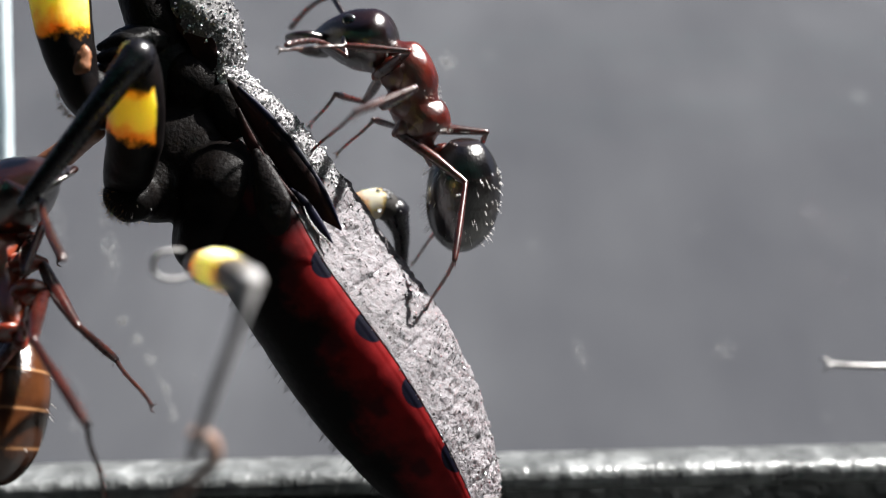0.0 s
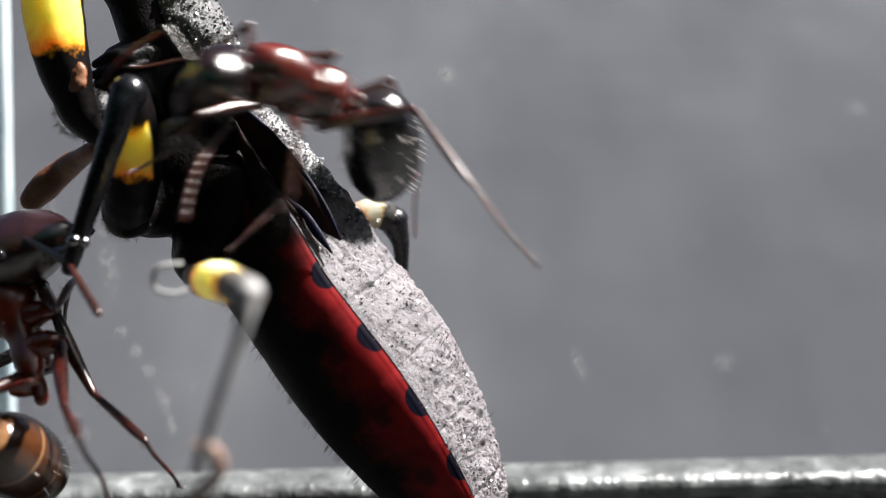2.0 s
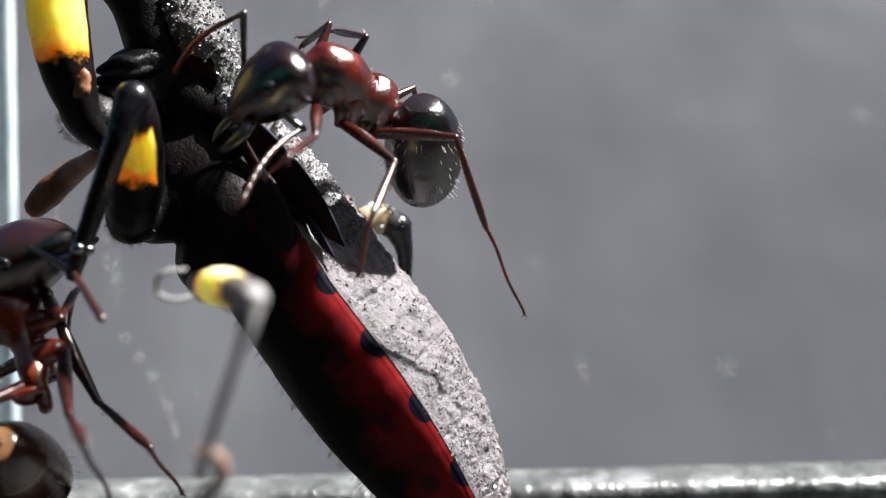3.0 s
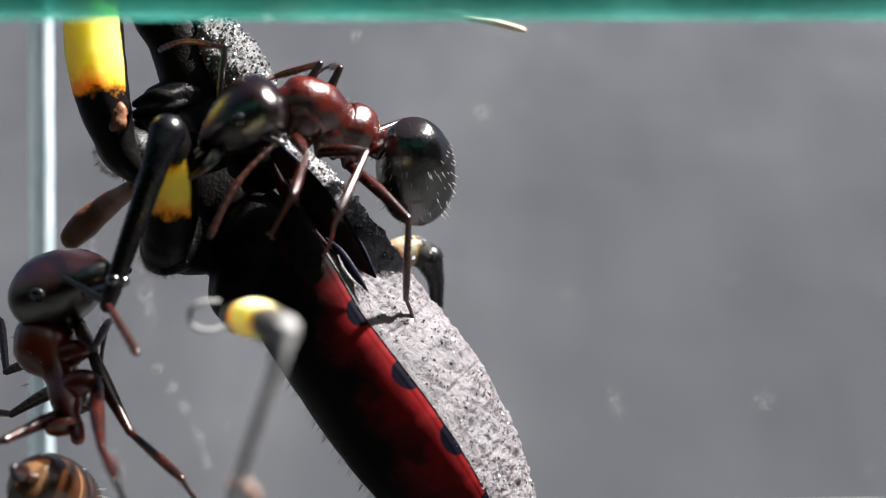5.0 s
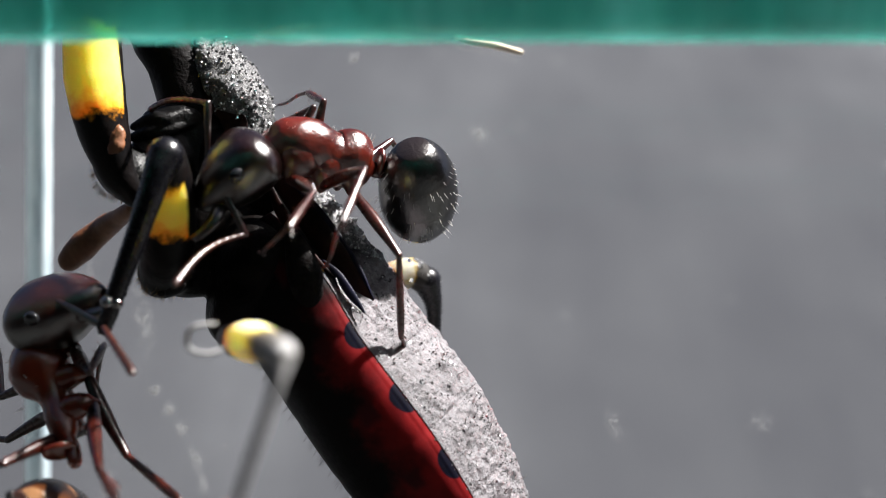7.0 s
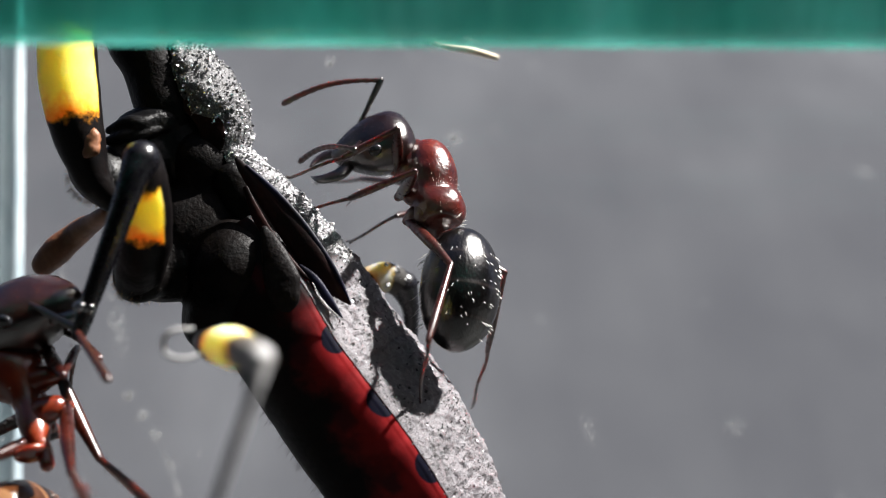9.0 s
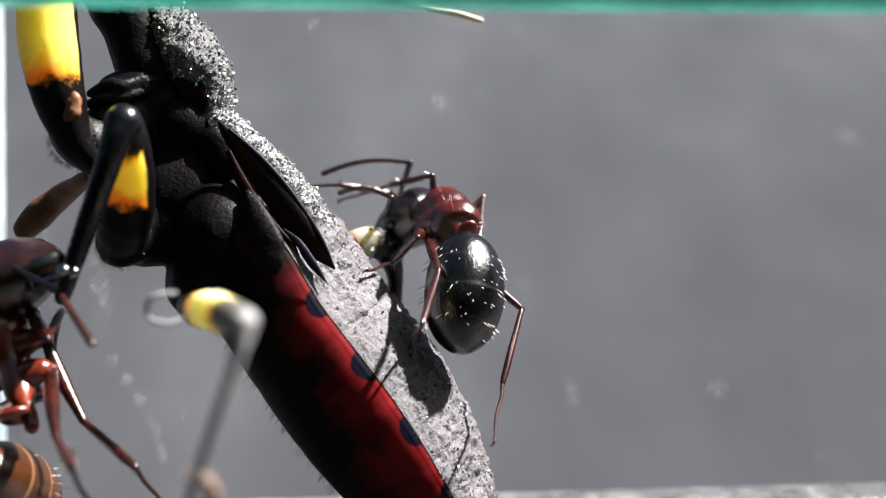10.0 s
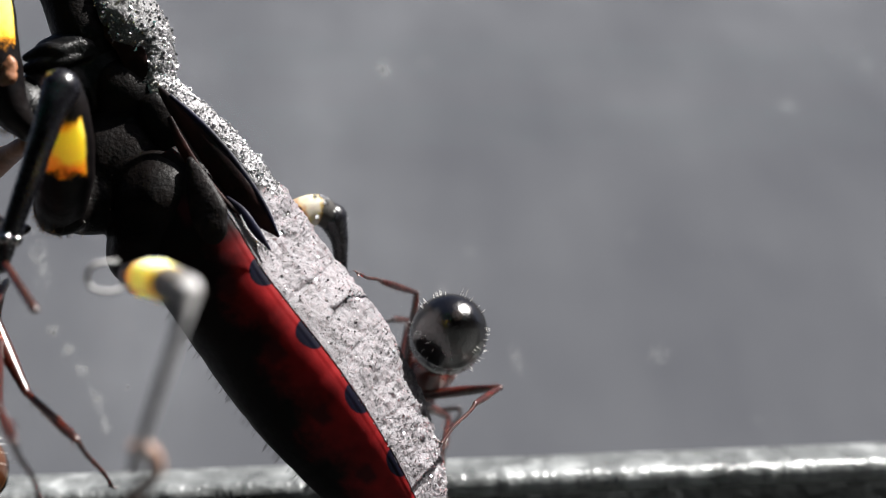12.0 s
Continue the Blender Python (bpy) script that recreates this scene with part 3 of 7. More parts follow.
    fuse(add("fore_thorax", merge(blob((-6.45, 1.30, 15.15), (1.45, 1.0, 1.20), (0, 20, 0), 24, 30, 0.05, 1.3),
                                  blob((-6.95, 0.70, 15.70), (0.95, 0.7, 0.55), (0, -15, 0), 18, 24, 0.07, 1.9),
                                  blob((-7.89, 0.20, 14.26), (1.05, 0.95, 0.72), (0, 25, 0), 20, 26, 0.07, 1.5),
                                  blob((-7.19, 0.60, 14.78), (0.9, 0.7, 0.9), (0, 0, 0), 20, 26, 0.07, 1.5),
                                  tube([(-7.90, 0.20, 15.50), (-7.35, 0.00, 15.70), (-7.00, -0.02, 15.66), (-6.60, 0.20, 15.90)], [0.10, 0.17, 0.19, 0.12], 20, 14, (0, 1, 0), 0.15),
                                  tube([(-7.95, 0.10, 15.22), (-7.41, -0.04, 15.34), (-6.98, -0.02, 15.38), (-6.42, 0.25, 15.62)], [0.10, 0.15, 0.16, 0.10], 20, 14, (0, 1, 0), 0.15)),
             BLACK_GLOSS, "glossy black folded front thorax"), 0.045, 5)
    swells = [((-5.81, 1.20, 12.75), (1.70, 1.32, 1.55)), ((-6.55, 0.50, 12.05), (1.16, 0.88, 0.92)), ((-6.90, -0.40, 11.75), (0.66, 0.60, 0.60)), ((-7.89, 0.20, 14.26), (1.00, 0.92, 0.70))]

    def scatter(count, lo, hi):
        """Points with outward directions on the swells of the thorax."""
        for _ in range(count):
            c, r = rnd.choice(swells)
            d = V([rnd.uniform(a, b) for a, b in zip(lo, hi)]).normalized()
            q = V(d.x * r[0], d.y * r[1], d.z * r[2])
            inside = any(o != c and sum(((V(c) + q - V(o))[k] / s[k]) ** 2 for k in range(3)) < 1 for o, s in swells)
            if not inside:
                yield V(c) + q * 0.97, d

    fuzz = [(p, d + V(0, 0, -0.4), rnd.uniform(0.10, 0.26), 0.007) for p, d in scatter(260, (-1, -1, -1), (0.6, 0, 1))]
    down = [(p, d + V(rnd.uniform(-.3, .3), rnd.uniform(-.3, .3), rnd.uniform(-.5, .1)), rnd.uniform(0.06, 0.20), 0.005) for p, d in scatter(900, (-1, -0.6, -1), (0.0, 0.2, 0.4))]
    # Tiny pale grains added to stand for glints on the black thorax.
    glints = [(p, d) for p, d in scatter(150, (-.8, -1, -.5), (0.8, -0.3, 1))]
    tagged(add("golden_fuzz", hairs(down, 14), GOLD_HAIR, "short golden fuzz"), kind="stuff")
    tagged(add("glint_specks", granules(glints, 31, 0.006, 0.022), CLEAR_GRAIN), kind="stuff")
    tagged(add("fine_hairs", hairs(fuzz, 12), DARK_HAIR), kind="stuff")
    add("neck", tube([(-6.55, 1.00, 16.00), (-6.90, 1.00, 17.05), (-7.33, 1.00, 17.99), (-7.72, 1.00, 19.03), (-8.20, 1.00, 20.20)], [0.80, 0.78, 0.84, 0.86, 0.9], 26, 22, rough=0.07), BLACK)
    add("bug_head", merge(blob((-9.46, 1.00, 21.12), (1.5, 0.9, 0.9), (0, 55, 0), 20, 24, 0.08, 1.5)), BLACK, "slim black head")

    # crusted shield over the front thorax, and the crusted strip beside the wing pads
    def crusted(name, pts, sizes, label, seed, count, coat, grain):
        bm = tube(pts, sizes, 70, 44)
        r = random.Random(seed)
        for v in bm.verts:
            q = v.co / MM
            v.co += V(noise.noise_vector(q * 2.6)) * 0.09 * MM + V(noise.noise_vector(q * 8.0)) * 0.045 * MM
        bmesh.ops.recalc_face_normals(bm, faces=bm.faces)
        bm.normal_update()
        vs = [v for v in bm.verts if v.normal.y < 0.5 and v.normal.x > -0.75]
        picks = [(V(v.co / MM) + V(r.uniform(-.04, .04), r.uniform(-.04, .04), r.uniform(-.04, .04)), V(v.normal)) for v in r.choices(vs, k=count)]
        ob = add(name, bm, coat, label)
        tagged(part("crust", shift(granules(picks, seed + 1, 0.012, 0.055), -base * MM), grain, ob, "glassy grains"), kind="stuff")
        return ob

    crusted("shield", [(-7.05, 1.40, 18.45), (-6.27, 1.30, 17.57), (-5.47, 1.20, 16.49), (-4.99, 1.20, 15.55), (-4.77, 1.30, 14.81)], [(0.35, 0.3), (0.80, 0.66), (1.0, 0.82), (0.85, 0.60), (0.5, 0.3)],
            "dark shield crusted with glassy grains", 5, 4200, DARK_CRUST, CLEAR_GRAIN)
    crusted("back_strip", [(-5.05, 0.90, 15.05), (-4.14, 0.80, 14.33), (-3.26, 0.75, 13.48), (-2.54, 0.75, 12.64), (-1.90, 0.85, 11.74), (-1.35, 1.10, 10.95)],
            [(0.42, 0.4), (0.48, 0.45), (0.50, 0.45), (0.52, 0.45), (0.50, 0.4), (0.3, 0.25)], "glittering crusted strip of the back", 6, 5600, STRIP_CRUST, STRIP_GRAIN)

    # wing pads, two flat dark blades
    add("wing_pad", tube([(-4.60, -0.05, 14.75), (-4.38, -0.15, 14.46), (-3.81, -0.30, 13.74), (-3.20, -0.50, 12.97), (-2.64, -0.70, 12.24), (-2.16, -0.85, 11.62), (-1.66, -1.00, 11.10)],
                         [(0.06, 0.05), (0.15, 0.09), (0.25, 0.10), (0.32, 0.10), (0.33, 0.09), (0.24, 0.07), (0.02, 0.02)], 60, 28, (0.15, 1, 0.1), 0.05), PAD, "navy-edged dark brown pointed wing pad")
    add("pad_edge", tube([(-4.32, -0.20, 14.56), (-3.63, -0.36, 13.93), (-2.95, -0.54, 13.19), (-2.37, -0.74, 12.40), (-1.96, -0.90, 11.76), (-1.64, -1.02, 11.12)],
                         [(0.05, 0.05), (0.09, 0.06), (0.10, 0.06), (0.10, 0.05), (0.07, 0.04), (0.01, 0.01)], 48, 14, (0.15, 1, 0.1), 0.05), NAVY, "navy-blue upper edge of the wing pad")
    add("hind_wing_pad", tube([(-2.90, -0.85, 12.05), (-2.58, -1.00, 11.74), (-2.33, -1.10, 11.40), (-2.09, -1.18, 11.07), (-1.84, -1.25, 10.80)], [(0.05, 0.04), (0.13, 0.07), (0.15, 0.07), (0.12, 0.06), (0.02, 0.02)], 36, 20, (0.15, 1, 0.1), 0.08), NAVY,
        "small navy-black hind wing pad")
    add("red_seam", tube([(-4.34, -0.30, 14.02), (-4.05, -0.45, 13.36), (-3.62, -0.62, 12.68), (-3.09, -0.85, 12.08), (-2.60, -1.05, 11.66)], [(0.07, 0.04), (0.14, 0.05), (0.14, 0.05), (0.10, 0.05), (0.03, 0.03)], 40, 16, (0.15, 1, 0.1), 0.15), COLLAR,
        "dark red-brown seam under the wing pad")
    add("dusty_flap", tube([(-3.80, -0.65, 12.95), (-3.58, -0.88, 12.42), (-3.36, -1.10, 11.86), (-3.24, -1.22, 11.35), (-3.20, -1.20, 10.80)], [(0.10, 0.1), (0.30, 0.16), (0.42, 0.18), (0.42, 0.18), (0.20, 0.1)], 40, 26, (0.15, 1, 0.1), 0.2), DUSTY,
        "dusty grey-black flap at the root of the abdomen")
    add("side_plate", tube([(-4.97, 0.50, 14.36), (-4.27, 0.30, 13.40), (-3.40, -0.10, 12.30), (-2.70, -0.50, 11.50)], [(0.45, 0.3), (0.6, 0.34), (0.5, 0.28), (0.12, 0.1)], 36, 24, (0.15, 1, 0.1), 0.14), BLACK, "dull black plate under the wing pads")
    add("collar", tube([(-6.60, 0.70, 16.60), (-6.20, 0.50, 16.38), (-5.70, 0.38, 16.12), (-5.36, 0.34, 15.72), (-5.26, 0.34, 15.28), (-5.28, 0.45, 14.85)], [(0.06, 0.03), (0.18, 0.04), (0.28, 0.05), (0.33, 0.05), (0.30, 0.05), (0.14, 0.03)], 40, 22, (0, 1, 0), 0.05),
        COLLAR, "smooth dark brown collar below the shield")
    curls = []
    for k in range(34):
        w = rnd.random()
        q = V((-4.66, 0.80, 15.20)).lerp(V((-1.50, 0.80, 12.05)), w)
        curls.append((q + V(rnd.uniform(-.2, .1), rnd.uniform(-.5, .3), rnd.uniform(-.2, .1)), (rnd.uniform(0, 1), rnd.uniform(-.5, .3), rnd.uniform(0, 1)), rnd.uniform(0.08, 0.22), 0.012))
    tagged(add("pale_curls", hairs(curls, 21), HAIR, "pale curled hairs"), kind="stuff")
    add("pad_rim", tube([(-2.53, -1.42, 11.64), (-2.40, -1.45, 11.34), (-2.19, -1.45, 11.07), (-1.93, -1.42, 10.85)], [0.012, 0.03, 0.03, 0.012], 18, 8), CRUST, "pale thin rim")
    return thing, base, add


bug, bug_base, bug_add = build_bug()


def limb(name, points, sizes, material, label="", parent=None, origin=None, rough=0.06, seg=20, rings=36):
    """A limb of the bug with its own origin, so that it can swing."""
    o = V(origin if origin else points[0])
    bm = shift(tube(points, sizes, rings, seg, (0, 1, 0), rough), -o * MM)
    ob = part(name, bm, material, parent or bug, label)
    ob.matrix_basis = Matrix.Translation((o - (bug_base if not parent else V(parent["at"]))) * MM)
    ob["at"] = tuple(o)
    return ob


fore_leg = limb("fore_femur", [(-7.69, -0.40, 13.75), (-8.11, -0.70, 14.47), (-8.44, -0.90, 15.84), (-8.59, -0.90, 17.17), (-8.72, -0.80, 19.14)],
                [0.36, 0.50, 0.68, 0.71, 0.6], band_material(0.47, 0.78, True), "broad front thigh with a bright yellow band")
part("pale_joint", shift(blob((-7.82, -1.44, 14.95), (0.20, 0.14, 0.34), (0, 20, 0), 16, 18, 0.5, 4), -V(fore_leg["at"]) * MM), BROWN, fore_leg, "pale fleshy joint")
mid_leg = limb("mid_femur", [(-7.01, -0.40, 11.66), (-6.66, -1.20, 12.36), (-6.43, -2.00, 13.35), (-6.33, -2.50, 14.04), (-6.31, -2.70, 14.45)],
               [0.55, 0.64, 0.66, 0.56, 0.45], band_material(0.41, 0.70, True), "short middle thigh with a yellow band")
mid_tibia = limb("tibia", [(-6.24, -3.00, 14.47), (-6.44, -3.20, 13.79), (-6.85, -3.20, 12.59), (-7.42, -3.10, 11.06), (-7.62, -3.00, 10.54)],
                 [0.42, 0.31, 0.26, 0.21, 0.18], LIMB, "thin blue-black shin", mid_leg)
limb("tarsus", [(-8.15, 1.00, 13.43), (-9.27, 2.30, 12.98), (-10.00, 2.60, 12.46), (-10.38, 2.70, 12.08)], [0.2, 0.34, 0.40, 0.32], BROWN, "amber furry foot pad", rough=0.12)
hind_leg = limb("hind_femur", [(-4.87, -2.50, 10.29), (-4.27, -4.58, 10.38), (-3.51, -7.02, 10.51), (-2.78, -9.41, 10.56), (-2.39, -11.00, 10.63)],
                [0.32, 0.382, 0.382, 0.29, 0.202], band_material(0.34, 0.62, False, (1.0, 0.85, 0.42), (0.11, 0.10, 0.092)), "hind thigh with a yellow band")
limb("tibia", [(-2.40, -11.00, 10.65), (-2.50, -11.08, 10.12), (-2.84, -11.00, 9.16), (-3.12, -10.83, 8.35), (-3.30, -10.67, 7.83)], [0.207, 0.111, 0.096, 0.089, 0.096], GREY_LIMB, "thin grey shin", hind_leg)
limb("tarsus", [(-3.30, -10.67, 8.21), (-3.04, -10.59, 8.12), (-2.98, -10.51, 7.79), (-3.23, -10.51, 7.48), (-3.58, -10.51, 7.13)], [0.082, 0.115, 0.115, 0.098, 0.082], PINK, "curled pinkish foot", hind_leg)
limb("claw_pad", [(-4.14, -6.65, 10.37), (-4.47, -6.74, 10.27), (-4.80, -6.74, 10.36), (-4.86, -6.74, 10.63), (-4.69, -6.74, 10.80), (-4.34, -6.65, 10.84)], [0.036, 0.046, 0.046, 0.046, 0.046, 0.036], GREY_LIMB, "small pale loop-shaped pad", hind_leg, seg=10, rings=30)
far_leg = limb("far_femur", [(-2.30, 3.00, 10.90), (-1.48, 3.20, 11.50), (-0.87, 3.40, 11.72), (-0.42, 3.60, 11.46)], [0.42, 0.46, 0.44, 0.38], band_material(0.42, 0.66, False, (0.27, 0.265, 0.235), (0.03, 0.028, 0.026)), "far thigh with a pale yellow band")
limb("tibia", [(-0.42, 3.60, 11.49), (-0.20, 3.80, 10.70), (-0.26, 4.00, 9.38), (-0.56, 4.20, 6.70)], [0.44, 0.24, 0.2, 0.18], LIMB, "dark shin", far_leg)


# Pale grains added to stand for sparkles on the far knee.
knee_rnd = random.Random(23)
knee_sparkles = []
for _ in range(70):
    c, r = knee_rnd.choice((((-1.48, 3.20, 11.50), 0.46), ((-0.87, 3.40, 11.72), 0.45), ((-0.42, 3.60, 11.46), 0.42)))
    d = V(knee_rnd.uniform(-.6, 1), knee_rnd.uniform(-1, 0.2), knee_rnd.uniform(-0.2, 1)).normalized()
    knee_sparkles.append((V(c) + d * r * 0.97 - V(far_leg["at"]), d))
tagged(part("crust", granules(knee_sparkles, 24, 0.02, 0.10), CLEAR_GRAIN, far_leg, "pale grains added as sparkles on the knee"), kind="stuff")


def tibia_at(turn):
    return Matrix.Translation((V(mid_tibia["at"]) - V(mid_leg["at"])) * MM) @ pose(0, 0, 0, 0, turn, 0)


def leg_at(leg, dx, dz, turn):
    return Matrix.Translation((V(leg["at"]) - bug_base + V(dx, 0, dz)) * MM) @ pose(0, 0, 0, 0, turn, 0)


def bug_at(dx, dz, turn):
    return Matrix.Translation((bug_base + V(dx, 0, dz)) * MM) @ pose(0, 0, 0, 0, turn, 0)


# ---- ants ----
LEGS = {"1": (1.85, 1.6, 1.7), "2": (2.05, 1.9, 2.0), "3": (2.4, 2.4, 2.6)}
HIPS = {"1": (2.15, 0.42, -0.62), "2": (1.35, 0.45, -0.68), "3": (0.55, 0.42, -0.62)}


def build_ant(label, tones, size=1.0, gape=0.3, fuzz=120, jaw=1.0, slim=False):
    """An ant with x ahead and its origin at the waist; limbs lie along x from their joints and are posed by motions()."""
    body, dark, leg, tip, rear = tones
    ant = new("ant")
    tagged(ant, label, "ant", "ants on the bug")
    ant.scale = (size, size, size)
    bits = {"body": ant}
    rnd = random.Random(7)
    profile = [(-0.05, 0, 0.20, 0.22), (0.25, 0, 0.54, 0.60), (0.60, 0.12, 0.66, 0.76), (0.98, 0.08, 0.61, 0.68), (1.25, 0.12, 0.60, 0.65), (1.75, 0.18, 0.66, 0.73), (2.25, 0.14, 0.64, 0.68), (2.60, 0.02, 0.42, 0.46), (2.85, -0.02, 0.22, 0.22)]
    if slim:
        profile = [(-0.05, 0, 0.16, 0.16), (0.25, 0, 0.26, 0.28), (0.60, 0, 0.30, 0.32), (0.98, 0, 0.28, 0.28), (1.30, 0.02, 0.36, 0.36), (1.75, 0.08, 0.62, 0.60), (2.20, 0.08, 0.64, 0.62), (2.60, 0.02, 0.40, 0.42), (2.85, -0.02, 0.20, 0.20)]
    part("mesosoma", tube([(x, 0, z) for x, z, a, b in profile], [(a, b) for x, z, a, b in profile], 44, 26, (0, 0, 1), 0.06), body, ant)
    for w in (1, -1):
        for (x, y, z), r, turn in (((2.05, 0.44, -0.10), (0.48, 0.26, 0.46), 10), ((1.25, 0.40, -0.16), (0.42, 0.24, 0.42), -15), ((0.52, 0.36, -0.05), (0.40, 0.26, 0.42), 10)):
            if not slim:
                part("side_plate", blob((x, y * w, z), r, (0, turn, 0), 14, 18, 0.05, 2.0), body, ant)
    part("petiole", merge(tube([(0.05, 0, -0.02), (-0.25, 0, -0.05), (-0.55, 0, -0.02)], [0.17, 0.16, 0.15], 8, 12), blob((-0.24, 0, 0.2), (0.12, 0.28, 0.38), (0, 0, 0), 12, 16)), body, ant)
    tufts = []
    for k in range(fuzz):
        w, x = rnd.uniform(-1.0, 1.0), rnd.uniform(0.1, 2.5)
        tufts.append(((x, 0.54 * math.sin(w), 0.10 + 0.54 * math.cos(w)), (rnd.uniform(-.4, .2), math.sin(w), math.cos(w)), rnd.uniform(0.08, 0.26), 0.0095))
    tagged(part("hairs", hairs(tufts, 3), HAIR, ant), kind="stuff")
    for s in (1, -1):
        for n, (x, y, z) in HIPS.items():
            part("coxa", tube([(x + 0.1, y * 0.55 * s, -0.22), (x + 0.05, y * 0.9 * s, -0.42), (x, y * s, z)], [0.30, 0.25, 0.13], 12, 14), body, ant)

    head = part("head", blob((0.95, 0, 0), (1.20, 1.14, 0.86), (0, 0, 0), 26, 32, 0.02, 1.0,
                             lambda d: V(d.x if d.x > 0 else -abs(d.x) ** 0.55 * (1 - 0.06 * (1 - abs(d.y))), d.y * (1.0 - 0.34 * max(d.x + 0.3, 0)), d.z * (1 - 0.36 * max(d.x + 0.2, 0)))), dark, ant)
    bits["head"] = head
    part("clypeus", blob((1.72, 0, -0.12), (0.3, 0.5, 0.3), (0, 0, 0), 10, 16), dark, head)
    for s in (1, -1):
        part("eye", blob((0.95, 0.93 * s, 0.25), (0.2, 0.12, 0.17), (0, 0, 8 * s), 10, 14), EYE, head)
        part("mandible", tube([(1.70, 0.40 * s, -0.18), (1.7 + 0.35 * jaw, (0.48 + gape) * s, -0.22), (1.7 + 0.8 * jaw, (0.34 + 1.3 * gape) * s, -0.26), (1.7 + 1.08 * jaw, (0.08 + gape) * s, -0.28)],
                              [(0.18, 0.15), (0.23, 0.14), (0.18, 0.10), (0.03, 0.03)], 14, 10), dark, head)
        scape = part("scape", tube([(0, 0, 0), (0.5, 0, 0.02), (1.2, 0, 0), (1.5, 0, 0)], [0.06, 0.068, 0.09, 0.085], 12, 10), dark, head)
        knots = [(x, 0, 0.22 * math.sin(x * 1.14)) for x in np.linspace(0, 2.75, 23)]
        fun = part("funiculus", tube(knots, [0.056 + 0.024 * (i / 22) + (0.012 if i % 2 else -0.006) for i in range(23)], 46, 9), tip, head)
        bits["scape_" + "LR"[s < 0]], bits["funiculus_" + "LR"[s < 0]] = scape, fun

    prof = []
    for x in np.linspace(0, 3.16, 40):
        r = (0.88 if slim else 1.07) * max(0.0, 1 - abs((x - 1.52) / 1.66) ** 2.25) ** 0.55
        prof.append((float(x), max(0.06, r * (1 - 0.012 * ((x * 1.25) % 1.0)))))
    gas = part("gaster", tube([(x, 0, 0.05 * math.sin(x)) for x, r in prof], [(r, r * 0.95) for x, r in prof], 64, 40, ends=False), rear, ant)
    bits["gaster"] = gas
    if slim:
        part("waist", tube([(0.15, 0, 0), (-0.25, 0, 0.02), (-0.5, 0, 0.03), (-0.85, 0, 0.02)], [0.17, 0.13, 0.19, 0.10], 16, 12), dark, gas)
    tufts = []
    for k in range(14 if slim else 120):
        x = rnd.choice((0.82, 1.61, 2.42)) + rnd.gauss(0, 0.09) if rnd.random() < 0.5 else rnd.uniform(0.4, 2.95)
        w = rnd.uniform(0, 2 * math.pi)
        r = float(np.interp(x, [a for a, b in prof], [b for a, b in prof])) * 0.98
        tufts.append(((x, r * math.cos(w), r * math.sin(w)), (0.9, math.cos(w), math.sin(w)), rnd.uniform(0.10, 0.27), 0.0085))
    tagged(part("hairs", hairs(tufts, 5), HAIR, gas), kind="stuff")

    for s in "LR":
        for n, (a, b, c) in LEGS.items():
            fem = part("femur", tube([(0, 0, 0), (0.25, 0, 0.03), (a * 0.5, 0, 0.05), (a * 0.85, 0, 0.02), (a, 0, 0)], [0.09, 0.13, 0.152, 0.105, 0.085], 16, 12), leg, ant)
            tib = part("tibia", merge(tube([(0, 0, 0), (b * 0.3, 0, 0.0), (b * 0.75, 0, 0), (b, 0, 0)], [0.07, 0.085, 0.098, 0.072], 14, 10),
                                      hairs([((b * 0.97, 0.05, 0), (0.8, 0.5, 0), 0.3, 0.018)] +
                                            [((x, 0.09 * math.sin(x * 40), 0.09 * math.cos(x * 40)), (0.8, math.sin(x * 40), math.cos(x * 40)), 0.14, 0.008) for x in np.linspace(0.1, b, 16)], 8)), leg, fem)
            knots = [(x, 0, 0.03 * math.sin(3 * x)) for x in np.linspace(0, c, 15)]
            tar = part("tarsus", merge(tube(knots, [(0.052 if i % 3 else 0.045) * (1 - 0.25 * i / 14) for i in range(15)], 42, 9),
                                       tube([(c, 0, 0), (c + 0.08, 0.06, 0.02), (c + 0.12, 0.10, -0.05)], [0.03, 0.02, 0.008], 5, 6),
                                       tube([(c, 0, 0), (c + 0.08, -0.06, 0.02), (c + 0.12, -0.10, -0.05)], [0.03, 0.02, 0.008], 5, 6)), tip, fem)
            bits["femur_" + s + n], bits["tibia_" + s + n], bits["tarsus_" + s + n] = fem, tib, tar
    return bits


dark_ant = build_ant("ant with red-brown middle and glossy black rear on the bug", (ANT_RED, ANT_HEAD, ANT_LEG, ANT_TIP, GASTER), fuzz=260)
amber_ant = build_ant("glossy amber-brown ant biting the bug's middle leg", (AMBER, AMBER_DARK, ANT_LEG, ANT_TIP, GASTER_AMBER), 1.12, 0.0, 10, 0.6, True)
part("droplet", merge(blob((3.08, -1.15, 0.03), (0.15, 0.15, 0.13), (0, 0, 0), 12, 16), blob((3.20, -1.06, -0.10), (0.12, 0.12, 0.12), (0, 0, 0), 12, 16), tube([(2.2, -0.25, -0.1), (2.7, -0.7, -0.05), (3.08, -1.12, 0.0)], [0.05, 0.04, 0.06], 8, 8)), droplet_material(), amber_ant["head"], "clear shiny droplets")
far_ant = build_ant("dark ant walking away past the bug, one leg showing", (ANT_RED, ANT_HEAD, SUNLIT_LIMB, SUNLIT_LIMB, GASTER), 1.4)

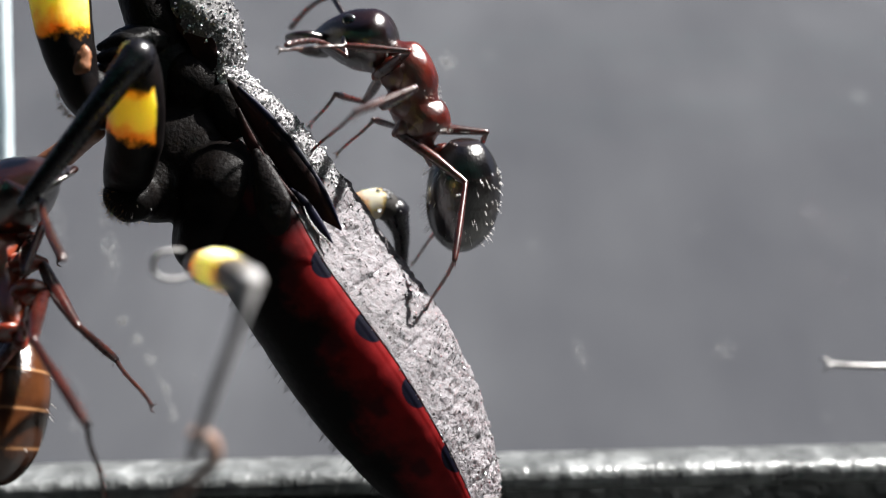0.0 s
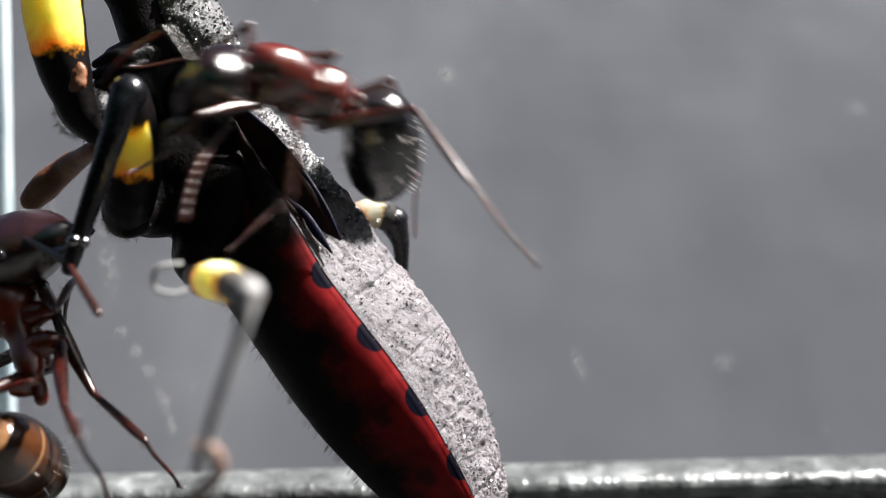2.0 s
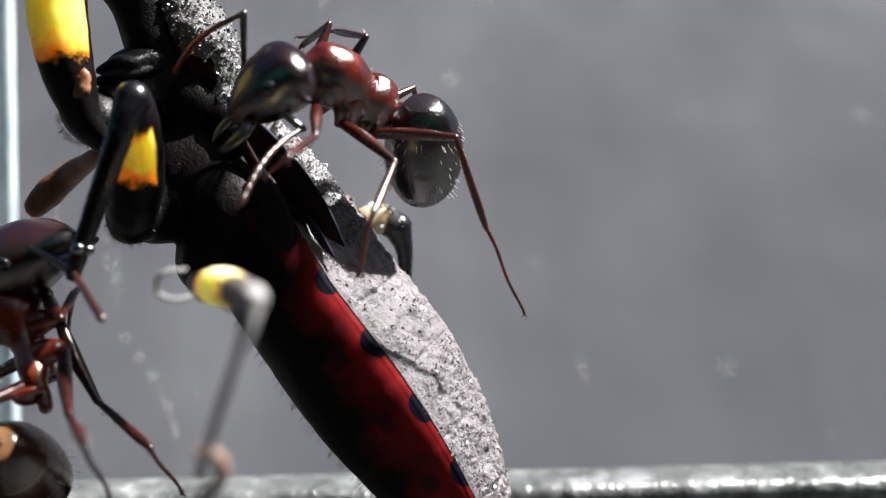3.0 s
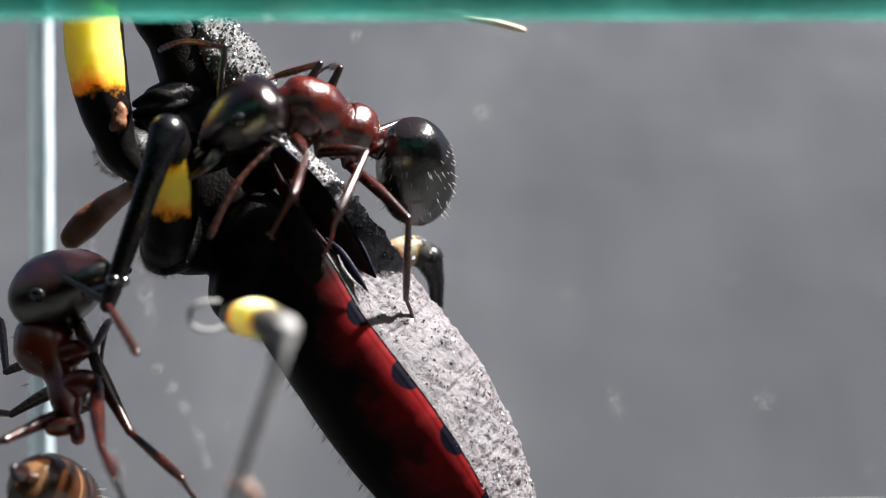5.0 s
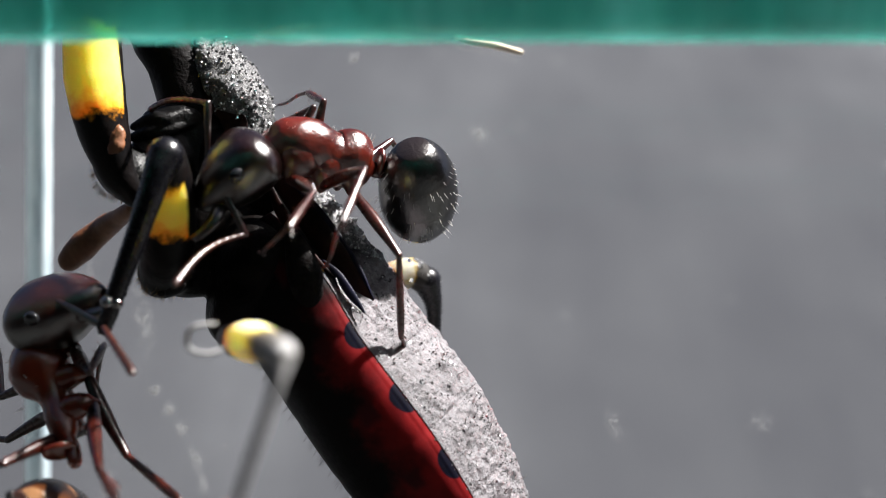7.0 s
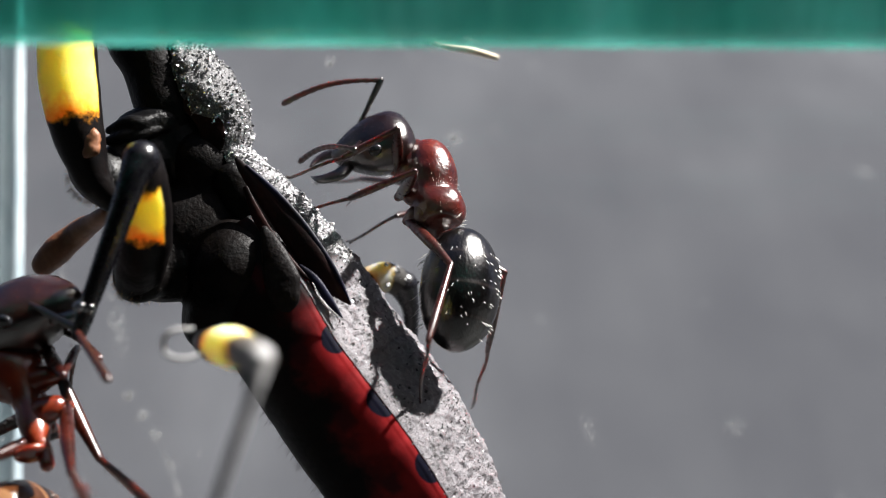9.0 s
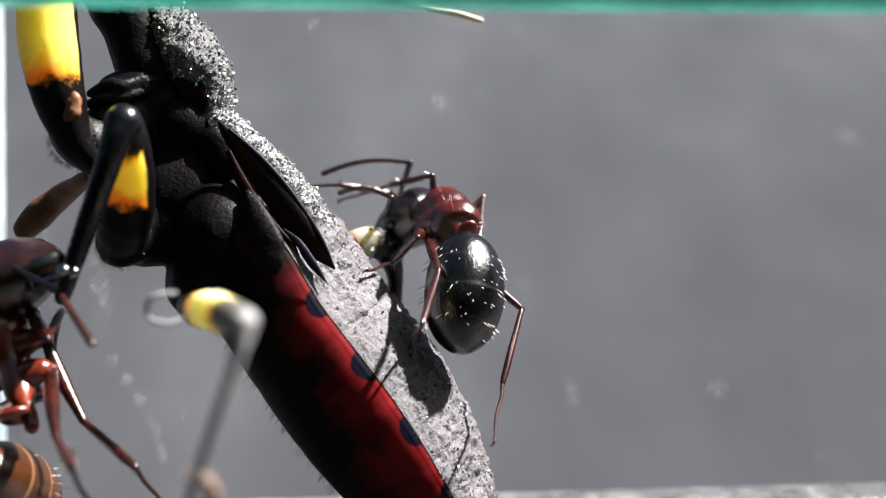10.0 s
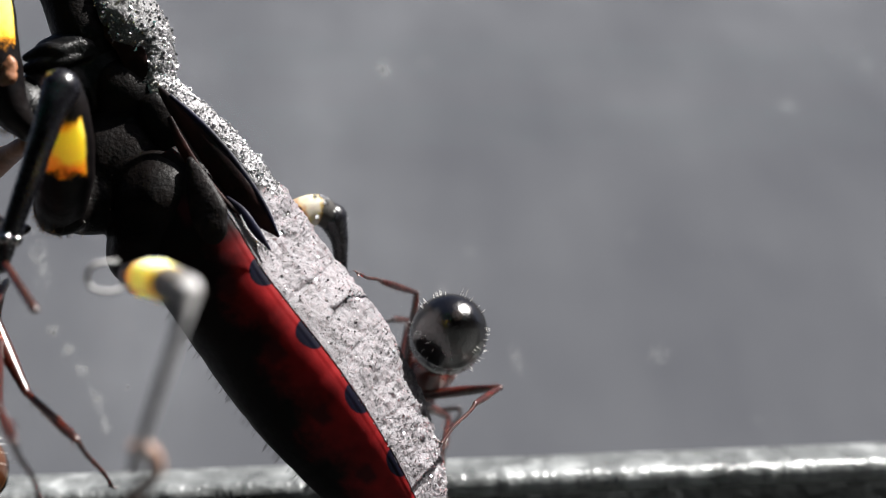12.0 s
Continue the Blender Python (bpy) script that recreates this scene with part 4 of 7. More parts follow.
# ---- the inner pane, its dust, and small things ----
def pane_material():
    g = Graph("clear_pane")
    g.set(color=(0.9, 0.95, 0.93), rough=0.05)
    clear = g.t.nodes.new("ShaderNodeBsdfTransparent")
    clear.inputs[0].default_value = (0.97, 0.98, 0.98, 1)
    gloss = g.t.nodes.new("ShaderNodeBsdfGlossy")
    gloss.inputs["Roughness"].default_value = 0.04
    mixer = g.t.nodes.new("ShaderNodeMixShader")
    mixer.inputs[0].default_value = 0.015
    g.t.links.new(clear.outputs[0], mixer.inputs[1])
    g.t.links.new(gloss.outputs[0], mixer.inputs[2])
    g.t.links.new(mixer.outputs[0], g.t.nodes["Material Output"].inputs[0])
    return g.m


def dust_material():
    g = Graph("pale_dust")
    g.set(color=(0.8, 0.81, 0.80), rough=0.6)
    clear = g.t.nodes.new("ShaderNodeBsdfTransparent")
    mixer = g.t.nodes.new("ShaderNodeMixShader")
    g.put(mixer.inputs[0], g.op("MULTIPLY", g.noise(900, 4), 0.15))
    g.t.links.new(clear.outputs[0], mixer.inputs[1])
    g.t.links.new(g.b.outputs[0], mixer.inputs[2])
    g.t.links.new(mixer.outputs[0], g.t.nodes["Material Output"].inputs[0])
    return g.m


pane = slab("window_pane", (-45, 5.1, 0.0), (55, 5.5, 60), pane_material(), 0.1, label="clear inner glass pane with dust specks", category="glass pane")
pane.visible_shadow = False
spread = random.Random(11)
spots = [((8.15, 5.06, 11.93), 0.022, 1, 0), ((9.62, 5.06, 17.99), 0.028, 1, 0), ((7.27, 5.06, 9.34), 0.022, 1, 0), ((-6.50, 5.06, 6.42), 0.07, 1.5, 0), ((-13.00, 5.06, 12.77), 0.04, 1, 0), ((-12.69, 5.06, 11.59), 0.04, 1, 0)]
for _ in range(46):
    spots.append(((spread.uniform(-14, 18), 5.06, spread.uniform(2, 22)), spread.choice((0.011, 0.015, 0.020, 0.026)), 1.2, spread.uniform(0, 90)))
# clouds of flakes: middle, spread across and along, lean, count
clouds = [((-8.62, 8.15), 0.16, 0.17, 0, 26), ((-8.18, 7.56), 0.16, 0.17, 0, 26), ((-7.78, 6.97), 0.18, 0.24, -20, 30), ((-7.40, 6.12), 0.17, 0.36, -15, 34), ((-7.15, 5.35), 0.14, 0.30, -10, 22), ((-8.95, 10.2), 0.24, 0.9, -12, 60),
          ((-10.6, 11.6), 0.30, 1.6, -14, 70), ((-11.2, 7.4), 0.25, 1.6, -8, 50), ((-9.9, 5.2), 0.30, 1.0, -8, 40), ((1.15, 15.85), 0.22, 0.30, -20, 40), ((-2.6, 18.2), 0.14, 0.22, 20, 20), ((5.2, 7.1), 0.22, 0.42, -15, 26), ((9.6, 7.2), 0.32, 0.32, 0, 30)]
for (x, z), a, b, lean, count in clouds:
    w = radians(lean)
    for _ in range(count * 3):
        p, q = spread.gauss(0, a * 0.6), spread.gauss(0, b * 0.6)
        spots.append(((x + p * math.cos(w) + q * math.sin(w), spread.uniform(5.03, 5.08), z + q * math.cos(w) - p * math.sin(w)), spread.uniform(0.012, 0.042), spread.uniform(0.8, 1.6), spread.uniform(0, 90)))
flakes = []
for (x, y, z), r, tall, turn in spots:
    flakes.append(blob((x, y, z), (r, 0.006, r * tall), (0, turn, 0), 5, 8, 0.4, 6))
specks = merge(*flakes)
dust = mesh_object("dust", specks, dust_material())
tagged(dust, "pale dust and dried drops on the pane", "dust", kind="stuff")

fibre = mesh_object("straw_fibre", tube([(0.10, 4.95, 18.99), (0.78, 4.95, 18.72), (1.63, 4.95, 18.56), (2.41, 4.95, 18.34)], [0.04, 0.09, 0.12, 0.08], 20, 8), straw_material())
tagged(fibre, "thin pale straw fibre stuck on the glass", "fibre")


def motions():
    walk(dark_ant["body"], [(0, mm(0.47, 2.00, 13.34, -31, -69, -158)), (0.5, mm(0.61, 2.00, 12.57, -75, -56, -105)), (1, mm(0.11, 1.60, 13.73, -31, -27, -124)), (1.5, mm(0.27, 1.40, 13.60, -30, -17, -109)), (1.9, mm(0.30, 1.40, 13.69, -30, -17, -109)), (2, mm(-1.64, -0.40, 14.38, -18, -17, -147)), (2.1, mm(-2.27, -0.40, 14.59, -20, -13, -140)), (2.3, mm(-0.42, -0.30, 14.28, -29, -23, -135)), (2.5, mm(-0.42, -0.30, 14.28, -29, -23, -135)), (4.5, mm(-2.08, -0.30, 14.47, -21, -21, -140)), (5.5, mm(-1.65, -0.30, 14.27, -20, -21, -145)), (6.5, mm(-1.64, -0.30, 14.32, -13, -9, -146)), (7, mm(-1.82, -0.30, 14.38, -12, -8, -149)), (8, mm(-0.40, -0.80, 13.59, 5, -40, 145)), (9, mm(0.60, 0.60, 12.89, 34, -58, 113)), (9.5, mm(1.28, 0.90, 12.37, 37, -42, 105)), (10, mm(1.55, 1.20, 11.88, 36, -16, 103)), (10.5, mm(2.11, 1.90, 11.20, 45, -3, 99)), (11, mm(2.72, 2.30, 8.79, 71, 36, 86)), (11.5, mm(2.59, 3.20, 8.18, 64, 25, 96)), (12, mm(2.54, 3.60, 7.05, 56, 17, 98))])
    walk(dark_ant["head"], [(0, mm(2.85, 0.00, -0.00, 5, 66, -15)), (0.5, mm(2.85, 0.00, -0.00, -62, 78, -107)), (1, mm(2.85, -0.00, 0.00, -6, 53, -45)), (1.5, mm(2.85, 0.00, 0.00, -28, 41, -97)), (1.9, mm(2.85, -0.00, -0.00, -28, 41, -97)), (2, mm(2.85, 0.00, -0.00, -25, 54, -64)), (2.1, mm(2.85, -0.00, 0.00, -23, 59, -63)), (2.3, mm(2.85, 0.00, -0.00, 4, 72, -11)), (2.5, mm(2.85, -0.00, 0.00, 4, 72, -11)), (4.5, mm(2.85, 0.00, -0.00, -24, 65, -43)), (5.5, mm(2.85, 0.00, -0.00, 2, 58, -0)), (6.5, mm(2.85, -0.00, 0.00, -16, 54, -31)), (7, mm(2.85, -0.00, 0.00, -11, 55, -11)), (7.33, mm(2.85, -0.00, 0.00, 6, 54, 30)), (7.67, mm(2.85, -0.00, 0.00, 18, 47, 65)), (8, mm(2.85, -0.00, 0.00, 21, 38, 94)), (9, mm(3.09, 0.21, -0.10, 35, 59, 93)), (9.5, mm(3.00, 0.23, -0.09, 37, 67, 123)), (10, mm(2.85, 0.00, 0.00, -44, 60, 28)), (10.5, mm(2.85, 0.00, 0.00, -35, 32, 10)), (11, mm(2.85, 0.00, 0.00, 8, 20, -27)), (11.5, mm(2.85, 0.00, 0.00, 22, 21, -18)), (12, mm(2.85, -0.00, 0.00, 23, 22, -7))])
    walk(dark_ant["gaster"], [(0, mm(-0.28, 0.14, 1.04, 32, 23, -172)), (0.5, mm(0.11, 0.44, 0.80, 33, 7, -178)), (1, mm(-0.12, 0.66, 0.66, -122, 142, -3)), (1.5, mm(-0.03, 0.73, 0.66, -107, 138, -12)), (1.9, mm(-0.02, 0.73, 0.66, -106, 138, -12)), (2, mm(-0.66, 0.18, 0.69, -107, 127, 23)), (2.1, mm(-0.97, 0.52, 0.71, -107, 125, 15)), (2.3, mm(-0.41, 0.32, 0.76, -115, 136, 9)), (2.5, mm(-0.41, 0.32, 0.79, -115, 136, 9)), (4.5, mm(-0.51, 0.49, 1.04, -97, 138, 22)), (5.5, mm(-0.49, 0.48, 0.80, -95, 139, 29)), (6.5, mm(-0.62, 0.62, 0.68, -77, 134, 39)), (7, mm(-0.76, 0.67, 0.75, -74, 135, 44)), (8, mm(-0.50, -0.00, 0.00, -20, 7, 149)), (9, mm(-0.16, -0.32, 0.50, 2, 21, -180)), (9.5, mm(-0.26, -0.22, 0.47, 0, 31, -168)), (10, mm(-0.35, -0.08, 0.11, 12, 48, -151)), (10.5, mm(-0.17, -0.20, -0.21, 2, 38, -173)), (11, mm(-0.50, -0.00, -0.00, 31, 15, -172)), (11.5, mm(-0.33, 0.02, 0.13, 27, 7, 172)), (12, mm(-0.38, 0.27, 0.31, 32, -3, 170))])
    walk(dark_ant["femur_L1"], [(0, mm(2.15, 0.42, -0.62, 0, -42, 75)), (0.5, mm(2.15, 0.42, -0.62, 16, 0, 35)), (1, mm(2.15, 0.42, -0.62, 15, -2, 45)), (1.5, mm(2.15, 0.42, -0.62, 11, 21, 15)), (1.9, mm(2.15, 0.42, -0.62, 11, 21, 15)), (2.3, mm(2.15, 0.42, -0.62, 28, 16, 66)), (2.5, mm(2.15, 0.42, -0.62, 28, 16, 66)), (4.5, mm(2.15, 0.42, -0.62, 30, 2, 79)), (5.5, mm(2.15, 0.42, -0.62, 30, 5, 77)), (6.5, mm(2.15, 0.42, -0.62, 29, 13, 71)), (7, mm(2.15, 0.42, -0.62, 31, 2, 85)), (9, mm(2.15, 0.42, -0.62, 29, -39, 89)), (9.5, mm(2.15, 0.42, -0.62, 8, -23, 129)), (9.67, mm(2.15, 0.42, -0.62, 25, -26, 90)), (9.83, mm(2.15, 0.42, -0.62, 40, -19, 51)), (10, mm(2.15, 0.42, -0.62, 48, -5, 17)), (10.5, mm(2.15, 0.42, -0.62, 30, -42, 58)), (11, mm(2.15, 0.42, -0.62, 51, -61, 31)), (11.5, mm(2.15, 0.42, -0.62, 38, -31, 49)), (12, mm(2.15, 0.42, -0.62, 53, -24, 17))])
    walk(dark_ant["tibia_L1"], [(0, mm(1.85, 0.00, -0.00, -101, 66, -132)), (0.5, mm(1.85, 0.00, 0.00, -130, 44, -167)), (1, mm(1.85, 0.00, -0.00, -124, 23, -157)), (1.5, mm(1.85, 0.00, -0.00, -119, 34, -146)), (1.9, mm(1.85, 0.00, -0.00, -119, 34, -146)), (2.03, mm(1.85, -0.00, -0.00, -89, 35, -96)), (2.17, mm(1.85, -0.00, -0.00, -69, 18, -54)), (2.3, mm(1.85, -0.00, 0.00, -66, -6, -21)), (2.5, mm(1.85, -0.00, 0.00, -66, -6, -21)), (4.5, mm(1.85, -0.00, -0.00, -65, 20, -18)), (5.5, mm(1.85, 0.00, -0.00, -67, 17, -23)), (6.5, mm(1.85, -0.00, 0.00, -66, 2, -17)), (7, mm(1.85, -0.00, -0.00, -67, 7, -39)), (7.67, mm(1.85, -0.00, -0.00, -74, 32, -58)), (8.33, mm(1.85, -0.00, -0.00, -95, 52, -89)), (9, mm(1.85, -0.00, -0.00, -139, 56, -142)), (9.5, mm(1.85, -0.00, 0.00, -104, 58, -100)), (10, mm(1.85, 0.00, -0.00, 75, 73, 78)), (10.5, mm(1.85, -0.00, 0.00, -88, 44, -86)), (10.67, mm(1.85, -0.00, -0.00, -88, 9, -87)), (10.83, mm(1.85, -0.00, -0.00, -88, -26, -87)), (11, mm(1.85, -0.00, -0.00, -88, -62, -87)), (11.17, mm(1.85, 0.00, -0.00, -39, -44, -146)), (11.33, mm(1.85, 0.00, 0.00, -27, -12, -171)), (11.5, mm(1.85, 0.00, 0.00, -29, 22, 170)), (12, mm(1.85, 0.00, -0.00, -28, 14, 172))])
    walk(dark_ant["tarsus_L1"], [(0, mm(1.41, -0.48, -1.46, -107, 85, -113)), (0.5, mm(0.72, -0.25, -1.11, -4, 43, -8)), (1, mm(0.50, -0.58, -0.64, -7, 13, -13)), (1.5, mm(0.76, -0.75, -0.90, -6, -9, 1)), (1.9, mm(0.76, -0.75, -0.90, -6, -9, 1)), (2.03, mm(1.62, -0.69, -0.55, -12, 33, -25)), (2.17, mm(2.48, -0.63, -0.20, -63, 61, -89)), (2.3, mm(3.34, -0.57, 0.15, -120, 37, -160)), (2.5, mm(3.34, -0.57, 0.15, -120, 37, -160)), (4.5, mm(3.28, -0.46, -0.56, -121, 47, -161)), (5.5, mm(3.26, -0.60, -0.46, -124, 39, -165)), (6.5, mm(3.38, -0.47, -0.05, -116, 28, -151)), (7, mm(3.08, -1.00, -0.18, -121, 27, -162)), (9, mm(1.15, -0.54, -1.33, -105, 40, -134)), (9.5, mm(1.70, -0.85, -1.35, -113, 34, -146)), (9.67, mm(1.78, -0.41, -1.41, -90, 53, -114)), (9.83, mm(1.86, 0.02, -1.47, -47, 55, -62)), (10, mm(1.94, 0.45, -1.53, -18, 39, -24)), (10.5, mm(1.92, -1.14, -1.12, -70, 64, -86)), (10.67, mm(1.91, -1.01, -0.28, -37, 36, -45)), (10.83, mm(1.90, -0.88, 0.57, -32, 1, -28)), (11, mm(1.89, -0.75, 1.41, -36, -34, -12)), (11.5, mm(0.39, 0.25, -0.60, -28, 3, -42)), (12, mm(0.31, 0.21, -0.39, -27, 4, -28))])
    walk(dark_ant["femur_L2"], [(0, mm(1.35, 0.45, -0.68, 0, -36, 81)), (0.5, mm(1.35, 0.45, -0.68, -4, -33, 88)), (1, mm(1.35, 0.45, -0.68, -6, -6, 94)), (1.5, mm(1.35, 0.45, -0.68, -4, 2, 66)), (1.9, mm(1.35, 0.45, -0.68, -4, 2, 66)), (2.3, mm(1.35, 0.45, -0.68, -3, 1, 106)), (2.5, mm(1.35, 0.45, -0.68, -3, 1, 106)), (4.5, mm(1.35, 0.45, -0.68, -1, -18, 92)), (5.5, mm(1.35, 0.45, -0.68, -1, -18, 91)), (6.5, mm(1.35, 0.45, -0.68, 0, -15, 86)), (7, mm(1.35, 0.45, -0.68, -2, -21, 93)), (9, mm(1.35, 0.45, -0.68, -13, -43, 114)), (9.5, mm(1.35, 0.45, -0.68, -34, -11, 157)), (10, mm(1.35, 0.45, -0.68, -34, -1, 161)), (10.5, mm(1.35, 0.45, -0.68, -26, -58, 147)), (11, mm(1.35, 0.45, -0.68, -16, -41, 134)), (11.5, mm(1.35, 0.45, -0.68, -13, -48, 130)), (12, mm(1.35, 0.45, -0.68, 38, -47, 63))])
    walk(dark_ant["tibia_L2"], [(0, mm(2.05, -0.00, -0.00, 45, 81, 53)), (0.5, mm(2.05, -0.00, -0.00, 89, 32, 100)), (1, mm(2.05, -0.00, -0.00, 99, 42, 117)), (1.5, mm(2.05, -0.00, -0.00, 107, 45, 128)), (1.9, mm(2.05, -0.00, -0.00, 107, 45, 128)), (2.03, mm(2.05, -0.00, -0.00, 90, 78, 110)), (2.17, mm(2.05, -0.00, -0.00, -56, 66, -37)), (2.3, mm(2.05, -0.00, -0.00, -62, 33, -44)), (2.5, mm(2.05, 0.00, -0.00, -62, 33, -44)), (4.5, mm(2.05, -0.00, -0.00, -55, 60, -36)), (5.5, mm(2.05, -0.00, -0.00, -58, 61, -39)), (5.83, mm(2.05, -0.00, -0.00, -137, 80, -121)), (6.17, mm(2.05, -0.00, -0.00, 161, 58, 175)), (6.5, mm(2.05, -0.00, -0.00, 154, 30, 165)), (6.67, mm(2.05, -0.00, -0.00, 167, 58, -177)), (6.83, mm(2.05, -0.00, -0.00, -129, 73, -108)), (7, mm(2.05, -0.00, -0.00, -75, 54, -50)), (9, mm(2.05, 0.00, 0.00, 159, 52, 175)), (9.5, mm(2.05, -0.00, -0.00, 153, 25, 165)), (10, mm(2.05, -0.00, -0.00, 150, 29, 160)), (10.5, mm(2.05, -0.00, 0.00, 164, 40, -177)), (11, mm(2.05, -0.00, -0.00, -14, 65, 5)), (11.5, mm(2.05, -0.00, -0.00, -74, 56, -62)), (11.67, mm(2.05, -0.00, -0.00, -118, 83, -108)), (11.83, mm(2.05, -0.00, -0.00, 130, 64, 139)), (12, mm(2.05, -0.00, 0.00, 123, 35, 130))])
    walk(dark_ant["tarsus_L2"], [(0, mm(2.22, 0.23, -1.88, 13, 19, 166)), (0.17, mm(2.07, 0.68, -1.58, 27, 53, -171)), (0.33, mm(1.92, 1.14, -1.29, 97, 68, -94)), (0.5, mm(1.76, 1.59, -1.00, 142, 41, -42)), (1, mm(1.41, 1.27, -1.26, 136, 39, -51)), (1.5, mm(1.22, 1.05, -1.35, 136, 31, -50)), (1.9, mm(1.22, 1.05, -1.35, 136, 31, -50)), (2.03, mm(1.88, 0.33, -1.24, 152, 59, -28)), (2.17, mm(2.54, -0.40, -1.13, -137, 71, 47)), (2.3, mm(3.20, -1.12, -1.02, -93, 49, 97)), (2.5, mm(3.20, -1.12, -1.02, -93, 49, 97)), (4.5, mm(2.83, -0.56, -1.64, -64, 27, 142)), (5.5, mm(2.76, -0.57, -1.67, -60, 17, 153)), (5.83, mm(2.00, -0.24, -1.43, -50, 56, 168)), (6.17, mm(1.23, 0.09, -1.20, 54, 75, -83)), (6.5, mm(0.46, 0.42, -0.96, 91, 38, -41)), (6.67, mm(1.23, -0.00, -1.15, 49, 69, -91)), (6.83, mm(2.00, -0.43, -1.35, -30, 53, -177)), (7, mm(2.77, -0.85, -1.54, -43, 17, 161)), (9, mm(0.89, 0.11, -1.50, -30, 40, -171)), (9.17, mm(0.72, 0.22, -1.27, 7, 67, -128)), (9.33, mm(0.55, 0.33, -1.04, 82, 58, -46)), (9.5, mm(0.38, 0.44, -0.80, 100, 26, -20)), (10, mm(0.50, 0.57, -0.93, 106, 16, -5)), (10.17, mm(0.53, 0.35, -1.03, 86, 33, -50)), (10.33, mm(0.56, 0.14, -1.13, 58, 31, -102)), (10.5, mm(0.60, -0.08, -1.22, 42, 11, -144)), (11, mm(2.86, 0.07, -1.72, -59, 83, 110)), (11.5, mm(2.55, -0.94, -1.57, -25, 66, 144)), (11.67, mm(2.04, -0.23, -1.41, 79, 67, -107)), (11.83, mm(1.54, 0.47, -1.25, 101, 32, -79)), (12, mm(1.04, 1.18, -1.09, 103, -5, -69))])
    walk(dark_ant["femur_L3"], [(0, mm(0.55, 0.42, -0.62, 0, -37, 155)), (0.5, mm(0.55, 0.42, -0.62, 22, -50, 124)), (1, mm(0.55, 0.42, -0.62, -36, -63, -169)), (1.5, mm(0.55, 0.42, -0.62, 2, -34, 143)), (1.9, mm(0.55, 0.42, -0.62, 2, -34, 143)), (2.3, mm(0.55, 0.42, -0.62, 16, -37, 119)), (2.5, mm(0.55, 0.42, -0.62, 16, -37, 119)), (4.5, mm(0.55, 0.42, -0.62, 17, 5, 115)), (5.5, mm(0.55, 0.42, -0.62, 17, 11, 112)), (6.5, mm(0.55, 0.42, -0.62, 13, 26, 102)), (7, mm(0.55, 0.42, -0.62, 16, 28, 107)), (9, mm(0.55, 0.42, -0.62, 16, -28, 169)), (9.5, mm(0.55, 0.42, -0.62, 19, -23, 162)), (10, mm(0.55, 0.42, -0.62, 17, 7, 176)), (10.5, mm(0.55, 0.42, -0.62, 15, 5, 159)), (11, mm(0.55, 0.42, -0.62, 17, -11, 125)), (11.5, mm(0.55, 0.42, -0.62, 20, -21, 113)), (12, mm(0.55, 0.42, -0.62, 22, -41, 110))])
    walk(dark_ant["tibia_L3"], [(0, mm(2.40, 0.00, 0.00, -22, 49, -36)), (0.5, mm(2.40, -0.00, 0.00, 30, 63, 25)), (1, mm(2.40, 0.00, 0.00, -65, 60, -77)), (1.5, mm(2.40, -0.00, -0.00, -45, 43, -52)), (1.9, mm(2.40, -0.00, 0.00, -45, 43, -52)), (2.3, mm(2.40, -0.00, -0.00, 39, 70, 41)), (2.5, mm(2.40, -0.00, 0.00, 39, 70, 40)), (4.5, mm(2.40, -0.00, -0.00, 65, 67, 68)), (5.5, mm(2.40, -0.00, 0.00, 62, 66, 65)), (6.5, mm(2.40, -0.00, 0.00, 38, 69, 40)), (7, mm(2.40, -0.00, 0.00, 37, 70, 38)), (9, mm(2.40, -0.00, 0.00, -21, 34, -29)), (9.5, mm(2.40, -0.00, 0.00, -16, 40, -21)), (10, mm(2.40, -0.00, -0.00, -11, 14, -11)), (10.5, mm(2.40, -0.00, 0.00, -7, 19, 4)), (11, mm(2.40, -0.00, 0.00, 32, 68, 53)), (11.5, mm(2.40, -0.00, 0.00, 27, 62, 49)), (12, mm(2.40, -0.00, 0.00, 51, 69, 74))])
    walk(dark_ant["tarsus_L3"], [(0, mm(3.67, -0.92, -1.82, 52, 49, 97)), (0.5, mm(3.38, 0.46, -2.14, 47, 58, 91)), (1, mm(2.66, -1.17, -2.08, -48, 68, -10)), (1.5, mm(3.48, -1.38, -1.64, -63, 56, -27)), (1.9, mm(3.48, -1.39, -1.64, -63, 56, -27)), (2.3, mm(3.03, 0.54, -2.25, -1, 65, 43)), (2.5, mm(3.03, 0.54, -2.25, -1, 65, 43)), (4.5, mm(2.75, 0.88, -2.21, 31, 48, 80)), (5.5, mm(2.80, 0.88, -2.20, 21, 53, 67)), (6.5, mm(3.06, 0.55, -2.24, 42, 58, 92)), (7, mm(3.06, 0.52, -2.25, 48, 62, 99)), (9, mm(4.14, -0.96, -1.35, 63, 53, 117)), (9.5, mm(4.11, -0.65, -1.56, 91, 26, 159)), (10, mm(4.69, -0.46, -0.57, 95, 35, 166)), (10.5, mm(4.67, 0.16, -0.77, 108, 11, -162)), (10.67, mm(4.09, 0.35, -1.25, 99, 34, 174)), (10.83, mm(3.51, 0.53, -1.74, 73, 50, 137)), (11, mm(2.93, 0.71, -2.23, 36, 48, 88)), (11.5, mm(3.15, 0.86, -2.11, 30, 64, 82)), (12, mm(2.63, 0.83, -2.24, 33, 57, 84))])
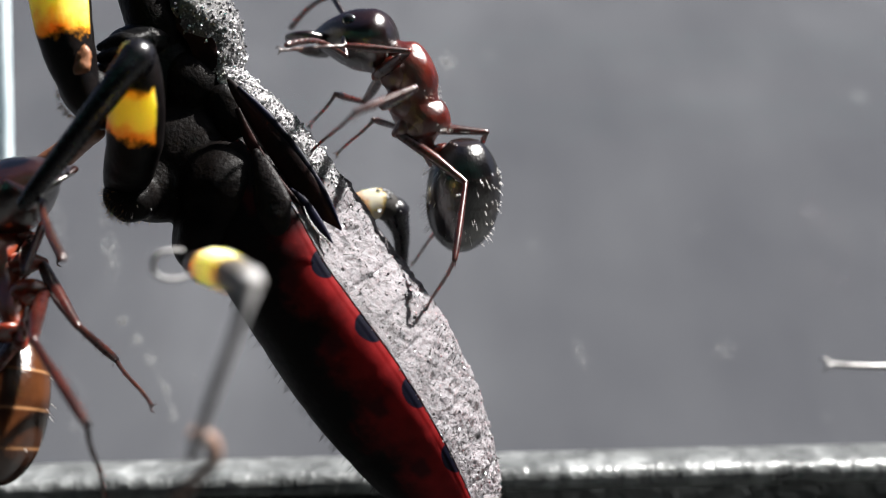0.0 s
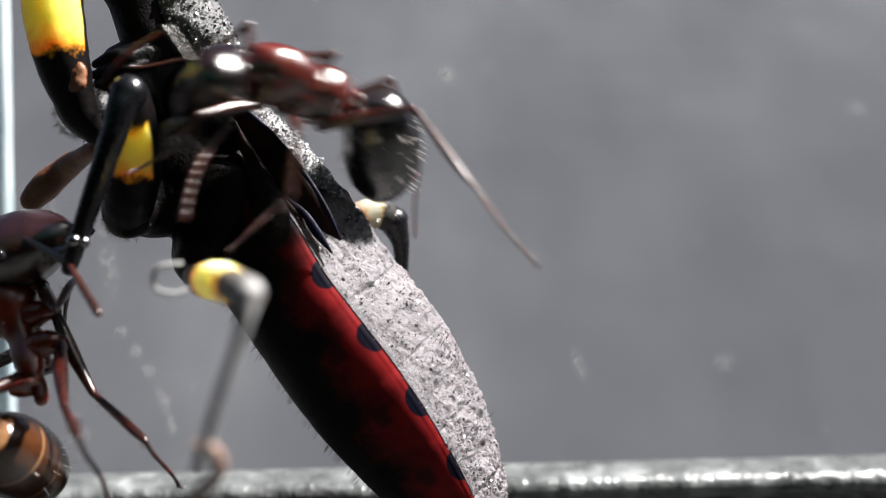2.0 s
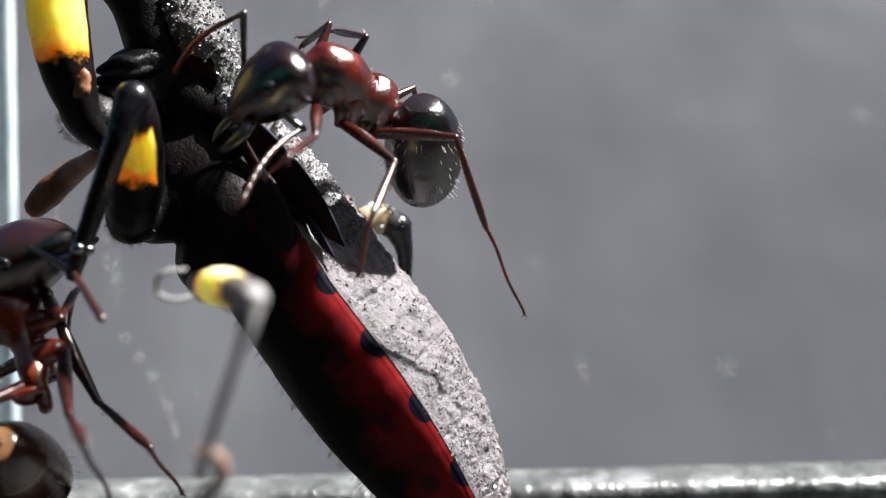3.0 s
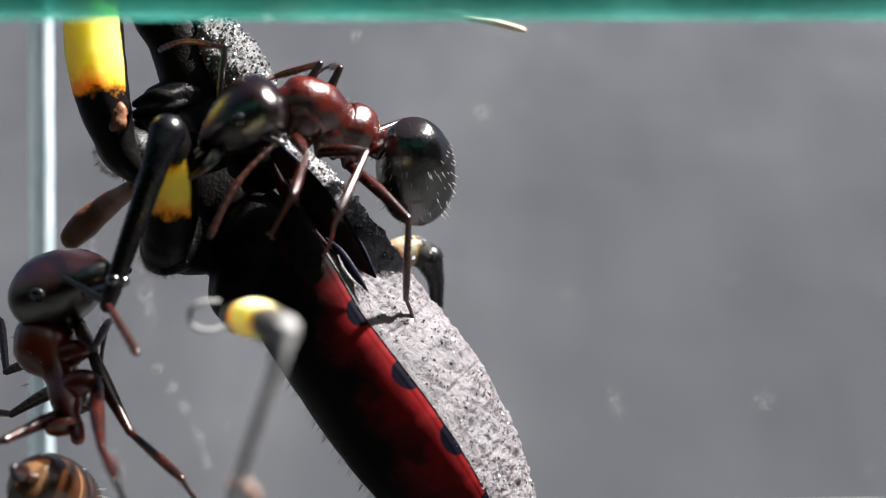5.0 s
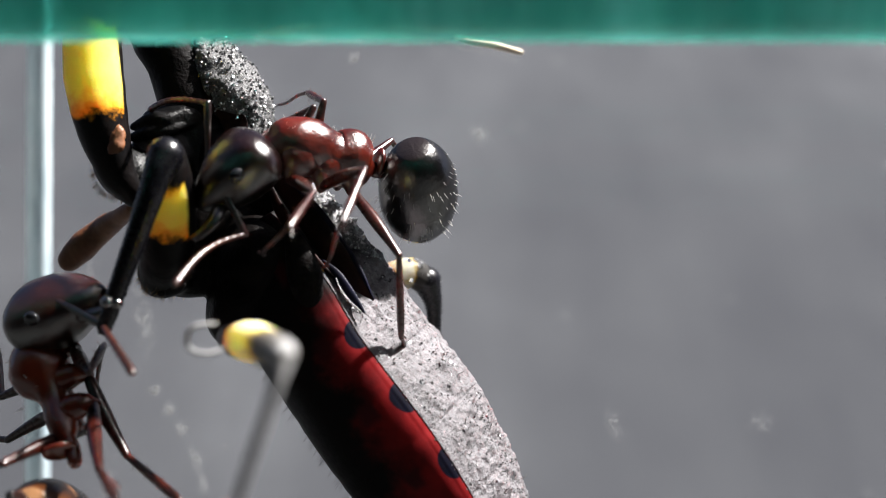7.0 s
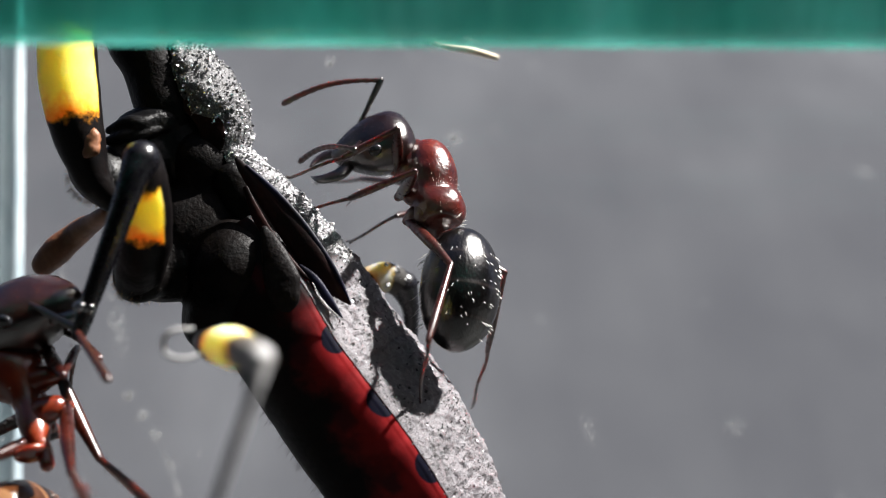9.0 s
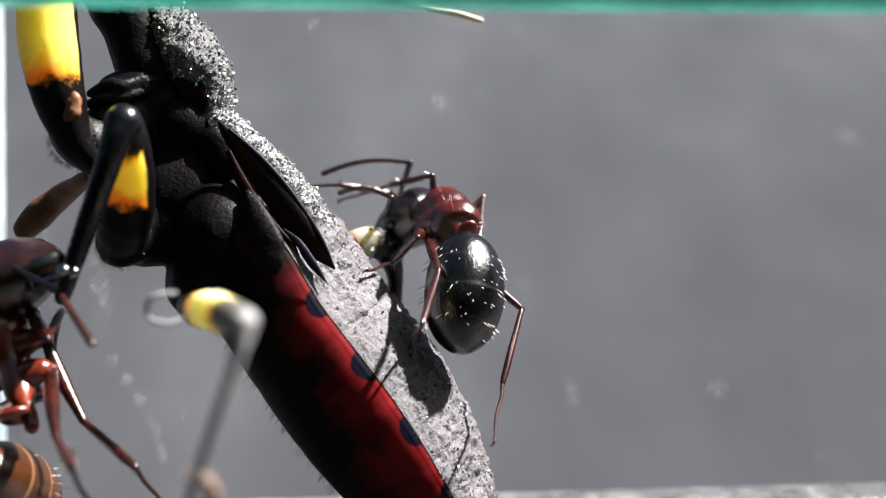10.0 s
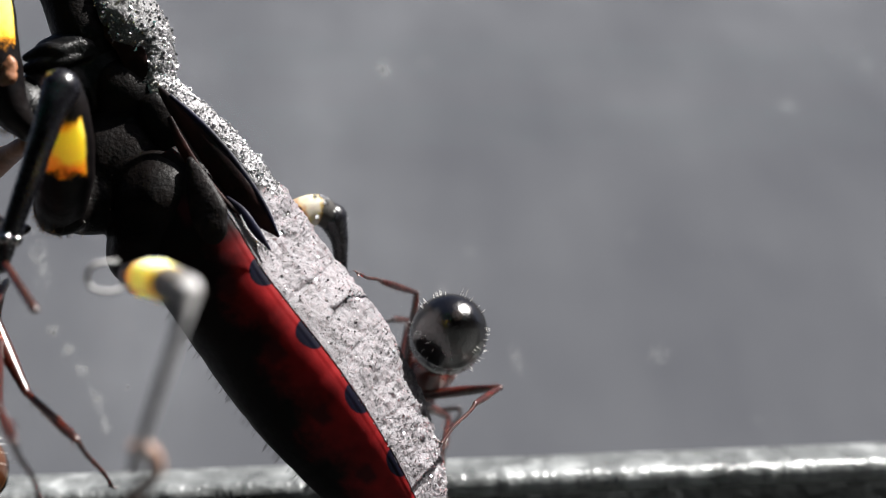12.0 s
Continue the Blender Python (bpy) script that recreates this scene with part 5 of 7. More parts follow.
    walk(dark_ant["scape_L"], [(0, mm(1.30, 0.50, 0.42, -2, 54, 123)), (0.5, mm(1.30, 0.50, 0.42, 1, 30, 127)), (1, mm(1.30, 0.50, 0.42, -76, 76, 42)), (1.5, mm(1.30, 0.50, 0.42, 65, 71, -176)), (1.9, mm(1.30, 0.50, 0.42, 65, 71, -176)), (2.3, mm(1.30, 0.50, 0.42, 1, 67, 117)), (2.5, mm(1.30, 0.50, 0.42, 1, 67, 117)), (4.5, mm(1.30, 0.50, 0.42, 55, 50, 177)), (5.5, mm(1.30, 0.50, 0.42, 13, 45, 122)), (6.5, mm(1.30, 0.50, 0.42, 11, 72, 120)), (7, mm(1.30, 0.50, 0.42, -54, 61, 51)), (9, mm(1.30, 0.50, 0.42, -38, -15, 82)), (9.5, mm(1.30, 0.50, 0.42, -25, -53, 60)), (10, mm(1.30, 0.50, 0.42, -78, -23, 136)), (12, mm(1.30, 0.50, 0.42, -78, -23, 136))])
    walk(dark_ant["funiculus_L"], [(0, mm(0.82, 1.25, -0.79, -0, 11, 76)), (0.5, mm(0.52, 1.55, -0.32, -1, 19, 74)), (1, mm(1.57, 0.74, -1.04, -6, 1, 44)), (1.5, mm(0.81, 0.47, -1.00, 1, 36, 67)), (1.9, mm(0.81, 0.47, -1.00, 1, 36, 67)), (2.3, mm(1.04, 1.03, -0.96, -5, -6, 46)), (2.5, mm(1.04, 1.03, -0.96, -5, -6, 46)), (4.5, mm(0.33, 0.54, -0.73, -6, 13, 25)), (5.5, mm(0.74, 1.40, -0.64, -6, 12, 27)), (6.5, mm(1.07, 0.90, -1.01, -0, 7, 60)), (7, mm(1.76, 1.07, -0.89, 2, -22, 46)), (7.67, mm(1.67, 1.36, -0.32, 12, -11, 11)), (8.33, mm(1.58, 1.65, 0.25, 14, 4, -22)), (9, mm(1.49, 1.93, 0.81, 8, 17, -55)), (9.5, mm(1.74, 1.28, 1.62, 6, 25, -63)), (10, mm(0.31, 1.46, 1.01, 8, -14, -38)), (12, mm(0.31, 1.46, 1.01, 8, -14, -38))])
    walk(dark_ant["femur_R1"], [(0, mm(2.15, -0.42, -0.62, 0, 32, -114)), (0.5, mm(2.15, -0.42, -0.62, -3, 26, -120)), (0.67, mm(2.15, -0.42, -0.62, -2, -5, -113)), (0.83, mm(2.15, -0.42, -0.62, -4, -36, -106)), (1, mm(2.15, -0.42, -0.62, -19, -65, -88)), (1.5, mm(2.15, -0.42, -0.62, -48, -58, -56)), (1.9, mm(2.15, -0.42, -0.62, -48, -58, -55)), (2.3, mm(2.15, -0.42, -0.62, -14, -66, -93)), (2.5, mm(2.15, -0.42, -0.62, -14, -66, -93)), (4.5, mm(2.15, -0.42, -0.62, -111, -86, 4)), (5.5, mm(2.15, -0.42, -0.62, 107, -82, 147)), (6.5, mm(2.15, -0.42, -0.62, 47, -75, -152)), (7, mm(2.15, -0.42, -0.62, 101, -75, 151)), (7.67, mm(2.15, -0.42, -0.62, -62, -56, -44)), (8.33, mm(2.15, -0.42, -0.62, -64, -8, -40)), (9, mm(2.15, -0.42, -0.62, -63, 40, -37)), (9.5, mm(2.15, -0.42, -0.62, -49, 22, -10)), (9.67, mm(2.15, -0.42, -0.62, -45, -4, 12)), (9.83, mm(2.15, -0.42, -0.62, -52, -29, 35)), (10, mm(2.15, -0.42, -0.62, -75, -48, 72)), (10.5, mm(2.15, -0.42, -0.62, -37, -8, 2)), (11, mm(2.15, -0.42, -0.62, -32, -28, -12)), (11.5, mm(2.15, -0.42, -0.62, -22, -26, -35)), (12, mm(2.15, -0.42, -0.62, -18, -31, -44))])
    walk(dark_ant["tibia_R1"], [(0, mm(1.85, -0.00, 0.00, 4, 46, -174)), (0.5, mm(1.85, 0.00, 0.00, -43, 44, 123)), (1, mm(1.85, -0.00, 0.00, -39, -7, 135)), (1.5, mm(1.85, -0.00, 0.00, -44, 41, 121)), (1.9, mm(1.85, -0.00, 0.00, -44, 41, 121)), (2.3, mm(1.85, -0.00, 0.00, 30, 82, -162)), (2.5, mm(1.85, -0.00, 0.00, 30, 82, -162)), (4.5, mm(1.85, -0.00, 0.00, -13, 49, 153)), (5.5, mm(1.85, 0.00, 0.00, -21, 45, 142)), (6.5, mm(1.85, -0.00, 0.00, -23, 60, 140)), (7, mm(1.85, -0.00, 0.00, -13, 53, 152)), (7.67, mm(1.85, -0.00, 0.00, -80, 60, 75)), (8.33, mm(1.85, -0.00, 0.00, -113, 32, 31)), (9, mm(1.85, -0.00, 0.00, -118, -4, 11)), (9.5, mm(1.85, 0.00, -0.00, -116, 21, 26)), (10, mm(1.85, 0.00, -0.00, -64, 52, 104)), (10.5, mm(1.85, 0.00, 0.00, -30, 9, 162)), (11, mm(1.85, 0.00, -0.00, 1, 66, -154)), (11.5, mm(1.85, 0.00, 0.00, 31, 51, -120)), (12, mm(1.85, 0.00, -0.00, 22, 35, -132))])
    walk(dark_ant["tarsus_R1"], [(0, mm(0.75, -0.12, -1.16, 5, 15, -7)), (0.17, mm(0.91, 0.25, -1.14, 9, 44, 1)), (0.33, mm(1.07, 0.61, -1.13, 31, 70, 26)), (0.5, mm(1.23, 0.97, -1.11, 131, 72, 129)), (1, mm(0.73, 1.12, 0.19, 125, 51, 122)), (1.5, mm(1.23, 1.04, -1.05, 107, 14, 92)), (1.9, mm(1.23, 1.04, -1.05, 107, 14, 92)), (2.3, mm(1.64, -0.07, -1.58, 88, -42, 156)), (2.5, mm(1.64, -0.07, -1.58, 88, -42, 156)), (4.5, mm(0.92, 0.47, -1.22, 107, -62, 132)), (5.5, mm(0.96, 0.70, -1.13, 93, -58, 148)), (6.5, mm(1.25, 0.51, -1.39, 93, -47, 148)), (7, mm(1.00, 0.46, -1.27, 100, -63, 140)), (7.67, mm(1.80, 0.41, -0.81, 154, -55, 78)), (8.33, mm(2.61, 0.36, -0.35, 173, -30, 51)), (9, mm(3.42, 0.31, 0.10, 178, -2, 36)), (9.5, mm(3.20, 0.65, -0.56, 176, 21, 27)), (10, mm(1.61, 0.97, -1.25, -141, 34, 107)), (10.17, mm(1.19, 0.81, -0.92, -164, 43, 71)), (10.33, mm(0.77, 0.65, -0.59, 169, 40, 32)), (10.5, mm(0.35, 0.49, -0.25, 153, 25, 1)), (11, mm(1.27, -0.28, -1.47, 164, 24, 27)), (11.5, mm(1.34, -0.87, -1.24, 165, 21, 30)), (12, mm(0.96, -0.97, -0.92, 165, 27, 32))])
    walk(dark_ant["femur_R2"], [(0, mm(1.35, -0.45, -0.68, 0, 6, -117)), (0.5, mm(1.35, -0.45, -0.68, -1, 8, -122)), (1, mm(1.35, -0.45, -0.68, 20, -55, -165)), (1.5, mm(1.35, -0.45, -0.68, 24, -59, -170)), (1.9, mm(1.35, -0.45, -0.68, 24, -59, -170)), (2.3, mm(1.35, -0.45, -0.68, -125, -86, -21)), (2.5, mm(1.35, -0.45, -0.68, -125, -86, -21)), (4.5, mm(1.35, -0.45, -0.68, 178, -87, 37)), (5.5, mm(1.35, -0.45, -0.68, -138, -83, -8)), (6.5, mm(1.35, -0.45, -0.68, -159, -86, 14)), (7, mm(1.35, -0.45, -0.68, 167, -87, 48)), (7.67, mm(1.35, -0.45, -0.68, -89, -56, -57)), (8.33, mm(1.35, -0.45, -0.68, -87, -22, -60)), (9, mm(1.35, -0.45, -0.68, -87, 13, -61)), (9.5, mm(1.35, -0.45, -0.68, -86, -9, -21)), (10, mm(1.35, -0.45, -0.68, -87, -66, -19)), (10.17, mm(1.35, -0.45, -0.68, -41, -47, -72)), (10.33, mm(1.35, -0.45, -0.68, -30, -18, -93)), (10.5, mm(1.35, -0.45, -0.68, -29, 12, -107)), (10.67, mm(1.35, -0.45, -0.68, -28, -19, -112)), (10.83, mm(1.35, -0.45, -0.68, -24, -49, -120)), (11, mm(1.35, -0.45, -0.68, 8, -77, -154)), (11.5, mm(1.35, -0.45, -0.68, -26, -58, -118)), (12, mm(1.35, -0.45, -0.68, -90, -26, -35))])
    walk(dark_ant["tibia_R2"], [(0, mm(2.05, -0.00, -0.00, 1, 17, -172)), (0.5, mm(2.05, -0.00, -0.00, -5, 23, 171)), (1, mm(2.05, 0.00, -0.00, -104, 65, 56)), (1.17, mm(2.05, 0.00, -0.00, -52, 39, 118)), (1.33, mm(2.05, 0.00, -0.00, -45, -1, 140)), (1.5, mm(2.05, 0.00, 0.00, -53, -40, 162)), (1.9, mm(2.05, 0.00, 0.00, -53, -40, 162)), (2.03, mm(2.05, 0.00, -0.00, -44, -12, 141)), (2.17, mm(2.05, 0.00, -0.00, -44, 16, 124)), (2.3, mm(2.05, 0.00, -0.00, -56, 43, 102)), (2.5, mm(2.05, 0.00, -0.00, -56, 43, 102)), (4.5, mm(2.05, 0.00, -0.00, -53, 51, 106)), (5.5, mm(2.05, 0.00, -0.00, -72, 52, 82)), (6.5, mm(2.05, 0.00, -0.00, -64, 45, 92)), (7, mm(2.05, 0.00, -0.00, -67, 44, 87)), (9, mm(2.05, -0.00, -0.00, -37, -3, 158)), (9.5, mm(2.05, 0.00, -0.00, -43, -36, 175)), (10, mm(2.05, -0.00, -0.00, -53, 13, -143)), (10.17, mm(2.05, -0.00, -0.00, -67, 58, -166)), (10.33, mm(2.05, -0.00, 0.00, -178, 65, 77)), (10.5, mm(2.05, -0.00, 0.00, 160, 21, 47)), (11, mm(2.05, 0.00, -0.00, 170, 25, 72)), (11.5, mm(2.05, -0.00, 0.00, -110, 75, 161)), (12, mm(2.05, -0.00, -0.00, -106, 41, 166))])
    walk(dark_ant["tarsus_R2"], [(0, mm(0.25, -0.26, -0.54, -0, 45, -4)), (0.5, mm(0.32, 0.26, -0.75, -11, 35, -21)), (0.67, mm(1.05, 0.39, -1.07, -20, -10, -58)), (0.83, mm(1.77, 0.53, -1.40, 6, -49, -106)), (1, mm(2.50, 0.66, -1.73, 72, -42, 170)), (1.17, mm(1.89, 0.59, -0.75, 81, 1, 147)), (1.33, mm(1.27, 0.53, 0.24, 72, 44, 123)), (1.5, mm(0.66, 0.46, 1.22, 0, 66, 41)), (1.9, mm(0.66, 0.46, 1.22, 0, 66, 41)), (2.3, mm(1.76, 1.35, -1.30, 62, 35, 115)), (2.5, mm(1.76, 1.35, -1.30, 62, 35, 115)), (4.5, mm(1.73, 1.14, -1.48, 71, 53, 127)), (5.5, mm(2.21, 1.15, -1.51, 62, 23, 114)), (6.5, mm(2.00, 1.35, -1.33, 56, 33, 102)), (7, mm(2.11, 1.38, -1.31, 60, 35, 109)), (9, mm(0.29, 0.70, 0.10, 45, 0, 62)), (9.5, mm(0.52, 0.15, 1.11, 45, -8, 59)), (10, mm(0.57, -1.11, -0.44, 50, 22, 91)), (10.5, mm(3.26, 1.29, -0.68, 44, -0, 62)), (10.67, mm(3.04, 1.41, -0.72, 47, 27, 74)), (10.83, mm(2.81, 1.52, -0.77, 60, 52, 93)), (11, mm(2.58, 1.63, -0.81, 107, 68, 146)), (11.17, mm(2.25, 1.14, -1.15, 95, 36, 131)), (11.33, mm(1.92, 0.65, -1.50, 93, 3, 126)), (11.5, mm(1.60, 0.15, -1.84, 94, -30, 121)), (12, mm(0.65, 0.35, -1.23, 99, 38, 173))])
    walk(dark_ant["femur_R3"], [(0, mm(0.55, -0.42, -0.62, -0, -66, -154)), (0.5, mm(0.55, -0.42, -0.62, -28, -70, -124)), (1, mm(0.55, -0.42, -0.62, 17, -53, -174)), (1.5, mm(0.55, -0.42, -0.62, 30, -47, 169)), (1.9, mm(0.55, -0.42, -0.62, 30, -47, 169)), (2.3, mm(0.55, -0.42, -0.62, 5, -44, -157)), (2.5, mm(0.55, -0.42, -0.62, 5, -44, -157)), (4.5, mm(0.55, -0.42, -0.62, 5, -39, -156)), (5.5, mm(0.55, -0.42, -0.62, 10, -46, -164)), (6.5, mm(0.55, -0.42, -0.62, 1, -34, -150)), (7, mm(0.55, -0.42, -0.62, 2, -36, -151)), (9, mm(0.55, -0.42, -0.62, -8, -31, -134)), (9.5, mm(0.55, -0.42, -0.62, -13, -29, -124)), (10, mm(0.55, -0.42, -0.62, -15, -3, -116)), (10.5, mm(0.55, -0.42, -0.62, -12, -19, -131)), (11, mm(0.55, -0.42, -0.62, 8, -76, -154)), (11.5, mm(0.55, -0.42, -0.62, -12, -63, -133)), (12, mm(0.55, -0.42, -0.62, -8, -45, -139))])
    walk(dark_ant["tibia_R3"], [(0, mm(2.40, 0.00, -0.00, -156, 74, -159)), (0.5, mm(2.40, -0.00, -0.00, -132, 51, -132)), (1, mm(2.40, -0.00, -0.00, -153, 80, -155)), (1.5, mm(2.40, 0.00, -0.00, -61, 81, -62)), (1.9, mm(2.40, -0.00, -0.00, -61, 81, -62)), (2.3, mm(2.40, -0.00, -0.00, -39, 70, -39)), (2.5, mm(2.40, -0.00, -0.00, -39, 70, -39)), (4.5, mm(2.40, -0.00, -0.00, -5, 63, -3)), (5.5, mm(2.40, -0.00, 0.00, 17, 78, 21)), (6.5, mm(2.40, -0.00, -0.00, -12, 63, -10)), (7, mm(2.40, -0.00, -0.00, -1, 62, 3)), (9, mm(2.40, -0.00, -0.00, 9, 75, 14)), (9.5, mm(2.40, 0.00, -0.00, -96, 70, -94)), (10, mm(2.40, 0.00, 0.00, -59, 60, -54)), (10.5, mm(2.40, -0.00, -0.00, 82, 69, 90)), (11, mm(2.40, 0.00, -0.00, 125, 48, 139)), (11.5, mm(2.40, 0.00, -0.00, 164, 72, -177)), (12, mm(2.40, 0.00, -0.00, -117, 62, -94))])
    walk(dark_ant["tarsus_R3"], [(0, mm(1.79, -0.24, -2.31, 168, 63, 172)), (0.5, mm(1.39, -1.11, -1.87, -166, 68, -159)), (1, mm(2.04, -0.17, -2.37, 174, 66, 179)), (1.5, mm(2.59, -0.35, -2.37, -153, 55, -144)), (1.9, mm(2.58, -0.35, -2.37, -153, 55, -144)), (2.3, mm(3.04, -0.53, -2.25, 32, 73, 41)), (2.5, mm(3.04, -0.53, -2.25, 32, 73, 41)), (4.5, mm(3.47, -0.05, -2.15, 15, 67, 23)), (5.5, mm(2.86, 0.18, -2.35, 45, 73, 55)), (6.5, mm(3.46, -0.19, -2.15, 29, 65, 38)), (7, mm(3.52, 0.05, -2.12, 35, 65, 44)), (9, mm(3.02, 0.15, -2.31, 60, 59, 72)), (9.5, mm(2.34, -0.84, -2.25, 76, 46, 92)), (9.67, mm(2.59, -0.88, -2.19, 53, 77, 67)), (9.83, mm(2.84, -0.92, -2.14, -77, 67, -64)), (10, mm(3.10, -0.97, -2.08, -86, 35, -76)), (10.5, mm(2.40, 0.85, -2.24, -77, 42, -62)), (10.67, mm(2.00, 0.91, -2.09, -102, 70, -90)), (10.83, mm(1.59, 0.97, -1.95, 162, 69, 169)), (11, mm(1.19, 1.03, -1.80, 139, 41, 143)), (11.5, mm(1.65, -0.03, -2.28, 159, 59, 168)), (12, mm(2.33, -1.12, -2.12, -121, 71, -106))])
    walk(dark_ant["scape_R"], [(0, mm(1.30, -0.50, 0.42, 2, -46, -36)), (0.5, mm(1.30, -0.50, 0.42, 136, -66, -178)), (1, mm(1.30, -0.50, 0.42, 134, -61, -175)), (1.5, mm(1.30, -0.50, 0.42, -82, -83, 40)), (1.9, mm(1.30, -0.50, 0.42, -83, -83, 40)), (2.3, mm(1.30, -0.50, 0.42, 125, -52, -166)), (2.5, mm(1.30, -0.50, 0.42, 125, -52, -166)), (4.5, mm(1.30, -0.50, 0.42, 127, -34, -169)), (5.5, mm(1.30, -0.50, 0.42, 125, -58, -166)), (6.5, mm(1.30, -0.50, 0.42, 123, -50, -164)), (7, mm(1.30, -0.50, 0.42, 127, -44, -169)), (9, mm(1.30, -0.50, 0.42, 125, -48, -166)), (9.5, mm(1.30, -0.50, 0.42, 125, -32, -167)), (10, mm(1.30, -0.50, 0.42, 119, -41, -156)), (12, mm(1.30, -0.50, 0.42, 119, -41, -156))])
    walk(dark_ant["funiculus_R"], [(0, mm(2.14, -1.12, 1.49, 1, 9, -48)), (0.5, mm(0.69, -0.52, 1.79, 1, -29, -47)), (1, mm(0.57, -0.56, 1.73, 2, -0, -50)), (1.5, mm(1.44, -0.38, 1.91, 1, -1, 6)), (1.9, mm(1.44, -0.38, 1.91, 1, -1, 6)), (2.3, mm(0.41, -0.72, 1.61, -5, 16, -36)), (2.5, mm(0.41, -0.72, 1.61, -5, 16, -36)), (4.5, mm(0.08, -0.73, 1.26, -3, -28, -50)), (5.5, mm(0.53, -0.69, 1.69, -1, 9, -63)), (6.5, mm(0.37, -0.76, 1.57, 1, 3, -46)), (7, mm(0.23, -0.71, 1.45, 1, -3, -67)), (9, mm(0.32, -0.74, 1.53, 1, 2, -7)), (9.5, mm(0.06, -0.80, 1.21, 8, -32, -32)), (10, mm(0.27, -0.95, 1.41, -9, -21, 5)), (12, mm(0.27, -0.95, 1.41, -9, -21, 5))])
    walk(amber_ant["body"], [(0, mm(-9.02, -2.60, 8.99, -86, -41, 120)), (0.5, mm(-8.95, -2.60, 9.09, -86, -41, 120)), (0.8, mm(-8.55, -2.60, 8.06, -90, -44, 126)), (1, mm(-8.55, -2.60, 8.04, -90, -44, 126)), (1.5, mm(-8.59, -2.60, 8.04, -90, -44, 126)), (2.5, mm(-8.56, -2.60, 7.98, -90, -43, 126)), (4.5, mm(-8.61, -2.60, 7.94, -90, -44, 127)), (5.5, mm(-8.59, -2.60, 7.95, -91, -44, 127)), (7, mm(-8.59, -2.60, 7.91, -91, -43, 128)), (9.5, mm(-8.58, -2.60, 8.01, -90, -43, 127)), (12, mm(-8.45, -2.60, 8.05, -88, -42, 124))])
    walk(amber_ant["head"], [(0, mm(3.15, -0.27, 0.10, -48, 24, -109)), (0.5, mm(3.15, -0.27, 0.10, -48, 24, -109)), (0.8, mm(3.17, -0.25, 0.07, -55, 27, -116)), (1, mm(3.17, -0.25, 0.07, -55, 27, -116)), (1.5, mm(3.17, -0.25, 0.07, -55, 27, -117)), (2.5, mm(3.16, -0.26, 0.07, -55, 27, -117)), (4.5, mm(3.17, -0.25, 0.07, -55, 28, -116)), (5.5, mm(3.17, -0.25, 0.07, -55, 28, -117)), (7, mm(3.16, -0.26, 0.07, -56, 27, -117)), (9.5, mm(3.16, -0.26, 0.07, -55, 26, -118)), (12, mm(3.16, -0.26, 0.08, -54, 25, -118))])
    walk(amber_ant["gaster"], [(0, mm(0.65, 1.06, -0.32, -44, -8, 144)), (0.5, mm(0.61, 1.19, -0.24, -43, -8, 144)), (0.8, mm(0.61, 1.59, -0.51, -34, -27, 165)), (1, mm(0.62, 1.58, -0.51, -34, -27, 165)), (1.5, mm(-0.88, 0.54, 0.92, -14, 35, 84)), (2.5, mm(-0.88, 0.56, 0.93, -14, 35, 82)), (4.5, mm(-1.01, 0.54, 0.88, -15, 33, 79)), (5.5, mm(-1.03, 0.56, 0.90, -16, 34, 76)), (7, mm(-1.04, 0.58, 0.89, -16, 35, 76)), (9.5, mm(-0.94, 0.61, 0.94, -15, 38, 78)), (12, mm(-0.76, 0.63, 0.98, -14, 40, 85))])
    walk(amber_ant["femur_L1"], [(0, mm(2.15, 0.42, -0.62, 0, -36, 129)), (0.5, mm(2.15, 0.42, -0.62, 0, -36, 129)), (0.8, mm(2.15, 0.42, -0.62, 39, -34, 65)), (1, mm(2.15, 0.42, -0.62, 39, -34, 65)), (1.5, mm(2.15, 0.42, -0.62, 40, -34, 65)), (2.5, mm(2.15, 0.42, -0.62, 40, -34, 64)), (4.5, mm(2.15, 0.42, -0.62, 39, -34, 65)), (5.5, mm(2.15, 0.42, -0.62, 39, -34, 65)), (7, mm(2.15, 0.42, -0.62, 40, -33, 64)), (9.5, mm(2.15, 0.42, -0.62, 40, -33, 63)), (12, mm(2.15, 0.42, -0.62, 41, -32, 62))])
    walk(amber_ant["tibia_L1"], [(0, mm(1.85, -0.00, -0.00, -29, -18, -123)), (0.5, mm(1.85, -0.00, -0.00, -29, -18, -123)), (0.8, mm(1.85, 0.00, -0.00, -46, -17, -72)), (1, mm(1.85, 0.00, -0.00, -46, -17, -72)), (1.5, mm(1.85, 0.00, -0.00, -46, -17, -71)), (2.5, mm(1.85, -0.00, -0.00, -46, -17, -71)), (4.5, mm(1.85, 0.00, -0.00, -46, -17, -72)), (5.5, mm(1.85, 0.00, -0.00, -46, -17, -72)), (7, mm(1.85, -0.00, -0.00, -46, -17, -71)), (9.5, mm(1.85, 0.00, 0.00, -46, -18, -70)), (12, mm(1.85, 0.00, 0.00, -47, -18, -69))])
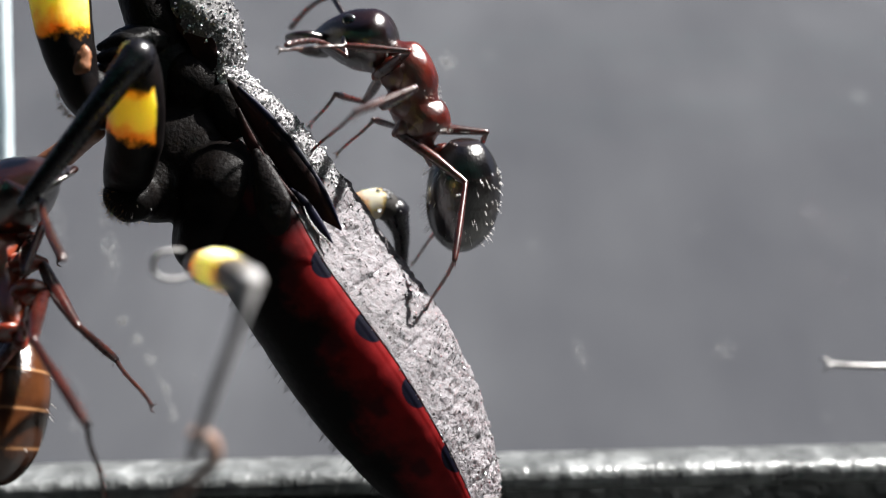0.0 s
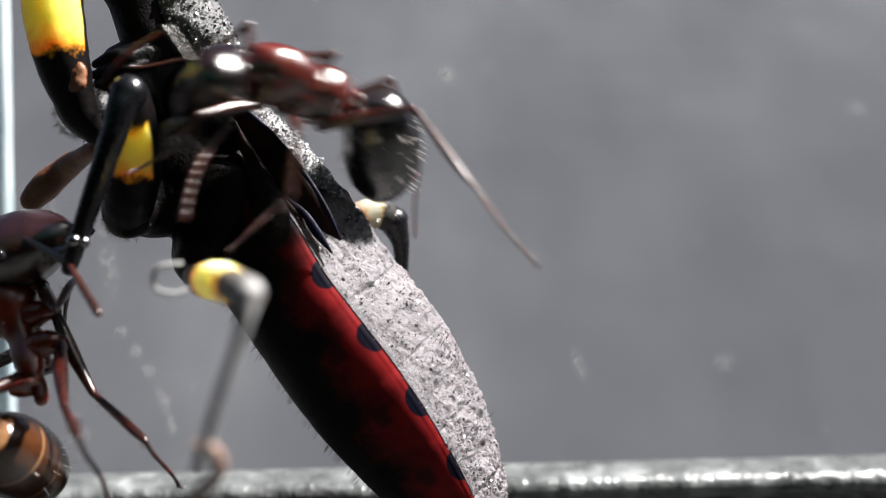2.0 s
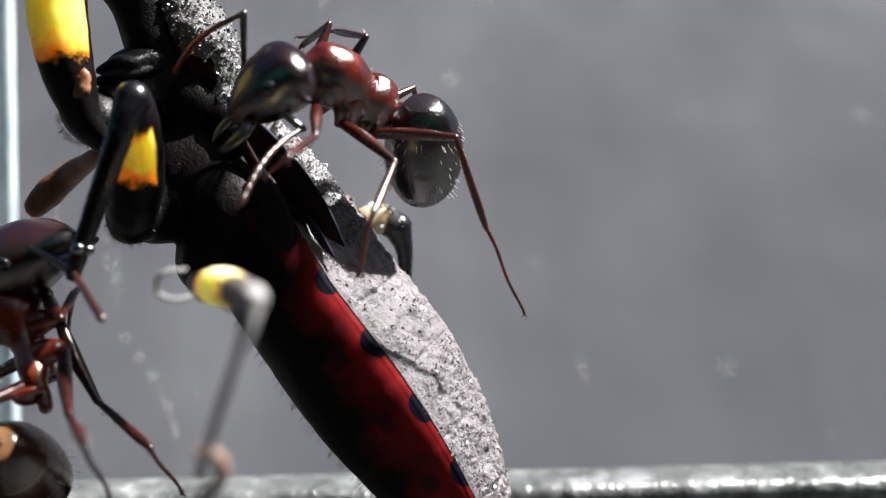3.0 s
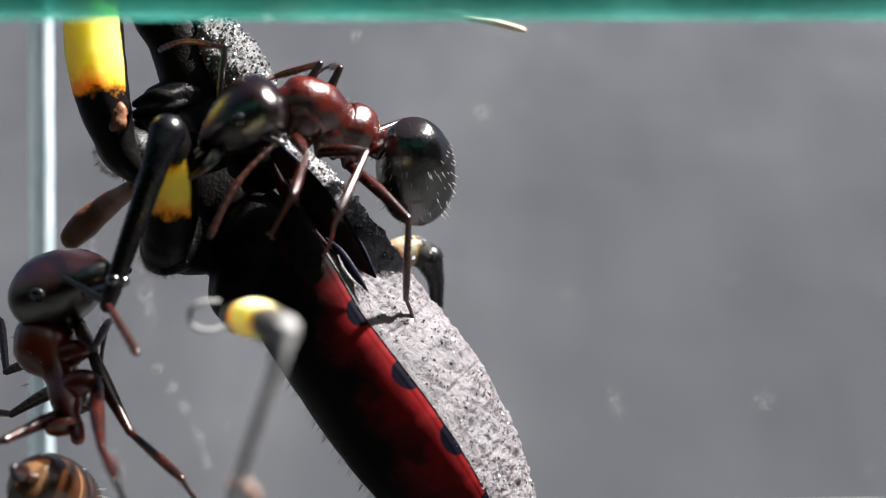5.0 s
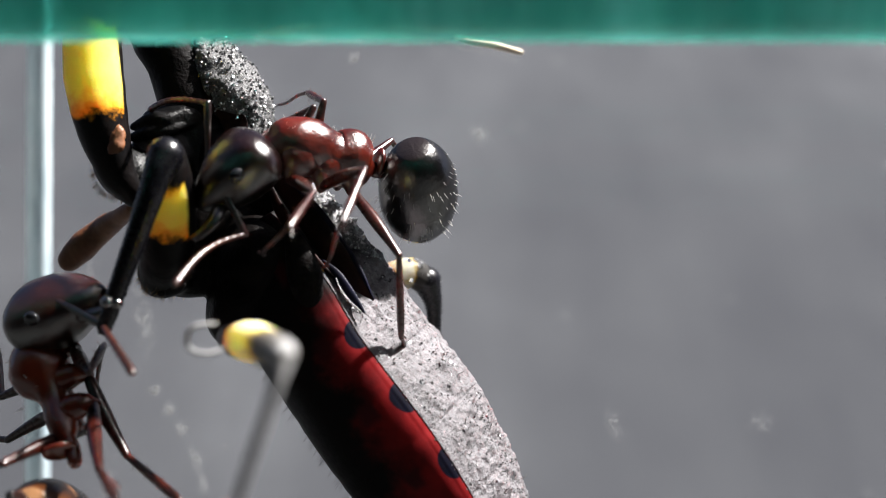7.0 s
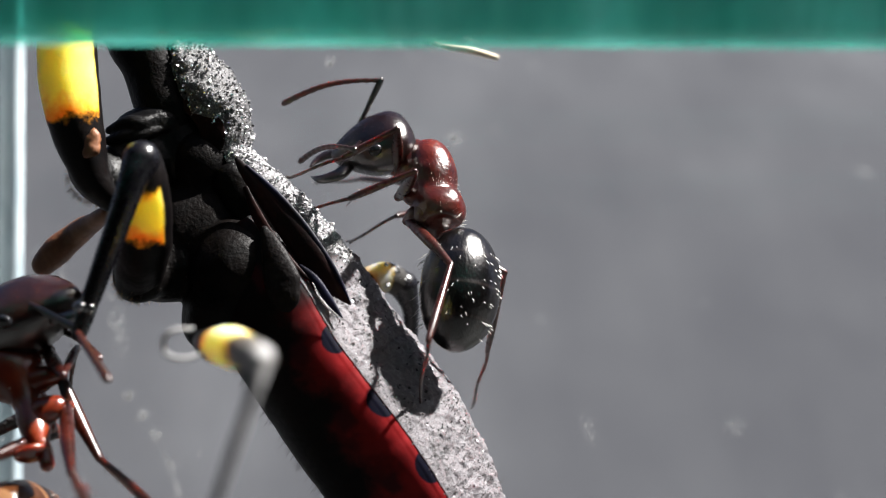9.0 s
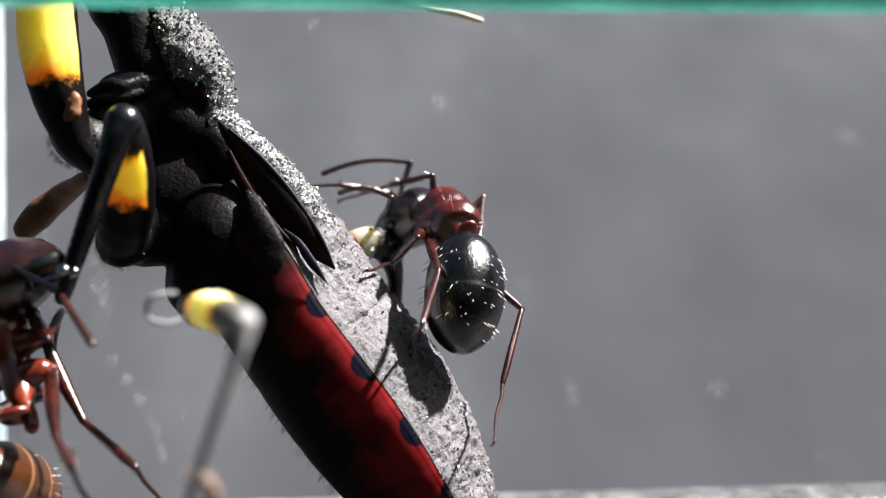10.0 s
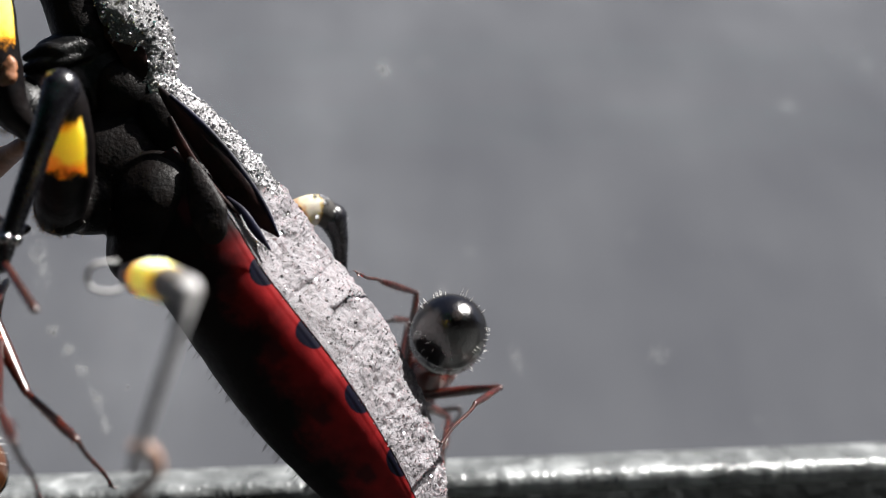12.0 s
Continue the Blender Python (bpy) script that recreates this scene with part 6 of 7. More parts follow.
    walk(amber_ant["tarsus_L1"], [(0, mm(1.02, -1.28, 0.50, -34, -16, -106)), (0.5, mm(1.02, -1.28, 0.50, -34, -16, -106)), (0.8, mm(2.33, -1.45, 0.48, -46, -10, -55)), (1, mm(2.33, -1.45, 0.48, -46, -10, -55)), (1.5, mm(2.34, -1.45, 0.48, -46, -10, -55)), (2.5, mm(2.34, -1.44, 0.48, -46, -10, -55)), (4.5, mm(2.32, -1.45, 0.47, -46, -10, -55)), (5.5, mm(2.33, -1.45, 0.48, -46, -10, -55)), (7, mm(2.35, -1.44, 0.48, -46, -10, -54)), (9.5, mm(2.37, -1.43, 0.48, -46, -10, -54)), (12, mm(2.41, -1.42, 0.49, -46, -10, -53))])
    walk(amber_ant["femur_L2"], [(0, mm(1.35, 0.45, -0.68, 0, -33, 132)), (0.5, mm(1.35, 0.45, -0.68, 0, -33, 132)), (0.8, mm(1.35, 0.45, -0.68, 33, -33, 74)), (1, mm(1.35, 0.45, -0.68, 33, -33, 74)), (1.5, mm(1.35, 0.45, -0.68, 33, -33, 74)), (2.5, mm(1.35, 0.45, -0.68, 33, -33, 74)), (4.5, mm(1.35, 0.45, -0.68, 33, -33, 75)), (5.5, mm(1.35, 0.45, -0.68, 33, -33, 74)), (7, mm(1.35, 0.45, -0.68, 33, -32, 74)), (9.5, mm(1.35, 0.45, -0.68, 34, -32, 73)), (12, mm(1.35, 0.45, -0.68, 35, -31, 71))])
    walk(amber_ant["tibia_L2"], [(0, mm(2.05, 0.00, -0.00, -33, -13, -76)), (0.5, mm(2.05, -0.00, -0.00, -33, -13, -76)), (0.8, mm(2.05, 0.00, -0.00, -40, -4, -31)), (1, mm(2.05, 0.00, -0.00, -40, -4, -31)), (1.5, mm(2.05, 0.00, -0.00, -40, -4, -31)), (2.5, mm(2.05, -0.00, -0.00, -40, -4, -31)), (4.5, mm(2.05, 0.00, -0.00, -40, -4, -31)), (5.5, mm(2.05, 0.00, -0.00, -40, -4, -31)), (7, mm(2.05, -0.00, -0.00, -40, -4, -30)), (9.5, mm(2.05, -0.00, -0.00, -40, -4, -30)), (12, mm(2.05, 0.00, -0.00, -40, -4, -29))])
    walk(amber_ant["tarsus_L2"], [(0, mm(2.50, -1.79, 0.44, -29, 3, -64)), (0.5, mm(2.50, -1.79, 0.44, -29, 3, -64)), (0.8, mm(3.68, -0.97, 0.12, -21, 15, -17)), (1, mm(3.68, -0.97, 0.12, -21, 15, -17)), (1.5, mm(3.68, -0.97, 0.12, -21, 15, -17)), (2.5, mm(3.68, -0.96, 0.12, -21, 15, -17)), (4.5, mm(3.68, -0.98, 0.12, -21, 15, -17)), (5.5, mm(3.68, -0.97, 0.13, -21, 15, -17)), (7, mm(3.69, -0.96, 0.13, -21, 15, -17)), (9.5, mm(3.69, -0.94, 0.13, -21, 15, -17)), (12, mm(3.70, -0.93, 0.12, -21, 14, -16))])
    walk(amber_ant["femur_L3"], [(0, mm(0.55, 0.42, -0.62, 0, -39, 164)), (0.5, mm(0.55, 0.42, -0.62, -0, -39, 164)), (0.8, mm(0.55, 0.42, -0.62, -35, -58, -151)), (1, mm(0.55, 0.42, -0.62, -35, -58, -151)), (1.5, mm(0.55, 0.42, -0.62, -35, -58, -151)), (2.5, mm(0.55, 0.42, -0.62, -35, -57, -151)), (4.5, mm(0.55, 0.42, -0.62, -35, -59, -151)), (5.5, mm(0.55, 0.42, -0.62, -36, -58, -150)), (7, mm(0.55, 0.42, -0.62, -36, -58, -150)), (9.5, mm(0.55, 0.42, -0.62, -36, -57, -150)), (12, mm(0.55, 0.42, -0.62, -36, -55, -150))])
    walk(amber_ant["tibia_L3"], [(0, mm(2.40, -0.00, 0.00, -39, -20, -98)), (0.5, mm(2.40, -0.00, -0.00, -39, -20, -99)), (0.8, mm(2.40, -0.00, -0.00, -33, -24, -113)), (1, mm(2.40, -0.00, -0.00, -33, -24, -113)), (1.5, mm(2.40, -0.00, -0.00, -33, -24, -114)), (2.5, mm(2.40, -0.00, -0.00, -33, -24, -114)), (4.5, mm(2.40, 0.00, -0.00, -33, -24, -112)), (5.5, mm(2.40, 0.00, -0.00, -33, -24, -113)), (7, mm(2.40, -0.00, -0.00, -33, -24, -114)), (9.5, mm(2.40, -0.00, -0.00, -32, -24, -115)), (12, mm(2.40, -0.00, -0.00, -31, -24, -117))])
    walk(amber_ant["tarsus_L3"], [(0, mm(2.07, -2.24, 0.81, -39, -13, -91)), (0.5, mm(2.07, -2.24, 0.80, -39, -13, -92)), (0.8, mm(1.53, -2.02, 0.96, -35, -15, -110)), (1, mm(1.53, -2.02, 0.96, -35, -15, -110)), (1.5, mm(1.52, -2.02, 0.96, -35, -15, -110)), (2.5, mm(1.51, -2.01, 0.96, -34, -15, -110)), (4.5, mm(1.56, -2.03, 0.96, -35, -15, -109)), (5.5, mm(1.54, -2.02, 0.97, -35, -15, -109)), (7, mm(1.52, -2.01, 0.97, -35, -15, -110)), (9.5, mm(1.47, -1.99, 0.97, -34, -15, -111)), (12, mm(1.39, -1.95, 0.97, -34, -16, -113))])
    walk(amber_ant["scape_L"], [(0, mm(1.30, 0.50, 0.42, 1, 36, -173)), (0.5, mm(1.30, 0.50, 0.42, 1, 36, -173)), (0.8, mm(1.30, 0.50, 0.42, -3, 37, 179)), (1, mm(1.30, 0.50, 0.42, -3, 37, 179)), (1.5, mm(1.30, 0.50, 0.42, -3, 37, 179)), (2.5, mm(1.30, 0.50, 0.42, -3, 37, 180)), (4.5, mm(1.30, 0.50, 0.42, -4, 37, 179)), (5.5, mm(1.30, 0.50, 0.42, -4, 37, 179)), (7, mm(1.30, 0.50, 0.42, -4, 37, 179)), (9.5, mm(1.30, 0.50, 0.42, -3, 37, 180)), (12, mm(1.30, 0.50, 0.42, -2, 36, -179))])
    walk(amber_ant["funiculus_L"], [(0, mm(0.10, 0.35, -0.46, 2, 8, 135)), (0.5, mm(0.10, 0.35, -0.46, 2, 8, 134)), (0.6, mm(0.10, 0.41, -0.47, -20, 32, 76)), (0.7, mm(0.10, 0.46, -0.47, -56, 24, 9)), (0.8, mm(0.10, 0.52, -0.47, -65, -6, -43)), (0.87, mm(0.10, 0.52, -0.47, -54, 41, -10)), (0.93, mm(0.10, 0.52, -0.47, 20, 57, 79)), (1, mm(0.10, 0.52, -0.47, 54, 16, 131)), (1.5, mm(0.10, 0.51, -0.48, 54, 16, 131)), (2.5, mm(0.10, 0.51, -0.48, 55, 16, 131)), (4.5, mm(0.11, 0.53, -0.49, 54, 17, 130)), (5.5, mm(0.11, 0.53, -0.49, 54, 17, 130)), (7, mm(0.11, 0.52, -0.49, 54, 17, 130)), (7.83, mm(0.10, 0.52, -0.48, 20, 54, 76)), (8.67, mm(0.10, 0.51, -0.48, -47, 39, -7)), (9.5, mm(0.10, 0.51, -0.47, -58, -6, -43)), (12, mm(0.08, 0.48, -0.45, -58, -6, -41))])
    walk(amber_ant["femur_R1"], [(0, mm(2.15, -0.42, -0.62, -0, -17, -160)), (0.5, mm(2.15, -0.42, -0.62, 0, -17, -160)), (0.8, mm(2.15, -0.42, -0.62, -3, -10, -148)), (1, mm(2.15, -0.42, -0.62, -3, -10, -148)), (1.5, mm(2.15, -0.42, -0.62, -3, -10, -148)), (2.5, mm(2.15, -0.42, -0.62, -3, -10, -148)), (4.5, mm(2.15, -0.42, -0.62, -3, -10, -148)), (5.5, mm(2.15, -0.42, -0.62, -3, -10, -148)), (7, mm(2.15, -0.42, -0.62, -3, -10, -148)), (9.5, mm(2.15, -0.42, -0.62, -3, -10, -149)), (12, mm(2.15, -0.42, -0.62, -3, -10, -150))])
    walk(amber_ant["tibia_R1"], [(0, mm(1.85, 0.00, 0.00, 7, 7, 158)), (0.5, mm(1.85, 0.00, -0.00, 7, 7, 158)), (0.8, mm(1.85, 0.00, 0.00, 10, 19, 172)), (1, mm(1.85, 0.00, 0.00, 10, 19, 172)), (1.5, mm(1.85, 0.00, -0.00, 10, 19, 172)), (2.5, mm(1.85, 0.00, 0.00, 10, 19, 172)), (4.5, mm(1.85, 0.00, 0.00, 10, 20, 172)), (5.5, mm(1.85, 0.00, 0.00, 10, 19, 173)), (7, mm(1.85, 0.00, 0.00, 10, 19, 173)), (9.5, mm(1.85, 0.00, 0.00, 10, 18, 173)), (12, mm(1.85, 0.00, -0.00, 10, 17, 173))])
    walk(amber_ant["tarsus_R1"], [(0, mm(0.37, 0.58, -0.20, -14, 12, -128)), (0.5, mm(0.37, 0.58, -0.20, -14, 12, -128)), (0.8, mm(0.35, 0.21, -0.51, -11, -1, -102)), (1, mm(0.35, 0.21, -0.51, -11, -1, -102)), (1.5, mm(0.35, 0.20, -0.51, -11, -1, -102)), (2.5, mm(0.35, 0.20, -0.51, -11, -1, -102)), (4.5, mm(0.36, 0.20, -0.53, -11, -1, -101)), (5.5, mm(0.35, 0.19, -0.53, -11, -1, -102)), (7, mm(0.35, 0.19, -0.53, -11, -1, -102)), (9.5, mm(0.34, 0.19, -0.51, -11, -0, -103)), (12, mm(0.33, 0.19, -0.47, -11, -0, -104))])
    walk(amber_ant["femur_R2"], [(0, mm(1.35, -0.45, -0.68, 0, 9, -175)), (0.5, mm(1.35, -0.45, -0.68, 0, 9, -175)), (0.8, mm(1.35, -0.45, -0.68, -2, 10, 171)), (1, mm(1.35, -0.45, -0.68, -2, 10, 171)), (1.5, mm(1.35, -0.45, -0.68, -2, 10, 170)), (2.5, mm(1.35, -0.45, -0.68, -3, 10, 170)), (4.5, mm(1.35, -0.45, -0.68, -3, 11, 170)), (5.5, mm(1.35, -0.45, -0.68, -3, 11, 169)), (7, mm(1.35, -0.45, -0.68, -3, 11, 169)), (9.5, mm(1.35, -0.45, -0.68, -3, 10, 170)), (12, mm(1.35, -0.45, -0.68, -2, 8, 171))])
    walk(amber_ant["tibia_R2"], [(0, mm(2.05, -0.00, -0.00, 13, 41, -100)), (0.5, mm(2.05, -0.00, 0.00, 13, 41, -100)), (0.6, mm(2.05, -0.00, 0.00, 54, 49, -45)), (0.7, mm(2.05, -0.00, 0.00, 85, 30, 2)), (0.8, mm(2.05, 0.00, 0.00, 93, 2, 30)), (1, mm(2.05, 0.00, 0.00, 93, 2, 30)), (1.5, mm(2.05, -0.00, -0.00, 93, 2, 30)), (2.5, mm(2.05, -0.00, -0.00, 93, 2, 30)), (4.5, mm(2.05, -0.00, 0.00, 93, 1, 31)), (5.5, mm(2.05, 0.00, -0.00, 93, 1, 32)), (7, mm(2.05, -0.00, -0.00, 93, 1, 32)), (9.5, mm(2.05, -0.00, -0.00, 93, 1, 31)), (12, mm(2.05, -0.00, -0.00, 93, 2, 29))])
    walk(amber_ant["tarsus_R2"], [(0, mm(1.79, -1.41, -1.24, -3, -4, 15)), (0.5, mm(1.79, -1.41, -1.25, -3, -4, 15)), (0.6, mm(2.42, -0.62, -0.85, -5, 12, -9)), (0.7, mm(3.06, 0.17, -0.45, -14, 26, -35)), (0.8, mm(3.69, 0.95, -0.06, -30, 34, -68)), (1, mm(3.69, 0.95, -0.06, -30, 34, -68)), (1.5, mm(3.69, 0.96, -0.06, -30, 34, -67)), (2.5, mm(3.69, 0.96, -0.05, -30, 34, -68)), (4.5, mm(3.67, 0.99, -0.03, -29, 34, -65)), (5.5, mm(3.67, 0.99, -0.03, -29, 34, -65)), (7, mm(3.67, 0.99, -0.02, -29, 34, -65)), (9.5, mm(3.68, 0.97, -0.04, -31, 35, -68)), (12, mm(3.71, 0.92, -0.08, -33, 35, -73))])
    walk(amber_ant["femur_R3"], [(0, mm(0.55, -0.42, -0.62, -0, -18, -159)), (0.5, mm(0.55, -0.42, -0.62, 0, -19, -159)), (0.8, mm(0.55, -0.42, -0.62, 1, -16, -162)), (1, mm(0.55, -0.42, -0.62, 1, -16, -162)), (1.5, mm(0.55, -0.42, -0.62, 1, -16, -162)), (2.5, mm(0.55, -0.42, -0.62, 1, -16, -162)), (4.5, mm(0.55, -0.42, -0.62, 1, -16, -162)), (5.5, mm(0.55, -0.42, -0.62, 1, -16, -162)), (7, mm(0.55, -0.42, -0.62, 1, -16, -162)), (9.5, mm(0.55, -0.42, -0.62, 1, -16, -163)), (12, mm(0.55, -0.42, -0.62, 1, -16, -164))])
    walk(amber_ant["tibia_R3"], [(0, mm(2.40, -0.00, -0.00, -5, 29, -15)), (0.5, mm(2.40, -0.00, -0.00, -5, 29, -15)), (0.8, mm(2.40, 0.00, -0.00, 5, 2, 22)), (1, mm(2.40, -0.00, -0.00, 5, 2, 22)), (1.5, mm(2.40, -0.00, 0.00, 5, 2, 22)), (2.5, mm(2.40, -0.00, -0.00, 5, 2, 22)), (4.5, mm(2.40, -0.00, 0.00, 5, 2, 22)), (5.5, mm(2.40, -0.00, 0.00, 5, 2, 22)), (7, mm(2.40, 0.00, 0.00, 5, 2, 22)), (9.5, mm(2.40, 0.00, 0.00, 5, 2, 22)), (12, mm(2.40, 0.00, 0.00, 5, 3, 21))])
    walk(amber_ant["tarsus_R3"], [(0, mm(4.43, -0.54, -1.16, -17, 13, -115)), (0.5, mm(4.43, -0.53, -1.16, -17, 13, -115)), (0.8, mm(4.63, 0.88, -0.10, -18, 19, -117)), (1, mm(4.63, 0.88, -0.10, -18, 19, -117)), (1.5, mm(4.63, 0.89, -0.10, -18, 19, -117)), (2.5, mm(4.63, 0.89, -0.10, -18, 19, -117)), (4.5, mm(4.63, 0.89, -0.09, -17, 19, -116)), (5.5, mm(4.63, 0.89, -0.09, -18, 19, -117)), (7, mm(4.63, 0.89, -0.09, -18, 19, -117)), (9.5, mm(4.63, 0.89, -0.10, -18, 19, -117)), (12, mm(4.63, 0.88, -0.12, -18, 18, -118))])
    walk(amber_ant["scape_R"], [(0, mm(1.30, -0.50, 0.42, -2, 35, -31)), (0.5, mm(1.30, -0.50, 0.42, -2, 35, -31)), (0.8, mm(1.30, -0.50, 0.42, 4, 33, -21)), (1, mm(1.30, -0.50, 0.42, 4, 33, -21)), (1.5, mm(1.30, -0.50, 0.42, 4, 33, -21)), (2.5, mm(1.30, -0.50, 0.42, 4, 33, -21)), (4.5, mm(1.30, -0.50, 0.42, 4, 33, -22)), (5.5, mm(1.30, -0.50, 0.42, 4, 33, -21)), (7, mm(1.30, -0.50, 0.42, 4, 33, -21)), (9.5, mm(1.30, -0.50, 0.42, 5, 33, -20)), (12, mm(1.30, -0.50, 0.42, 5, 33, -19))])
    walk(amber_ant["funiculus_R"], [(0, mm(2.36, -1.13, -0.44, -2, 21, -56)), (0.5, mm(2.36, -1.13, -0.44, -2, 21, -56)), (0.8, mm(2.48, -0.95, -0.40, 1, 13, -48)), (1, mm(2.48, -0.95, -0.40, 1, 13, -48)), (1.5, mm(2.48, -0.95, -0.39, 1, 13, -48)), (2.5, mm(2.48, -0.95, -0.39, 1, 12, -48)), (4.5, mm(2.47, -0.97, -0.39, 0, 12, -49)), (5.5, mm(2.47, -0.96, -0.39, 0, 12, -49)), (7, mm(2.48, -0.95, -0.40, 1, 12, -48)), (9.5, mm(2.48, -0.92, -0.40, 1, 13, -47)), (12, mm(2.49, -0.90, -0.40, 1, 13, -46))])
    walk(far_ant["body"], [(0, mm(16.72, -3.00, 8.62, -70, -34, -132)), (0.5, mm(17.46, -3.00, 8.33, -70, -35, -133)), (1, mm(18.41, -3.00, 8.06, -68, -35, -135)), (1.5, mm(18.96, -3.00, 7.92, -68, -35, -136)), (4, mm(28.28, -3.00, 7.85, -61, -34, -145)), (12, mm(31.85, -3.00, 7.42, -55, -38, -150))])
    walk(far_ant["head"], [(0, mm(2.85, 0.00, 0.00, 17, -8, -108)), (0.5, mm(2.85, 0.00, 0.00, 18, -9, -108)), (1, mm(2.85, -0.00, 0.00, 19, -10, -108)), (1.5, mm(2.85, 0.00, -0.00, 20, -11, -108)), (4, mm(2.85, -0.00, 0.00, 29, -19, -110)), (12, mm(2.85, 0.00, -0.00, 32, -25, -101))])
    walk(far_ant["gaster"], [(0, mm(-0.50, -0.00, 0.00, -1, 3, 177)), (0.5, mm(-0.50, -0.00, 0.00, -1, 3, 177)), (1, mm(-0.50, -0.00, 0.00, -1, 3, 177)), (1.5, mm(-0.50, -0.00, 0.00, -1, 3, 177)), (4, mm(-0.50, -0.00, 0.00, -1, 2, 179)), (12, mm(-0.50, -0.00, 0.00, -0, 2, 180))])
    walk(far_ant["femur_L1"], [(0, mm(2.15, 0.42, -0.62, 0, -8, -14)), (0.5, mm(2.15, 0.42, -0.62, 0, -8, -14)), (1, mm(2.15, 0.42, -0.62, 0, -8, -14)), (1.5, mm(2.15, 0.42, -0.62, 0, -8, -14)), (4, mm(2.15, 0.42, -0.62, 0, -10, -16)), (12, mm(2.15, 0.42, -0.62, 1, -9, -18))])
    walk(far_ant["tibia_L1"], [(0, mm(1.85, 0.00, -0.00, 2, 4, 10)), (0.5, mm(1.85, 0.00, -0.00, 2, 4, 10)), (1, mm(1.85, 0.00, -0.00, 2, 4, 10)), (1.5, mm(1.85, 0.00, -0.00, 2, 4, 9)), (4, mm(1.85, 0.00, -0.00, 2, 5, 9)), (12, mm(1.85, 0.00, -0.00, 2, 2, 9))])
    walk(far_ant["tarsus_L1"], [(0, mm(3.42, 0.28, -0.10, -8, -2, -91)), (0.5, mm(3.42, 0.27, -0.10, -8, -3, -91)), (1, mm(3.42, 0.27, -0.10, -8, -5, -90)), (1.5, mm(3.42, 0.26, -0.10, -8, -5, -90)), (2.33, mm(3.42, 0.26, -0.12, -9, 1, -54)), (3.17, mm(3.42, 0.26, -0.13, -7, 7, -18)), (4, mm(3.42, 0.25, -0.14, -1, 10, 19)), (12, mm(3.43, 0.24, -0.07, -1, 9, 19))])
    walk(far_ant["femur_L2"], [(0, mm(1.35, 0.45, -0.68, -0, 8, 6)), (0.5, mm(1.35, 0.45, -0.68, -0, 8, 6)), (1, mm(1.35, 0.45, -0.68, -0, 8, 5)), (1.5, mm(1.35, 0.45, -0.68, -0, 9, 5)), (4, mm(1.35, 0.45, -0.68, -0, 8, 4)), (12, mm(1.35, 0.45, -0.68, -0, 13, 3))])
    walk(far_ant["tibia_L2"], [(0, mm(2.05, 0.00, 0.00, -17, 60, 86)), (0.5, mm(2.05, -0.00, 0.00, -17, 60, 87)), (1, mm(2.05, 0.00, 0.00, -16, 61, 88)), (1.5, mm(2.05, -0.00, -0.00, -15, 61, 88)), (4, mm(2.05, 0.00, -0.00, -2, 64, 103)), (12, mm(2.05, -0.00, -0.00, -6, 70, 99))])
    walk(far_ant["tarsus_L2"], [(0, mm(2.12, 0.95, -1.64, -1, 28, 9)), (0.5, mm(2.10, 0.94, -1.65, -1, 29, 9)), (1, mm(2.09, 0.92, -1.66, -1, 29, 8)), (1.5, mm(2.08, 0.91, -1.67, -1, 29, 8)), (4, mm(1.86, 0.81, -1.71, -1, 25, 7)), (12, mm(1.95, 0.64, -1.79, -3, 35, 4))])
    walk(far_ant["femur_L3"], [(0, mm(0.55, 0.42, -0.62, 0, 7, 38)), (0.5, mm(0.55, 0.42, -0.62, -0, 8, 38)), (1, mm(0.55, 0.42, -0.62, -0, 9, 38)), (1.5, mm(0.55, 0.42, -0.62, -0, 9, 38)), (4, mm(0.55, 0.42, -0.62, -0, 14, 35)), (12, mm(0.55, 0.42, -0.62, 1, 21, 40))])
    walk(far_ant["tibia_L3"], [(0, mm(2.40, -0.00, 0.00, -6, 21, 142)), (0.5, mm(2.40, 0.00, -0.00, -5, 21, 142)), (1, mm(2.40, 0.00, 0.00, -5, 22, 142)), (1.5, mm(2.40, -0.00, 0.00, -5, 22, 142)), (4, mm(2.40, 0.00, 0.00, -4, 23, 145)), (12, mm(2.40, -0.00, 0.00, -6, 30, 141))])
    walk(far_ant["tarsus_L3"], [(0, mm(0.63, 1.37, -0.87, -7, 19, 130)), (0.5, mm(0.63, 1.37, -0.88, -7, 20, 131)), (1, mm(0.64, 1.36, -0.89, -7, 20, 131)), (1.5, mm(0.64, 1.36, -0.90, -7, 20, 131)), (4, mm(0.59, 1.27, -0.93, -5, 23, 135)), (12, mm(0.79, 1.32, -1.19, -8, 29, 129))])
    walk(far_ant["scape_L"], [(0, mm(1.30, 0.50, 0.42, 1, -20, 94)), (0.5, mm(1.30, 0.50, 0.42, 1, -20, 94)), (1, mm(1.30, 0.50, 0.42, 1, -20, 94)), (1.5, mm(1.30, 0.50, 0.42, 1, -20, 94)), (4, mm(1.30, 0.50, 0.42, 1, -20, 94)), (12, mm(1.30, 0.50, 0.42, 1, -20, 94))])
    walk(far_ant["funiculus_L"], [(0, mm(1.19, 1.90, 0.94, 0, 21, 9)), (0.5, mm(1.19, 1.90, 0.94, 0, 21, 9)), (1, mm(1.19, 1.90, 0.94, 0, 21, 9)), (1.5, mm(1.19, 1.90, 0.94, 0, 21, 9)), (4, mm(1.19, 1.90, 0.94, 0, 21, 9)), (12, mm(1.19, 1.90, 0.94, 0, 21, 9))])
